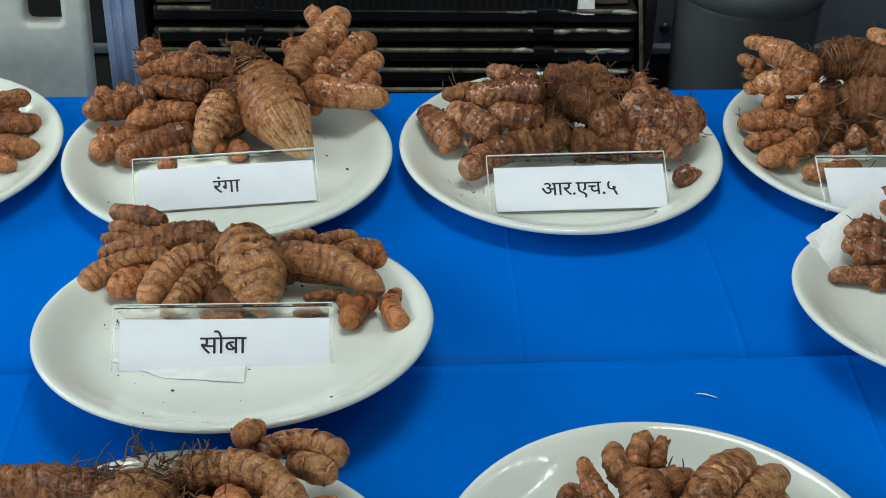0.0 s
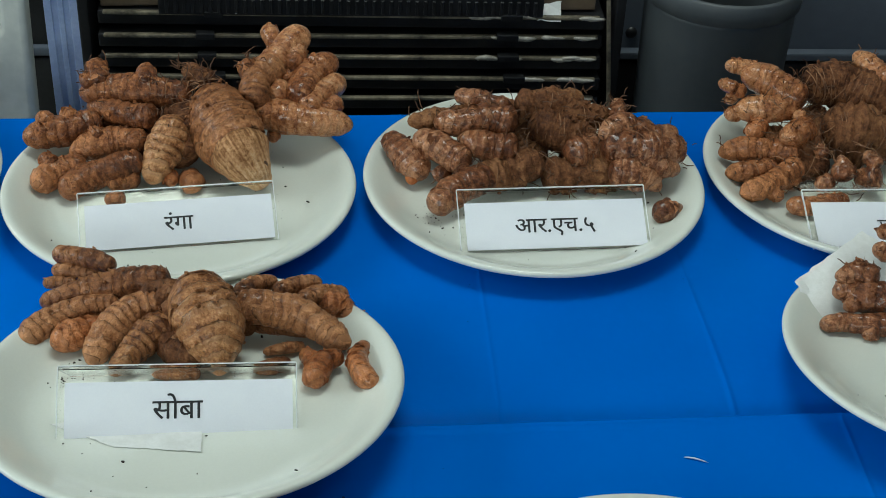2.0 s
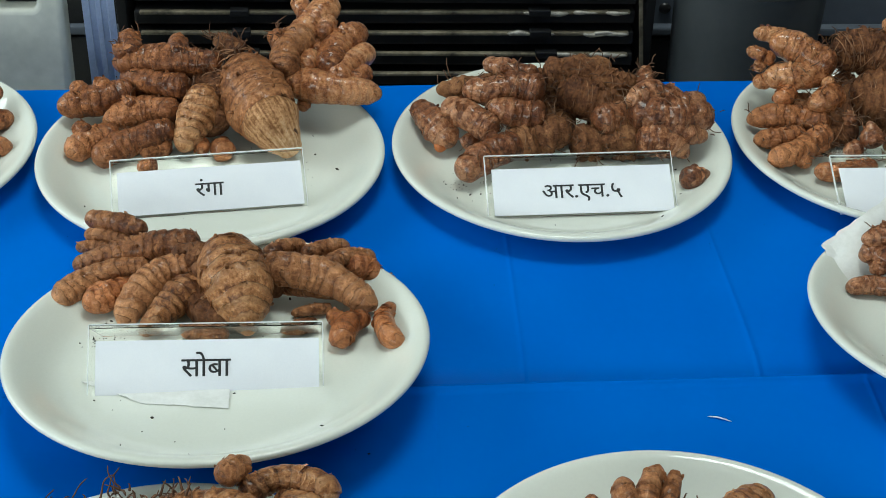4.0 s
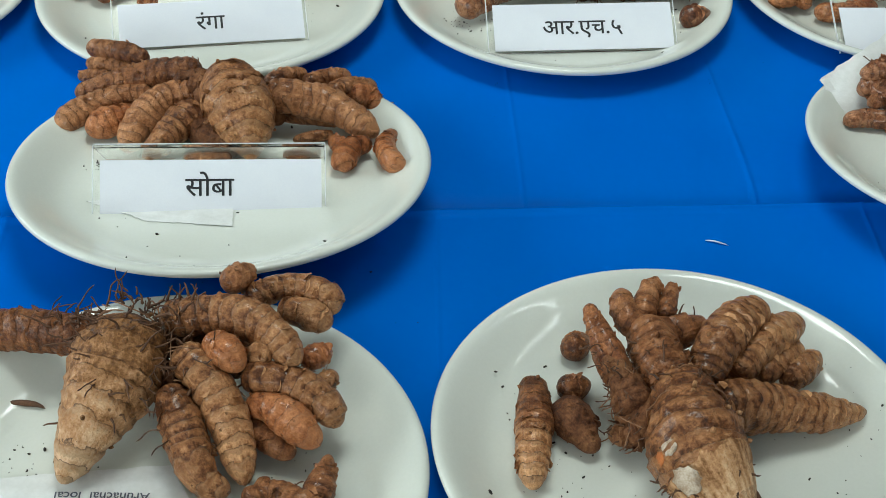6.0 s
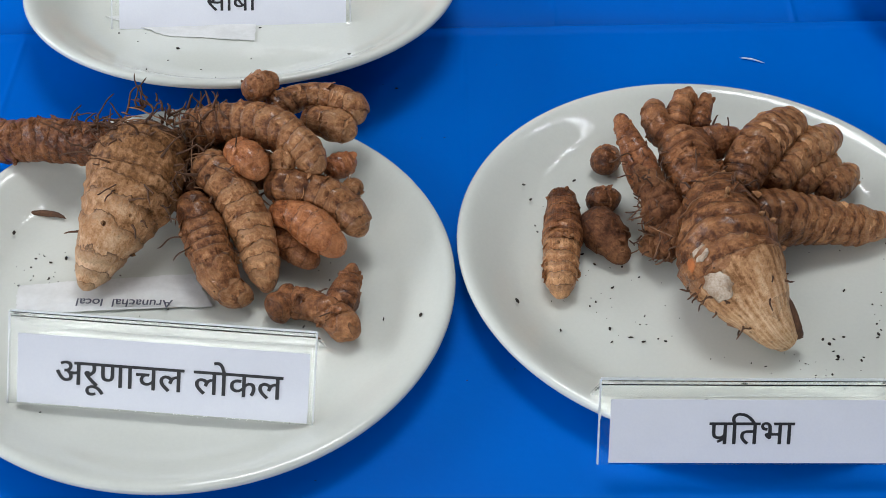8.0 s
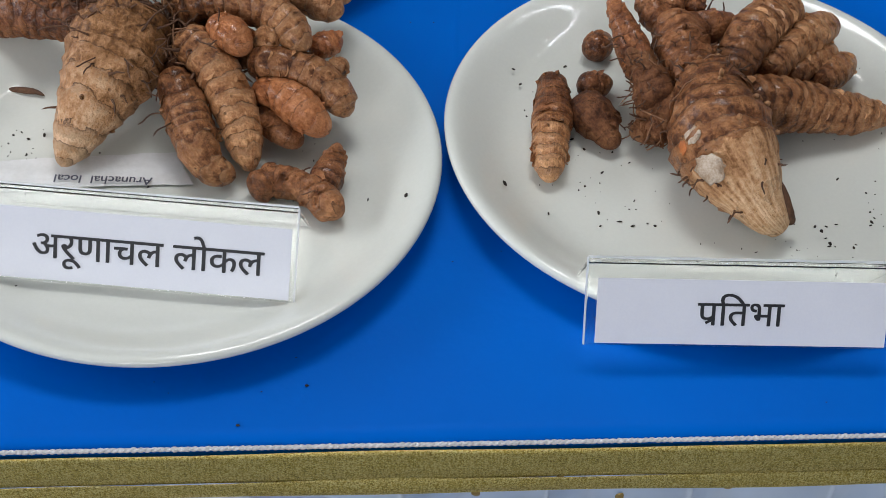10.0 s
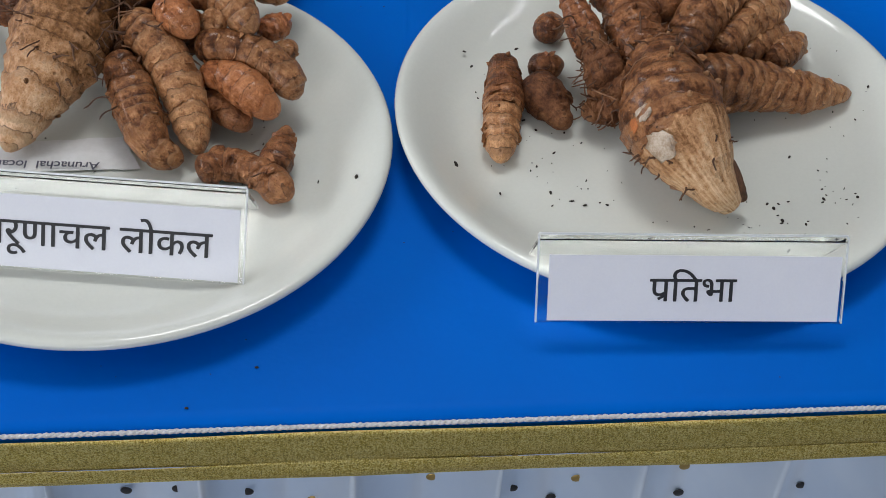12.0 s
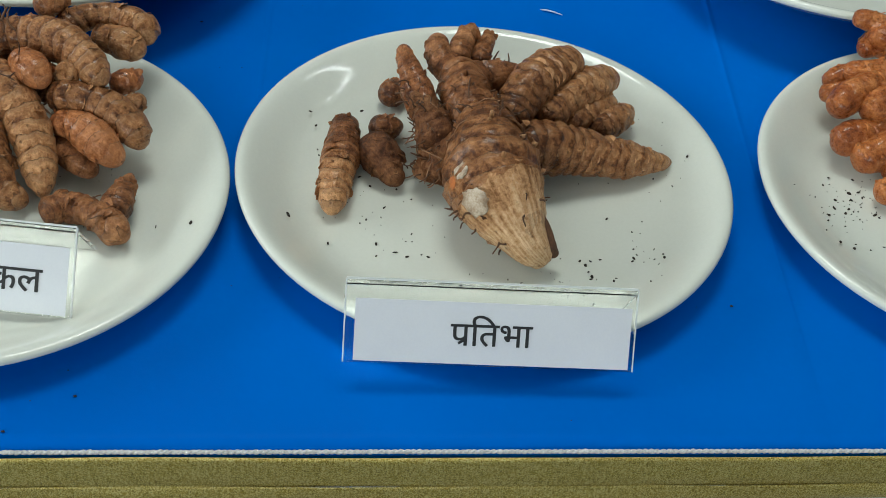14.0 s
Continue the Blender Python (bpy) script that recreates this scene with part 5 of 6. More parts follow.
finger(ranga, [(-0.0679, 0.0675, 0.0323, 0.0106), (-0.0935, 0.0572, 0.0300, 0.0123), (-0.1123, 0.0515, 0.0280, 0.0129), (-0.1230, 0.0488, 0.0270, 0.0111), (-0.1311, 0.0467, 0.0262, 0.0080)], SKIN_REDBROWN)
finger(ranga, [(-0.1061, 0.0533, 0.0356, 0.0070), (-0.1163, 0.0611, 0.0380, 0.0065), (-0.1200, 0.0641, 0.0389, 0.0047)], SKIN_REDBROWN, nubs=2)
finger(ranga, [(-0.0890, 0.0593, 0.0350, 0.0070), (-0.0972, 0.0646, 0.0400, 0.0070), (-0.1011, 0.0672, 0.0424, 0.0051)], SKIN_REDBROWN, nubs=2)
finger(ranga, [(-0.0292, 0.0402, 0.0284, 0.0101), (-0.0552, 0.0470, 0.0250, 0.0116), (-0.0744, 0.0426, 0.0220, 0.0122), (-0.0863, 0.0377, 0.0200, 0.0093), (-0.0927, 0.0351, 0.0189, 0.0067)], SKIN_REDBROWN, flakes=34)
finger(ranga, [(-0.0668, 0.0383, 0.0314, 0.0052), (-0.0713, 0.0454, 0.0350, 0.0046), (-0.0730, 0.0481, 0.0364, 0.0033)], SKIN_REDBROWN, nubs=1)
finger(ranga, [(-0.0761, 0.0221, 0.0174, 0.0100), (-0.0989, 0.0155, 0.0140, 0.0120), (-0.1113, 0.0032, 0.0120, 0.0108), (-0.1170, -0.0025, 0.0111, 0.0078)], SKIN_REDBROWN)
finger(ranga, [(-0.0989, 0.0128, 0.0220, 0.0069), (-0.1098, 0.0215, 0.0220, 0.0069), (-0.1138, 0.0247, 0.0220, 0.0050)], SKIN_REDBROWN, nubs=1)
finger(ranga, [(-0.0306, 0.0218, 0.0226, 0.0097), (-0.0551, 0.0160, 0.0170, 0.0108), (-0.0761, 0.0067, 0.0130, 0.0119), (-0.0881, -0.0055, 0.0110, 0.0107), (-0.0937, -0.0112, 0.0101, 0.0077)], SKIN_REDBROWN, flakes=34)
finger(ranga, [(-0.0083, 0.0567, 0.0417, 0.0110), (-0.0118, 0.0387, 0.0310, 0.0149), (-0.0185, 0.0239, 0.0220, 0.0148), (-0.0232, 0.0110, 0.0130, 0.0102), (-0.0253, 0.0049, 0.0088, 0.0073)], SKIN_TAN, flakes=34)
finger(ranga, [(-0.0213, 0.0556, 0.0400, 0.0110), (-0.0417, 0.0622, 0.0400, 0.0111), (-0.0625, 0.0724, 0.0390, 0.0106), (-0.0762, 0.0798, 0.0380, 0.0083), (-0.0816, 0.0828, 0.0376, 0.0060)], SKIN_REDBROWN)
finger(ranga, [(0.0060, 0.0753, 0.0520, 0.0111), (-0.0287, 0.0815, 0.0520, 0.0123), (-0.0575, 0.0859, 0.0510, 0.0130), (-0.0812, 0.0834, 0.0490, 0.0095), (-0.0883, 0.0827, 0.0484, 0.0068)], SKIN_REDBROWN)
finger(ranga, [(-0.0692, 0.0794, 0.0573, 0.0088), (-0.0752, 0.1024, 0.0640, 0.0089), (-0.0769, 0.1087, 0.0658, 0.0064)], SKIN_REDBROWN)
finger(ranga, [(-0.0771, 0.0772, 0.0577, 0.0059), (-0.0829, 0.0893, 0.0600, 0.0059), (-0.0848, 0.0932, 0.0607, 0.0043)], SKIN_REDBROWN, nubs=2)
finger(ranga, [(-0.0311, 0.0766, 0.0574, 0.0093), (-0.0339, 0.0989, 0.0620, 0.0083), (-0.0347, 0.1049, 0.0632, 0.0060)], SKIN_REDBROWN)
finger(ranga, [(0.0212, 0.0875, 0.0578, 0.0082), (-0.0002, 0.1025, 0.0600, 0.0065), (-0.0042, 0.1053, 0.0604, 0.0047)], SKIN_ROOTY)
finger(ranga, [(-0.0341, 0.0166, 0.0091, 0.0086), (-0.0551, 0.0095, 0.0080, 0.0080), (-0.0608, 0.0076, 0.0077, 0.0057)], SKIN_REDBROWN)
finger(ranga, [(-0.0096, 0.0244, 0.0082, 0.0057), (-0.0102, 0.0122, 0.0070, 0.0057), (-0.0104, 0.0079, 0.0066, 0.0041)], SKIN_ORANGE_TIP, nubs=1)
finger(ranga, [(0.0021, 0.0180, 0.0090, 0.0085), (0.0097, 0.0054, 0.0090, 0.0096), (0.0134, -0.0008, 0.0090, 0.0069)], SKIN_REDBROWN, nubs=2)
finger(ranga, [(-0.0429, -0.0113, 0.0070, 0.0062), (-0.0550, -0.0154, 0.0070, 0.0062), (-0.0594, -0.0169, 0.0070, 0.0044)], SKIN_REDBROWN, nubs=1)
finger(ranga, [(0.0058, 0.0836, 0.0448, 0.0176), (-0.0001, 0.0578, 0.0280, 0.0174), (-0.0049, 0.0392, 0.0160, 0.0158), (-0.0075, 0.0294, 0.0097, 0.0114)], SKIN_ROOTY, name='root_mass', lump=0.3, ring=0.005)
finger(ranga, [(0.0087, 0.0749, 0.0330, 0.0146), (-0.0347, 0.0622, 0.0220, 0.0146), (-0.0744, 0.0588, 0.0140, 0.0118), (-0.0830, 0.0580, 0.0123, 0.0085)], SKIN_ROOTY, name='root_mass', lump=0.3, ring=0.005)
finger(ranga, [(0.0544, 0.0700, 0.0381, 0.0116), (0.0850, 0.0645, 0.0370, 0.0145), (0.1064, 0.0624, 0.0350, 0.0139), (0.1250, 0.0614, 0.0330, 0.0110), (0.1330, 0.0609, 0.0320, 0.0081), (0.1390, 0.0605, 0.0313, 0.0058)], SKIN_SMOOTH)
finger(ranga, [(0.0923, 0.0675, 0.0495, 0.0104), (0.0986, 0.0930, 0.0540, 0.0135), (0.1101, 0.1103, 0.0580, 0.0142), (0.1190, 0.1191, 0.0600, 0.0107), (0.1246, 0.1248, 0.0613, 0.0077)], SKIN_SMOOTH)
finger(ranga, [(0.0993, 0.0612, 0.0435, 0.0101), (0.1130, 0.0862, 0.0480, 0.0105), (0.1259, 0.1008, 0.0500, 0.0100), (0.1308, 0.1064, 0.0508, 0.0072)], SKIN_SMOOTH)
finger(ranga, [(0.1122, 0.0641, 0.0419, 0.0069), (0.1245, 0.0787, 0.0430, 0.0079), (0.1283, 0.0832, 0.0433, 0.0057)], SKIN_SMOOTH, nubs=1)
finger(ranga, [(0.0582, 0.0619, 0.0487, 0.0127), (0.0586, 0.0852, 0.0570, 0.0134), (0.0702, 0.1046, 0.0630, 0.0136), (0.0753, 0.1130, 0.0656, 0.0098)], SKIN_BROWN)
finger(ranga, [(0.0638, 0.1007, 0.0609, 0.0118), (0.0815, 0.1227, 0.0700, 0.0125), (0.0937, 0.1395, 0.0750, 0.0120), (0.0988, 0.1466, 0.0771, 0.0087)], SKIN_SMOOTH)
finger(ranga, [(0.0740, 0.1275, 0.0715, 0.0072), (0.0673, 0.1462, 0.0760, 0.0079), (0.0654, 0.1516, 0.0773, 0.0057)], SKIN_SMOOTH, nubs=1)
finger(ranga, [(0.0580, 0.0849, 0.0594, 0.0093), (0.0501, 0.1042, 0.0640, 0.0083), (0.0478, 0.1099, 0.0653, 0.0059)], SKIN_REDBROWN, nubs=3)
finger(ranga, [(0.0871, 0.1035, 0.0634, 0.0088), (0.0908, 0.1236, 0.0680, 0.0101), (0.0922, 0.1308, 0.0697, 0.0073)], SKIN_SMOOTH, nubs=1)
finger(ranga, [(0.0725, 0.0728, 0.0473, 0.0087), (0.0796, 0.0887, 0.0520, 0.0088), (0.0822, 0.0945, 0.0537, 0.0063)], SKIN_SMOOTH, nubs=2)
finger(ranga, [(0.0824, 0.0939, 0.0548, 0.0047), (0.0828, 0.1081, 0.0570, 0.0047), (0.0829, 0.1116, 0.0575, 0.0034)], SKIN_SMOOTH, nubs=0)
finger(ranga, [(0.0733, 0.0725, 0.0246, 0.0058), (0.0719, 0.0595, 0.0200, 0.0055), (0.0715, 0.0556, 0.0186, 0.0040)], SKIN_ORANGE_TIP, nubs=1)
finger(ranga, [(0.0528, 0.0840, 0.0447, 0.0129), (0.0734, 0.0718, 0.0400, 0.0116), (0.0808, 0.0675, 0.0383, 0.0084)], SKIN_ROOTY, lump=0.25)
rootlets(ranga, (0.0138, 0.1052, 0.056), 60, 0.022, 0.012, 41, 0.8, 0.0006)
rootlets(ranga, (-0.0421, 0.086, 0.058), 30, 0.014, 0.02, 42, 0.5, 0.0004)
rootlets(ranga, (0.0529, 0.0881, 0.06), 14, 0.022, 0.006, 43, 0.5, 0.0005)
rootlets(ranga, (-0.0176, 0.0823, 0.046), 60, 0.014, 0.025, 44, 0.4, 0.0004)
root_wrap(ranga, (0.0112, 0.1009, 0.048), 70, 0.03, 45)
root_wrap(ranga, (-0.0427, 0.0853, 0.05), 60, 0.04, 46)

rh_five = thing("turmeric_rhizome", (0.1908, 0.2932, 0.0062), "heap of rusty-brown knobbly rhizomes matted with fibrous roots", "turmeric", "rhizomes on the plates")
finger(rh_five, [(-0.1189, 0.0498, 0.0223, 0.0076), (-0.1051, 0.0253, 0.0190, 0.0132), (-0.0939, 0.0079, 0.0140, 0.0107), (-0.0897, 0.0013, 0.0121, 0.0077)], SKIN_GINGER)
finger(rh_five, [(-0.0983, 0.0132, 0.0104, 0.0060), (-0.1002, 0.0035, 0.0080, 0.0053), (-0.1010, -0.0003, 0.0070, 0.0039)], CUT_ORANGE, name='cut_tip', ring=0, rough=0, label='orange cut tip')
finger(rh_five, [(-0.0546, -0.0054, 0.0275, 0.0100), (-0.0765, 0.0137, 0.0320, 0.0136), (-0.0916, 0.0253, 0.0340, 0.0101), (-0.0976, 0.0299, 0.0348, 0.0073)], SKIN_GINGER)
finger(rh_five, [(-0.0652, 0.0018, 0.0266, 0.0082), (-0.0593, -0.0070, 0.0240, 0.0082), (-0.0559, -0.0120, 0.0225, 0.0059)], SKIN_GINGER, nubs=1)
finger(rh_five, [(-0.0485, 0.0521, 0.0422, 0.0103), (-0.0790, 0.0483, 0.0400, 0.0091), (-0.0977, 0.0480, 0.0380, 0.0067), (-0.1026, 0.0479, 0.0375, 0.0048)], SKIN_ROOTY)
finger(rh_five, [(-0.0126, 0.0278, 0.0456, 0.0126), (-0.0354, 0.0335, 0.0480, 0.0138), (-0.0596, 0.0303, 0.0470, 0.0113), (-0.0758, 0.0319, 0.0460, 0.0084), (-0.0820, 0.0325, 0.0456, 0.0060)], SKIN_GINGER)
finger(rh_five, [(-0.0186, 0.0403, 0.0520, 0.0109), (-0.0424, 0.0579, 0.0520, 0.0091), (-0.0575, 0.0678, 0.0520, 0.0067), (-0.0617, 0.0705, 0.0520, 0.0048)], SKIN_GINGER)
finger(rh_five, [(-0.0123, 0.0068, 0.0358, 0.0136), (-0.0414, 0.0100, 0.0370, 0.0124), (-0.0562, 0.0215, 0.0370, 0.0089), (-0.0615, 0.0257, 0.0370, 0.0064)], SKIN_GINGER)
finger(rh_five, [(0.0088, 0.0051, 0.0244, 0.0125), (-0.0192, -0.0010, 0.0210, 0.0136), (-0.0466, -0.0107, 0.0180, 0.0129), (-0.0557, -0.0139, 0.0170, 0.0093)], SKIN_ROOTY, flakes=40)
finger(rh_five, [(-0.0346, -0.0065, 0.0192, 0.0118), (-0.0685, -0.0287, 0.0170, 0.0127), (-0.0810, -0.0425, 0.0150, 0.0120), (-0.0870, -0.0492, 0.0140, 0.0087)], SKIN_GINGER)
finger(rh_five, [(-0.0701, -0.0020, 0.0142, 0.0071), (-0.0782, 0.0062, 0.0130, 0.0065), (-0.0817, 0.0096, 0.0125, 0.0047)], SKIN_GINGER, nubs=1)
finger(rh_five, [(-0.0012, 0.0446, 0.0428, 0.0134), (0.0200, 0.0350, 0.0380, 0.0176), (0.0425, 0.0301, 0.0340, 0.0170), (0.0547, 0.0274, 0.0318, 0.0122)], SKIN_ROOTY, name='root_crown', flakes=120, lump=0.2, ring=0.004, rough=0.08, segments=30)
finger(rh_five, [(-0.0136, 0.0457, 0.0537, 0.0109), (0.0141, 0.0488, 0.0560, 0.0109), (0.0415, 0.0584, 0.0550, 0.0068), (0.0463, 0.0600, 0.0548, 0.0049)], SKIN_ROOTY, flakes=60)
finger(rh_five, [(0.0253, 0.0447, 0.0507, 0.0134), (0.0508, 0.0424, 0.0460, 0.0110), (0.0643, 0.0491, 0.0440, 0.0068), (0.0688, 0.0513, 0.0433, 0.0049)], SKIN_ROOTY, flakes=50)
finger(rh_five, [(0.0256, 0.0061, 0.0300, 0.0125), (0.0533, 0.0187, 0.0300, 0.0115), (0.0611, 0.0223, 0.0300, 0.0083)], SKIN_GINGER)
finger(rh_five, [(0.0722, 0.0301, 0.0511, 0.0073), (0.0724, 0.0446, 0.0580, 0.0061), (0.0725, 0.0487, 0.0600, 0.0044)], SKIN_GINGER, nubs=1)
finger(rh_five, [(0.0848, 0.0249, 0.0500, 0.0097), (0.0674, 0.0165, 0.0500, 0.0114), (0.0574, 0.0099, 0.0490, 0.0078), (0.0526, 0.0068, 0.0485, 0.0056)], SKIN_GINGER)
finger(rh_five, [(0.0549, 0.0108, 0.0382, 0.0126), (0.0819, 0.0048, 0.0370, 0.0156), (0.1037, 0.0071, 0.0350, 0.0151), (0.1206, 0.0146, 0.0330, 0.0110), (0.1281, 0.0178, 0.0321, 0.0079)], SKIN_GINGER)
finger(rh_five, [(0.0801, 0.0163, 0.0455, 0.0109), (0.0943, 0.0225, 0.0480, 0.0085), (0.1001, 0.0250, 0.0490, 0.0061)], SKIN_GINGER)
finger(rh_five, [(0.0931, 0.0094, 0.0431, 0.0108), (0.1166, 0.0234, 0.0420, 0.0073), (0.1213, 0.0262, 0.0418, 0.0053)], SKIN_GINGER)
finger(rh_five, [(0.0597, -0.0065, 0.0245, 0.0125), (0.0784, -0.0081, 0.0220, 0.0137), (0.0951, -0.0107, 0.0170, 0.0108), (0.1001, -0.0137, 0.0130, 0.0072), (0.1039, -0.0161, 0.0100, 0.0052)], SKIN_GINGER)
finger(rh_five, [(0.0755, 0.0009, 0.0316, 0.0114), (0.0998, -0.0026, 0.0270, 0.0114), (0.1152, -0.0040, 0.0230, 0.0078), (0.1209, -0.0045, 0.0215, 0.0056)], SKIN_GINGER)
finger(rh_five, [(0.1126, 0.0036, 0.0292, 0.0115), (0.1234, 0.0163, 0.0330, 0.0073), (0.1269, 0.0204, 0.0342, 0.0053)], SKIN_GINGER)
finger(rh_five, [(-0.0117, 0.0733, 0.0289, 0.0112), (0.0012, 0.0446, 0.0200, 0.0135), (0.0018, 0.0195, 0.0140, 0.0121), (0.0019, 0.0106, 0.0119, 0.0087)], SKIN_ROOTY, lump=0.25)
finger(rh_five, [(-0.0059, 0.0825, 0.0344, 0.0075), (-0.0305, 0.0729, 0.0300, 0.0081), (-0.0614, 0.0673, 0.0200, 0.0081), (-0.0671, 0.0662, 0.0182, 0.0058)], SKIN_ROOTY, lump=0.25)
finger(rh_five, [(0.0284, 0.0374, 0.0264, 0.0183), (0.0588, 0.0205, 0.0240, 0.0152), (0.0796, 0.0131, 0.0180, 0.0134), (0.0887, 0.0099, 0.0154, 0.0096)], SKIN_ROOTY, lump=0.25)
finger(rh_five, [(0.0068, -0.0033, 0.0134, 0.0149), (0.0485, 0.0060, 0.0136, 0.0151), (0.0761, 0.0082, 0.0140, 0.0133), (0.0861, 0.0090, 0.0142, 0.0096)], SKIN_ROOTY, lump=0.25)
rootlets(rh_five, (0.0163, 0.037, 0.04), 90, 0.02, 0.022, 51, 0.5, 0.0004)
rootlets(rh_five, (0.0297, 0.0101, 0.018), 90, 0.026, 0.022, 52, -0.1, 0.0005)
rootlets(rh_five, (-0.0925, 0.0588, 0.034), 5, 0.03, 0.006, 53, 0.3, 0.0005)
rootlets(rh_five, (0.0986, 0.0006, 0.012), 6, 0.024, 0.006, 54, -0.4, 0.0006)
root_wrap(rh_five, (0.0156, 0.0301, 0.038), 110, 0.035, 57)
root_wrap(rh_five, (0.0782, 0.0132, 0.036), 70, 0.04, 58)
root_wrap(rh_five, (-0.045, 0.0181, 0.036), 70, 0.04, 59)

loose_i = thing("turmeric_piece", (0.2640, 0.2320, 0.0062), "small knobbly rusty-brown turmeric piece", "turmeric piece", "loose turmeric pieces")
finger(loose_i, [(0.0187, 0.0203, 0.008, 0.0066), (0.0288, 0.0166, 0.008, 0.0092), (0.0452, 0.0255, 0.006, 0.0046)], SKIN_GINGER, knobs=[(0.0299, 0.0233, 0.009, 0.0048, 0.034, 0.0314, 0.011, 0.0034)])
rootlets(rh_five, (-0.0439, 0.0292, 0.03), 40, 0.016, 0.03, 55, 0.4, 0.0004)
rootlets(rh_five, (0.084, 0.0183, 0.036), 40, 0.016, 0.025, 56, 0.4, 0.0004)

heap_r3 = thing("turmeric_rhizome", (0.4756, 0.3031, 0.0062), "tall heap of glossy rusty rhizomes with matted roots", "turmeric", "rhizomes on the plates")
finger(heap_r3, [(-0.0464, 0.0462, 0.0530, 0.0138), (-0.0632, 0.0556, 0.0580, 0.0142), (-0.0780, 0.0661, 0.0630, 0.0146), (-0.0910, 0.0708, 0.0660, 0.0106), (-0.0941, 0.0740, 0.0660, 0.0071), (-0.0978, 0.0778, 0.0660, 0.0051)], SKIN_SMOOTH)
finger(heap_r3, [(-0.0813, 0.0790, 0.0656, 0.0087), (-0.0975, 0.0815, 0.0680, 0.0075), (-0.1073, 0.0820, 0.0690, 0.0059), (-0.1117, 0.0822, 0.0694, 0.0043)], SKIN_SMOOTH, nubs=1)
finger(heap_r3, [(-0.1044, 0.0551, 0.0597, 0.0070), (-0.1174, 0.0635, 0.0620, 0.0047), (-0.1203, 0.0654, 0.0625, 0.0034)], SKIN_SMOOTH, nubs=1)
finger(heap_r3, [(-0.0965, 0.0547, 0.0580, 0.0062), (-0.1034, 0.0568, 0.0580, 0.0062), (-0.1079, 0.0581, 0.0580, 0.0045)], SKIN_ORANGE_TIP, nubs=1)
finger(heap_r3, [(-0.1042, 0.0640, 0.0529, 0.0059), (-0.1095, 0.0583, 0.0480, 0.0051), (-0.1117, 0.0560, 0.0460, 0.0037)], SKIN_SMOOTH, nubs=1)
finger(heap_r3, [(-0.0494, 0.0520, 0.0482, 0.0118), (-0.0736, 0.0457, 0.0470, 0.0121), (-0.0915, 0.0473, 0.0460, 0.0113), (-0.1009, 0.0475, 0.0450, 0.0090), (-0.1076, 0.0476, 0.0443, 0.0065)], SKIN_SMOOTH)
finger(heap_r3, [(-0.0989, 0.0518, 0.0402, 0.0078), (-0.1103, 0.0491, 0.0390, 0.0062), (-0.1148, 0.0481, 0.0385, 0.0045)], SKIN_SMOOTH, nubs=1)
finger(heap_r3, [(-0.0838, 0.0414, 0.0386, 0.0078), (-0.0938, 0.0288, 0.0340, 0.0085), (-0.0977, 0.0240, 0.0322, 0.0061)], SKIN_ORANGE_TIP, nubs=1)
finger(heap_r3, [(-0.0446, 0.0308, 0.0380, 0.0121), (-0.0597, 0.0192, 0.0380, 0.0112), (-0.0687, 0.0153, 0.0370, 0.0093), (-0.0750, 0.0126, 0.0363, 0.0067)], SKIN_SMOOTH)
finger(heap_r3, [(-0.0489, 0.0350, 0.0432, 0.0067), (-0.0552, 0.0354, 0.0460, 0.0066), (-0.0598, 0.0356, 0.0480, 0.0048)], SKIN_SMOOTH, nubs=1)
finger(heap_r3, [(-0.0431, 0.0719, 0.0560, 0.0150), (-0.0142, 0.0746, 0.0560, 0.0198), (0.0116, 0.0638, 0.0500, 0.0226), (0.0379, 0.0552, 0.0440, 0.0223), (0.0534, 0.0500, 0.0405, 0.0161)], SKIN_ROOTY, name='root_crown', flakes=150, lump=0.2, ring=0.004, rough=0.08, segments=30)
finger(heap_r3, [(0.0305, 0.0550, 0.0611, 0.0121), (0.0193, 0.0748, 0.0670, 0.0118), (0.0126, 0.0890, 0.0710, 0.0098), (0.0095, 0.0935, 0.0730, 0.0069), (0.0068, 0.0975, 0.0748, 0.0050)], SKIN_SMOOTH)
finger(heap_r3, [(-0.0319, 0.0268, 0.0196, 0.0158), (-0.0631, 0.0315, 0.0220, 0.0137), (-0.0844, 0.0460, 0.0200, 0.0109), (-0.0911, 0.0505, 0.0194, 0.0078)], SKIN_ROOTY, lump=0.3)
finger(heap_r3, [(-0.0291, 0.0075, 0.0144, 0.0137), (-0.0512, 0.0114, 0.0120, 0.0117), (-0.0680, 0.0036, 0.0080, 0.0085), (-0.0737, 0.0009, 0.0067, 0.0061)], SKIN_ROOTY, lump=0.3)
finger(heap_r3, [(-0.0346, 0.0705, 0.0358, 0.0101), (-0.0287, 0.0590, 0.0260, 0.0121), (-0.0269, 0.0459, 0.0180, 0.0120), (-0.0259, 0.0383, 0.0133, 0.0086)], SKIN_ROOTY, lump=0.3)
finger(heap_r3, [(-0.0336, 0.0379, 0.0324, 0.0178), (-0.0016, 0.0332, 0.0300, 0.0219), (0.0329, 0.0293, 0.0280, 0.0221), (0.0493, 0.0274, 0.0270, 0.0159)], SKIN_ROOTY, lump=0.3)
finger(heap_r3, [(-0.0545, 0.0082, 0.0220, 0.0109), (-0.0818, 0.0196, 0.0220, 0.0109), (-0.1042, 0.0219, 0.0210, 0.0101), (-0.1185, 0.0208, 0.0190, 0.0069), (-0.1237, 0.0204, 0.0183, 0.0050)], SKIN_REDBROWN, flakes=34)
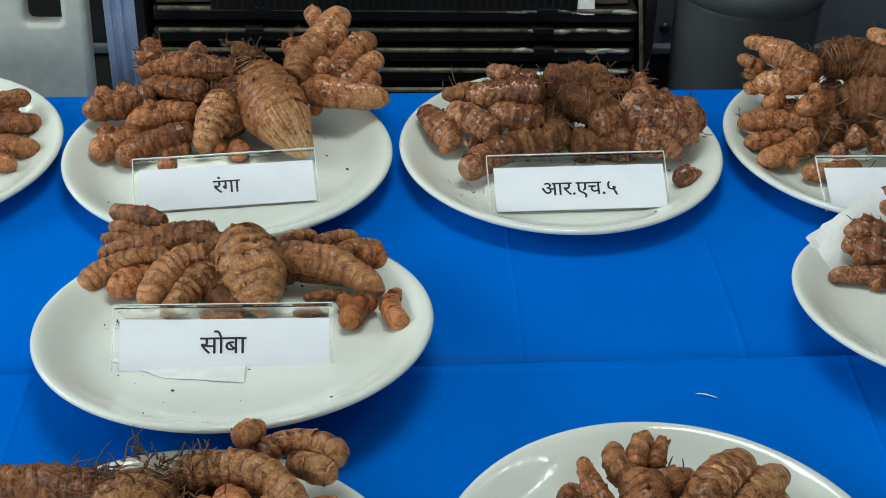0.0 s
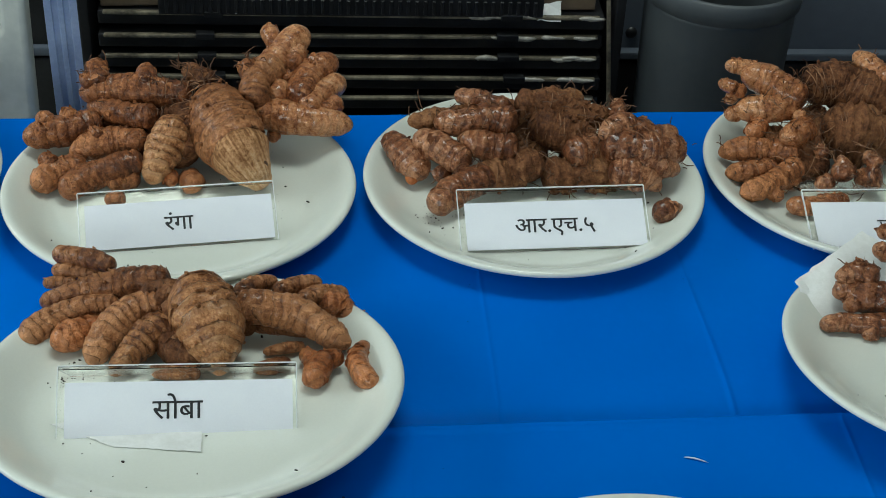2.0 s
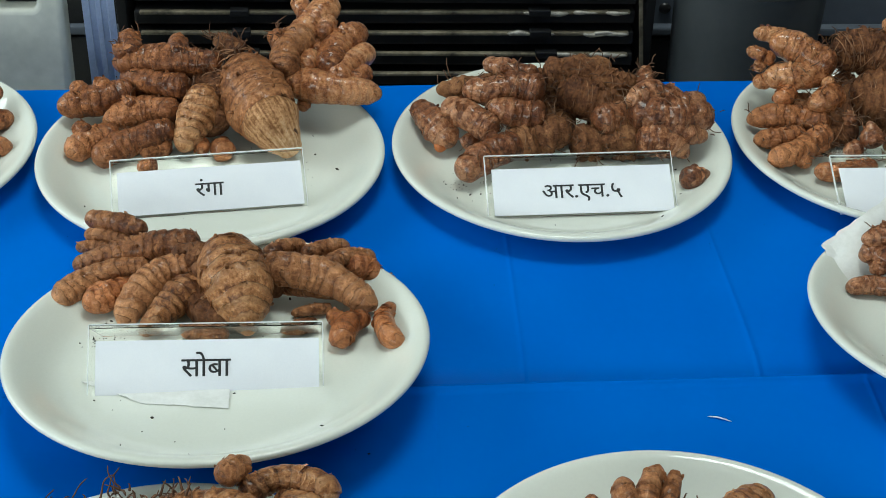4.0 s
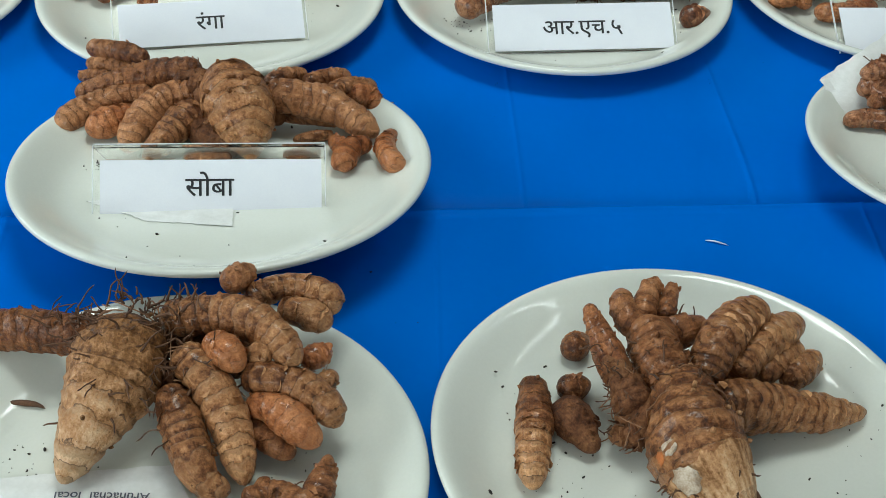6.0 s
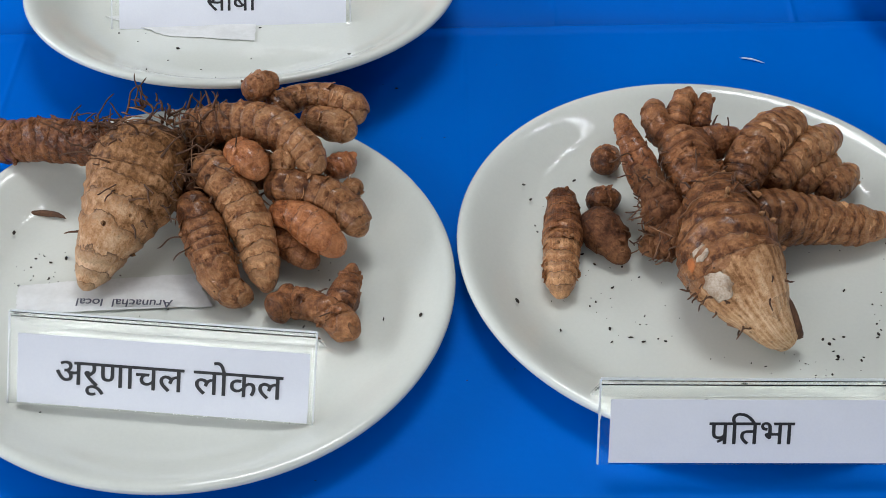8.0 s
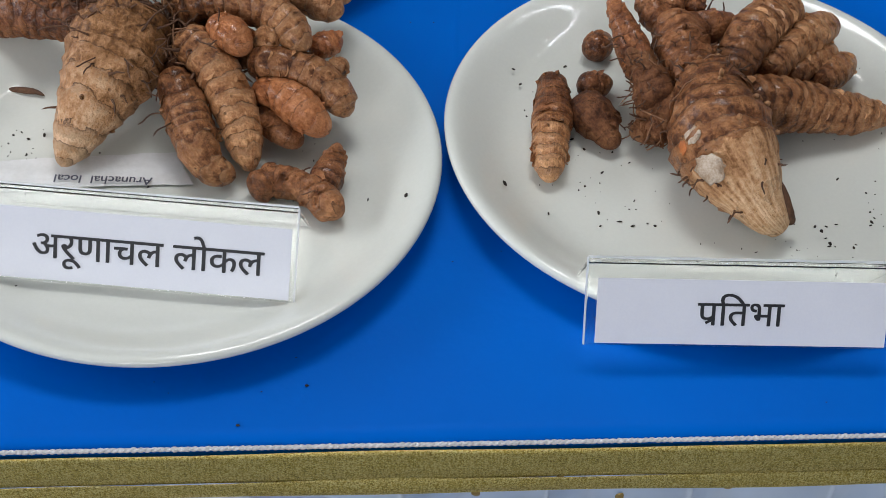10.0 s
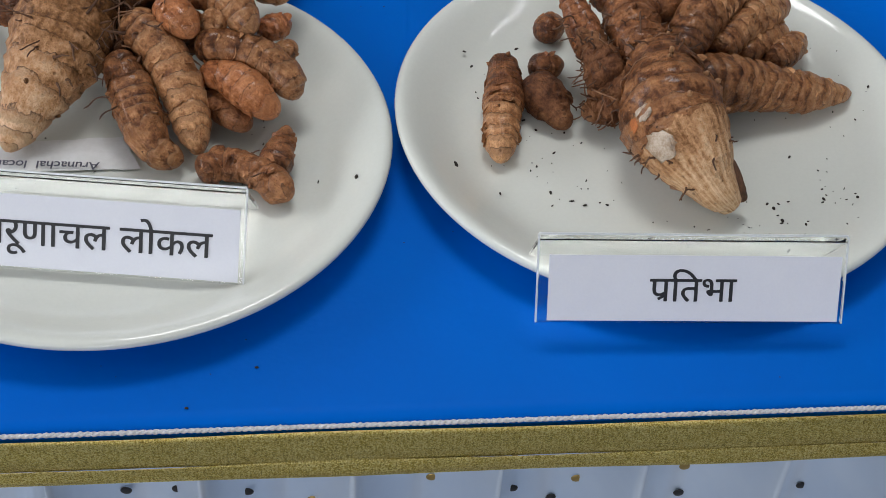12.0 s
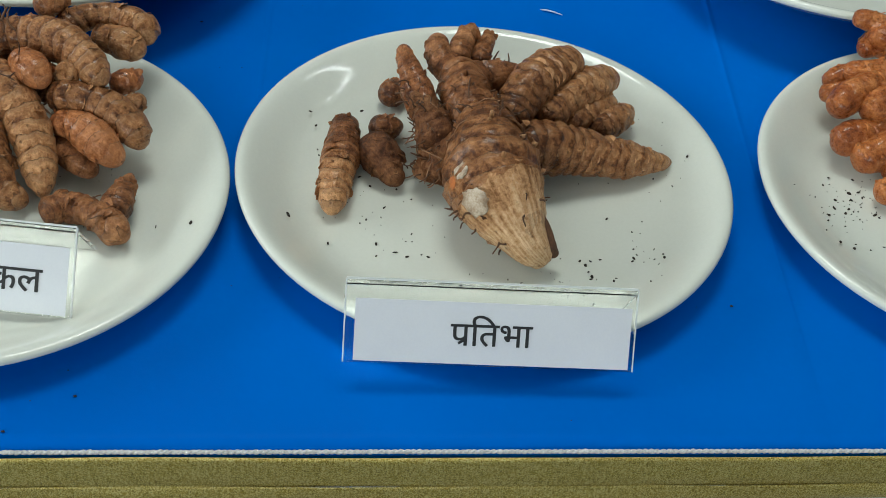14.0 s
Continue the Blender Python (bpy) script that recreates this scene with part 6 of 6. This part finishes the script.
finger(heap_r3, [(-0.0771, 0.0018, 0.0162, 0.0088), (-0.1013, -0.0026, 0.0140, 0.0095), (-0.1163, -0.0011, 0.0120, 0.0072), (-0.1216, -0.0006, 0.0113, 0.0052)], SKIN_REDBROWN)
finger(heap_r3, [(-0.0583, -0.0018, 0.0205, 0.0096), (-0.0868, -0.0200, 0.0140, 0.0098), (-0.1033, -0.0301, 0.0130, 0.0097), (-0.1111, -0.0322, 0.0120, 0.0075), (-0.1165, -0.0337, 0.0113, 0.0054)], SKIN_REDBROWN, flakes=30)
finger(heap_r3, [(-0.0638, -0.0078, 0.0150, 0.0081), (-0.0700, -0.0164, 0.0100, 0.0073), (-0.0728, -0.0204, 0.0077, 0.0052)], SKIN_REDBROWN, nubs=1)
finger(heap_r3, [(-0.0916, -0.0264, 0.0105, 0.0068), (-0.0828, -0.0318, 0.0080, 0.0057), (-0.0793, -0.0339, 0.0070, 0.0041)], SKIN_REDBROWN, nubs=1)
finger(heap_r3, [(-0.0264, -0.0373, 0.0079, 0.0072), (-0.0597, -0.0478, 0.0090, 0.0086), (-0.0752, -0.0467, 0.0090, 0.0079), (-0.0811, -0.0463, 0.0090, 0.0057)], SKIN_SMOOTH)
finger(heap_r3, [(-0.0241, -0.0214, 0.0153, 0.0115), (-0.0268, -0.0151, 0.0240, 0.0096), (-0.0285, -0.0104, 0.0320, 0.0042), (-0.0291, -0.0089, 0.0347, 0.0030)], SKIN_GINGER)
finger(heap_r3, [(-0.0329, -0.0180, 0.0144, 0.0077), (-0.0456, -0.0196, 0.0120, 0.0065), (-0.0504, -0.0202, 0.0111, 0.0047)], SKIN_GINGER, nubs=1)
finger(heap_r3, [(0.0063, -0.0201, 0.0214, 0.0116), (-0.0093, -0.0148, 0.0140, 0.0081), (-0.0146, -0.0129, 0.0115, 0.0059)], SKIN_GINGER)
finger(heap_r3, [(0.0047, -0.0165, 0.0249, 0.0085), (-0.0040, -0.0050, 0.0320, 0.0054), (-0.0062, -0.0021, 0.0338, 0.0039)], SKIN_GINGER, nubs=1)
finger(heap_r3, [(-0.0362, 0.0011, 0.0255, 0.0070), (-0.0403, 0.0098, 0.0280, 0.0054), (-0.0420, 0.0133, 0.0290, 0.0039)], SKIN_GINGER, nubs=1)
rootlets(heap_r3, (-0.0221, 0.0208, 0.038), 120, 0.022, 0.026, 61, 0.2, 0.0005)
rootlets(heap_r3, (-0.067, 0.0151, 0.024), 30, 0.016, 0.02, 62, 0.3, 0.0004)
rootlets(heap_r3, (-0.0201, 0.0637, 0.064), 40, 0.012, 0.016, 63, 0.5, 0.0004)
root_wrap(heap_r3, (-0.0182, 0.0648, 0.055), 130, 0.035, 64)
root_wrap(heap_r3, (-0.0041, 0.0252, 0.03), 130, 0.04, 65)
root_wrap(heap_r3, (-0.0745, 0.0272, 0.026), 50, 0.04, 66)

heap_r4 = thing("turmeric_rhizome", (0.4755, 0.0843, 0.0062), "knobbly rusty-brown rhizome lying on a torn paper slip", "turmeric", "rhizomes on the plates")
finger(heap_r4, [(-0.0484, 0.0030, 0.0161, 0.0083), (-0.0692, 0.0062, 0.0150, 0.0073), (-0.0832, 0.0102, 0.0140, 0.0066), (-0.0963, 0.0096, 0.0130, 0.0059), (-0.1007, 0.0094, 0.0127, 0.0043)], SKIN_GINGER)
finger(heap_r4, [(-0.0438, 0.0221, 0.0274, 0.0107), (-0.0632, 0.0271, 0.0250, 0.0110), (-0.0748, 0.0348, 0.0250, 0.0077), (-0.0810, 0.0348, 0.0230, 0.0067), (-0.0857, 0.0349, 0.0215, 0.0048)], SKIN_GINGER, flakes=30)
finger(heap_r4, [(-0.0538, 0.0324, 0.0333, 0.0100), (-0.0669, 0.0392, 0.0370, 0.0100), (-0.0763, 0.0393, 0.0350, 0.0075), (-0.0814, 0.0394, 0.0340, 0.0047), (-0.0848, 0.0394, 0.0333, 0.0034)], SKIN_GINGER)
finger(heap_r4, [(-0.0669, 0.0384, 0.0405, 0.0057), (-0.0678, 0.0413, 0.0460, 0.0033), (-0.0682, 0.0424, 0.0482, 0.0024)], SKIN_GINGER, nubs=1)
finger(heap_r4, [(-0.0691, 0.0207, 0.0247, 0.0060), (-0.0780, 0.0198, 0.0210, 0.0053), (-0.0817, 0.0195, 0.0195, 0.0038)], SKIN_GINGER, nubs=1)
finger(heap_r4, [(-0.0598, -0.0019, 0.0149, 0.0072), (-0.0685, -0.0005, 0.0110, 0.0046), (-0.0717, 0.0000, 0.0096, 0.0033)], SKIN_GINGER, nubs=1)
finger(heap_r4, [(-0.0401, 0.0492, 0.0432, 0.0068), (-0.0504, 0.0542, 0.0480, 0.0057), (-0.0540, 0.0560, 0.0497, 0.0041)], SKIN_GINGER)
finger(heap_r4, [(-0.0356, 0.0702, 0.0546, 0.0068), (-0.0439, 0.0684, 0.0520, 0.0051), (-0.0474, 0.0676, 0.0509, 0.0037)], SKIN_GINGER, nubs=1)
rootlets(heap_r4, (-0.0612, 0.0542, 0.032), 5, 0.012, 0.004, 71, 0.8, 0.0005)

heap_l0 = thing("turmeric_rhizome", (-0.3799, 0.2928, 0.0062), "smooth brown turmeric fingers laid in a row", "turmeric", "rhizomes on the plates")
finger(heap_l0, [(0.0498, 0.0519, 0.026, 0.0079), (0.0776, 0.0591, 0.025, 0.009), (0.0931, 0.0675, 0.024, 0.0085), (0.1026, 0.0715, 0.023, 0.0064)], SKIN_REDBROWN)
finger(heap_l0, [(0.0487, 0.051, 0.018, 0.0079), (0.077, 0.0561, 0.017, 0.0085), (0.0929, 0.0601, 0.016, 0.0069)], SKIN_REDBROWN)
finger(heap_l0, [(0.0512, 0.0362, 0.012, 0.0095), (0.0799, 0.0393, 0.012, 0.01), (0.0987, 0.0434, 0.012, 0.01), (0.1142, 0.0494, 0.011, 0.0074)], SKIN_REDBROWN)
finger(heap_l0, [(0.0561, 0.0122, 0.008, 0.0093), (0.0855, 0.0103, 0.0083, 0.0104), (0.108, 0.0063, 0.0082, 0.0103), (0.121, 0.0061, 0.007, 0.0067)], SKIN_REDBROWN)
finger(heap_l0, [(0.0622, -0.0153, 0.006, 0.0071), (0.0911, -0.0172, 0.0069, 0.0086), (0.1061, -0.021, 0.006, 0.0056)], SKIN_REDBROWN)

heap_r5 = thing("turmeric_rhizome", (0.5011, -0.2196, 0.0062), "heap of shiny orange-brown turmeric fingers", "turmeric", "rhizomes on the plates")
finger(heap_r5, [(-0.0679, 0.1162, 0.052, 0.0048), (-0.0587, 0.1145, 0.052, 0.0063), (-0.0389, 0.1102, 0.048, 0.0074)], SKIN_ORANGE)
finger(heap_r5, [(-0.0649, 0.1011, 0.04, 0.0059), (-0.0547, 0.103, 0.04, 0.0066), (-0.0332, 0.1068, 0.038, 0.0074)], SKIN_ORANGE)
finger(heap_r5, [(-0.0559, 0.0956, 0.046, 0.0088), (-0.0493, 0.1052, 0.048, 0.0088), (-0.0337, 0.1135, 0.046, 0.0082)], SKIN_ORANGE, knobs=[(-0.058, 0.1038, 0.046, 0.0049, -0.0607, 0.1072, 0.046, 0.0042)])
finger(heap_r5, [(-0.0748, 0.0875, 0.034, 0.0055), (-0.0662, 0.0818, 0.036, 0.0073), (-0.0372, 0.0883, 0.034, 0.0088)], SKIN_ORANGE)
finger(heap_r5, [(-0.087, 0.0825, 0.026, 0.0044), (-0.0766, 0.088, 0.028, 0.0066), (-0.0605, 0.0905, 0.03, 0.0066)], SKIN_ORANGE)
finger(heap_r5, [(-0.089, 0.0766, 0.02, 0.0044), (-0.0805, 0.0802, 0.022, 0.0066), (-0.068, 0.0824, 0.024, 0.0066)], SKIN_ORANGE)
finger(heap_r5, [(-0.09, 0.0493, 0.028, 0.0071), (-0.0796, 0.0596, 0.032, 0.0093), (-0.0614, 0.0711, 0.034, 0.0094), (-0.0383, 0.0822, 0.032, 0.0088)], SKIN_ORANGE)
finger(heap_r5, [(-0.0683, 0.0452, 0.028, 0.0089), (-0.0608, 0.0569, 0.032, 0.0097), (-0.0402, 0.0733, 0.03, 0.0091)], SKIN_ORANGE)
finger(heap_r5, [(-0.09, 0.0368, 0.014, 0.0078), (-0.0766, 0.0414, 0.017, 0.0096), (-0.051, 0.0494, 0.02, 0.0093)], SKIN_ORANGE)
finger(heap_r5, [(-0.0789, 0.0241, 0.012, 0.0085), (-0.0646, 0.0308, 0.014, 0.011), (-0.0423, 0.0387, 0.016, 0.01)], SKIN_ORANGE)
finger(heap_r5, [(-0.0629, 0.0192, 0.009, 0.0046), (-0.0522, 0.0217, 0.01, 0.0064)], SKIN_ORANGE)
finger(heap_r5, [(-0.0717, -0.0011, 0.009, 0.0069), (-0.059, 0.0034, 0.01, 0.009)], SKIN_ORANGE)
rootlets(heap_r5, (-0.0613, 0.0985, 0.034), 4, 0.02, 0.006, 81, 0.2, 0.0005)
close_scales()


# ---- soil crumbs on the plates ----
crumbs("soil_crumbs", (0.2023, -0.2156, 0), ((0.045, -0.075, 0.012, 26), (0.085, -0.055, 0.012, 18), (-0.055, -0.03, 0.02, 30), (0.09, 0.03, 0.02, 26), (-0.085, 0.045, 0.012, 10), (0.0, -0.05, 0.05, 40)), 1, "dark soil crumbs scattered on a plate")
crumbs("soil_crumbs", (-0.08, -0.2385, 0), ((-0.075, 0.01, 0.015, 50), (0.06, 0.0, 0.04, 30), (0.07, 0.02, 0.006, 6), (0.0, -0.04, 0.05, 20)), 2, "dark soil crumbs scattered on a plate")
crumbs("soil_crumbs", (0.1908, 0.2932, 0), ((-0.085, -0.045, 0.012, 34), (0.03, -0.09, 0.03, 16), (0.09, -0.05, 0.02, 10)), 3, "dark soil crumbs scattered on a plate")
crumbs("soil_crumbs", (-0.0956, 0.2840, 0), ((0.07, 0.0, 0.02, 20), (-0.06, -0.07, 0.03, 14)), 4, "dark soil crumbs scattered on a plate")
crumbs("soil_crumbs", (0.5011, -0.2196, 0), ((-0.085, 0.0, 0.014, 70), (-0.05, -0.02, 0.02, 40)), 5, "dark soil crumbs scattered on a plate")
ob = crumbs("soil_crumbs", (0, 0, 0), ((-0.06, -0.03, 0.03, 14), (-0.02, -0.05, 0.03, 10)), 6, "dark soil crumbs scattered on a tilted plate")
ob.matrix_world = pose(0.4782, 0.0445, 0.0119, -7.0, 0, 0)
ob = crumbs("soil_crumbs", (0, 0, 0), ((-0.085, 0.02, 0.008, 26), (-0.07, 0.04, 0.01, 20), (0.03, 0.03, 0.02, 8), (0.0, -0.06, 0.05, 36)), 7, "dark soil crumbs scattered on a tilted plate")
ob.matrix_world = pose(-0.0686, 0.0238, 0.0117, *SO_TILT, 0)


# ---- behind the tables ----
cabinet = thing("grey_cabinet", (0, 1.0, FLOOR_Z), "blue-grey painted metal cabinet standing behind the tables", "cabinet")
part("body", box_bm((2.6, 0.3, 1.15), (0.4, 0.15, 0.575), 0.004), GREY_WALL, cabinet, smooth=False)
part("ledge", box_bm((2.6, 0.016, 0.012), (0.4, -0.009, 0.535), 0.003), GREY_WALL, cabinet, smooth=False)
part("plinth", box_bm((2.6, 0.012, 0.34), (0.4, -0.008, 0.355), 0.003), BLACK_METAL, cabinet, "black lower panel", False)
part("dark_panel", box_bm((0.75, 0.006, 0.6), (-0.60, -0.004, 0.83), 0.002), BLACK_METAL, cabinet, "black side panel", False)
bolt = part("bolt", lathe_bm(((0, 0.004), (0.006, 0.004), (0.008, 0.0)), 20), BLACK_METAL, cabinet)
bolt.matrix_local = pose(0.424, -0.001, 0.562, 90, 0, 0)

# dark grey bin
bin_ = thing("waste_bin", (0.495, 0.862, FLOOR_Z), "tall round dark grey plastic waste bin", "bin")
part("body", lathe_bm(((0, 0.0), (0.072, 0.0), (0.0745, 0.004), (0.079, 0.03), (0.0905, 0.675), (0.0915, 0.685), (0.0885, 0.685), (0.0875, 0.67), (0.0765, 0.03), (0.074, 0.018), (0, 0.018)), 72), DARK_PLASTIC, bin_)
part("rim", lathe_bm(((0.0905, 0.68), (0.0945, 0.682), (0.0958, 0.694), (0.0948, 0.706), (0.092, 0.71), (0.0885, 0.706), (0.0875, 0.682), (0.0905, 0.68)), 72), DARK_PLASTIC, bin_)


# stack of black trays with worn front edges
def tray(z, y, turn, seed):
    rng = random.Random(seed)
    ob = thing("metal_tray", (0.055, y, z), "long black metal tray with a worn brassy front edge", "tray", "stack of black trays", turn)
    part("pan", box_bm((0.60, 0.20, 0.017), (0, 0.10, -0.009), 0.003), BLACK_METAL, ob, smooth=False)
    part("front_edge", box_bm((0.585, 0.007, 0.0042), (0.0, -0.004, 0.0005), 0.0015), WORN_EDGE, ob, "worn brassy metal edge", False)
    for x, wide in ((-0.165, 0.022), (0.19, 0.026)):
        clip = part("clip", box_bm((wide, 0.012, 0.008), (x + rng.uniform(-0.01, 0.01), -0.008, 0.003), 0.0015), BLACK_METAL, ob, smooth=False)
    bm = bmesh.new()
    for _ in range(5):
        x0 = rng.uniform(0.13, 0.27)
        tube_bm(bm, [(x0, -0.009, 0.002, 0.0022), (x0 + rng.uniform(0.008, 0.018), -0.009, rng.uniform(0, 0.004), 0.0026), (x0 + 0.03, -0.009, 0.001, 0.0012)], 0.003, 6, lump=0.4, seed=rng.random())
    tagged(part("chipped_paint", bm, BARE_METAL, ob, "flaking bare metal chips"), kind="stuff")
    return ob


for k in range(7):
    tray(-0.104 - 0.0255 * k, 0.852 - 0.004 * k, (-0.5, 0.4, 0.1, -0.3, 0.5, 0.0, 0.2)[k], 30 + k)
rack = thing("tray_rack", (0.055, 0.95, FLOOR_Z), "dark steel rack holding black trays", "rack")
for x in (-0.315, 0.318):
    part("side_frame", box_bm((0.012, 0.20, 0.70), (x, 0, 0.35), 0.002), BLACK_METAL, rack, smooth=False)
for z in (0.02, 0.455):
    part("shelf", box_bm((0.618, 0.20, 0.012), (0, 0, z), 0.002), BLACK_METAL, rack, smooth=False)
brace = part("brace", box_bm((0.005, 0.004, 0.30), (0, 0, 0), 0.001), WORN_EDGE, rack, "chipped grey metal strip", False)
brace.matrix_local = pose(0.312, -0.112, 0.56, 0, -6, 0)
bar = thing("ribbed_bar", (0.053, 0.846, -0.1015), "ribbed black plastic bar lying along the trays", "bar")
part("rail", box_bm((0.45, 0.012, 0.026), (0, 0, 0.013), 0.002), BLACK_METAL, bar, smooth=False)
rib_mesh = bpy.data.meshes.new("rib")
b2 = box_bm((0.0045, 0.004, 0.018), (0, 0, 0), 0.0008, 1)
b2.to_mesh(rib_mesh)
b2.free()
rib_mesh.materials.append(BLACK_METAL)
for k in range(44):
    rib = new("rib", rib_mesh)
    rib.parent = bar
    rib.matrix_local = pose(-0.215 + 0.01 * k, -0.0068, 0.012)
for x, wide in ((-0.205, 0.075), (0.308, 0.07)):
    block = part("wooden_block", box_bm((wide, 0.06, 0.024), (0, 0, 0.012), 0.002), CARDBOARD, smooth=False)
    block.matrix_world = pose(x, 0.892, -0.1015, 0, 0, 3)
    tagged(block, "short brown wooden block on the black trays", "block", "blocks on the trays")
carton = part("carton", box_bm((0.62, 0.16, 0.05), (0, 0, 0.025), 0.003), CARDBOARD)
carton.matrix_world = pose(0.05, 0.98, -0.093)
tagged(carton, "flat brown cardboard carton on the black trays", "carton")
slip("paper_sheet", ((0.262, 0.868, -0.088), (0.302, 0.866, -0.088), (0.300, 0.842, -0.108), (0.272, 0.842, -0.106)), 12, "crumpled white paper sheet hanging over a tray", wave=0.005)
lid = part("white_board", box_bm((0.46, 0.14, 0.012), (0, 0, 0.006), 0.002), PAPER, smooth=False)
lid.matrix_world = pose(0.06, 0.93, -0.0905 + 0.05)
tagged(lid, "white board lying flat on a carton", "board")

# grooved aluminium post
bm = bmesh.new()
half, deep = 0.0155, 0.003
outline = []
for side in range(4):
    row = [(-half, -half), (-0.009, -half), (-0.008, -half + deep), (-0.003, -half + deep), (-0.002, -half), (0.002, -half), (0.003, -half + deep), (0.008, -half + deep), (0.009, -half)]
    c, s = math.cos(side * math.pi / 2), math.sin(side * math.pi / 2)
    outline += [(x * c - y * s, x * s + y * c) for x, y in row]
low = [bm.verts.new((x, y, FLOOR_Z)) for x, y in outline]
high = [bm.verts.new((x, y, 1.3)) for x, y in outline]
for k in range(len(low)):
    bm.faces.new((low[k], low[(k + 1) % len(low)], high[(k + 1) % len(low)], high[k]))
bm.faces.new(high)
post = part("aluminium_post", bm, SILVER, smooth=False)
post.matrix_world = pose(-0.2365, 0.60, 0, 0, 0, 12)
tagged(post, "grooved silver aluminium post standing behind the tables", "post")

# pale plastic chair back with a rectangular opening
curve = bpy.data.curves.new("chair_back", "CURVE")
curve.dimensions, curve.fill_mode, curve.extrude, curve.bevel_depth, curve.bevel_resolution = "2D", "BOTH", 0.010, 0.006, 3
for x0, x1, z0, z1, r in ((-0.135, 0.135, -0.30, 0.30, 0.03), (0.070, 0.121, 0.062, 0.147, 0.012)):
    sp = curve.splines.new("POLY")
    pts = []
    for cx, cz, a0 in ((x1 - r, z1 - r, 0), (x0 + r, z1 - r, 90), (x0 + r, z0 + r, 180), (x1 - r, z0 + r, 270)):
        pts += [(cx + r * math.cos(radians(a0 + a)), cz + r * math.sin(radians(a0 + a))) for a in range(0, 91, 15)]
    sp.points.add(len(pts) - 1)
    for q, (x, z) in zip(sp.points, pts):
        q.co = (x, z, 0, 1)
    sp.use_cyclic_u = True
tmp = new("chair_back_curve", curve)
bpy.context.view_layer.update()
me = bpy.data.meshes.new_from_object(tmp)
bpy.data.objects.remove(tmp)
me.materials.clear()
me.materials.append(CEMENT)
chair = thing("plastic_chair", (-0.416, 0.62, -0.085), "grimy pale plastic chair with a rectangular back opening", "chair")
backrest = new("backrest", me)
backrest.parent = chair
backrest.matrix_local = pose(0, 0, 0, 82, 0, 0)
part("seat", box_bm((0.26, 0.24, 0.022), (0, 0.13, -0.305), 0.008, 3), CEMENT, chair)
for x in (-0.11, 0.11):
    for y in (0.03, 0.23):
        part("leg", box_bm((0.022, 0.022, 0.36), (x, y, -0.495), 0.004), CEMENT, chair)

# fluorescent tube under the ceiling
m, nt, p_ = material("lit_tube")
p_.inputs["Emission Color"].default_value, p_.inputs["Emission Strength"].default_value = (0.95, 0.98, 1.0, 1), 24
tube = thing("tube_light", (1.55, 0.35, 2.06), "lit white fluorescent tube under the ceiling", "lamp")
tb = part("tube", lathe_bm(((0, -0.6), (0.012, -0.6), (0.012, 0.6), (0, 0.6)), 20), m, tube)
tb.matrix_local = pose(0, 0, 0, 90, 0, 0)
part("housing", box_bm((0.05, 1.24, 0.03), (0, 0, 0.03), 0.004), PAPER, tube, smooth=False)
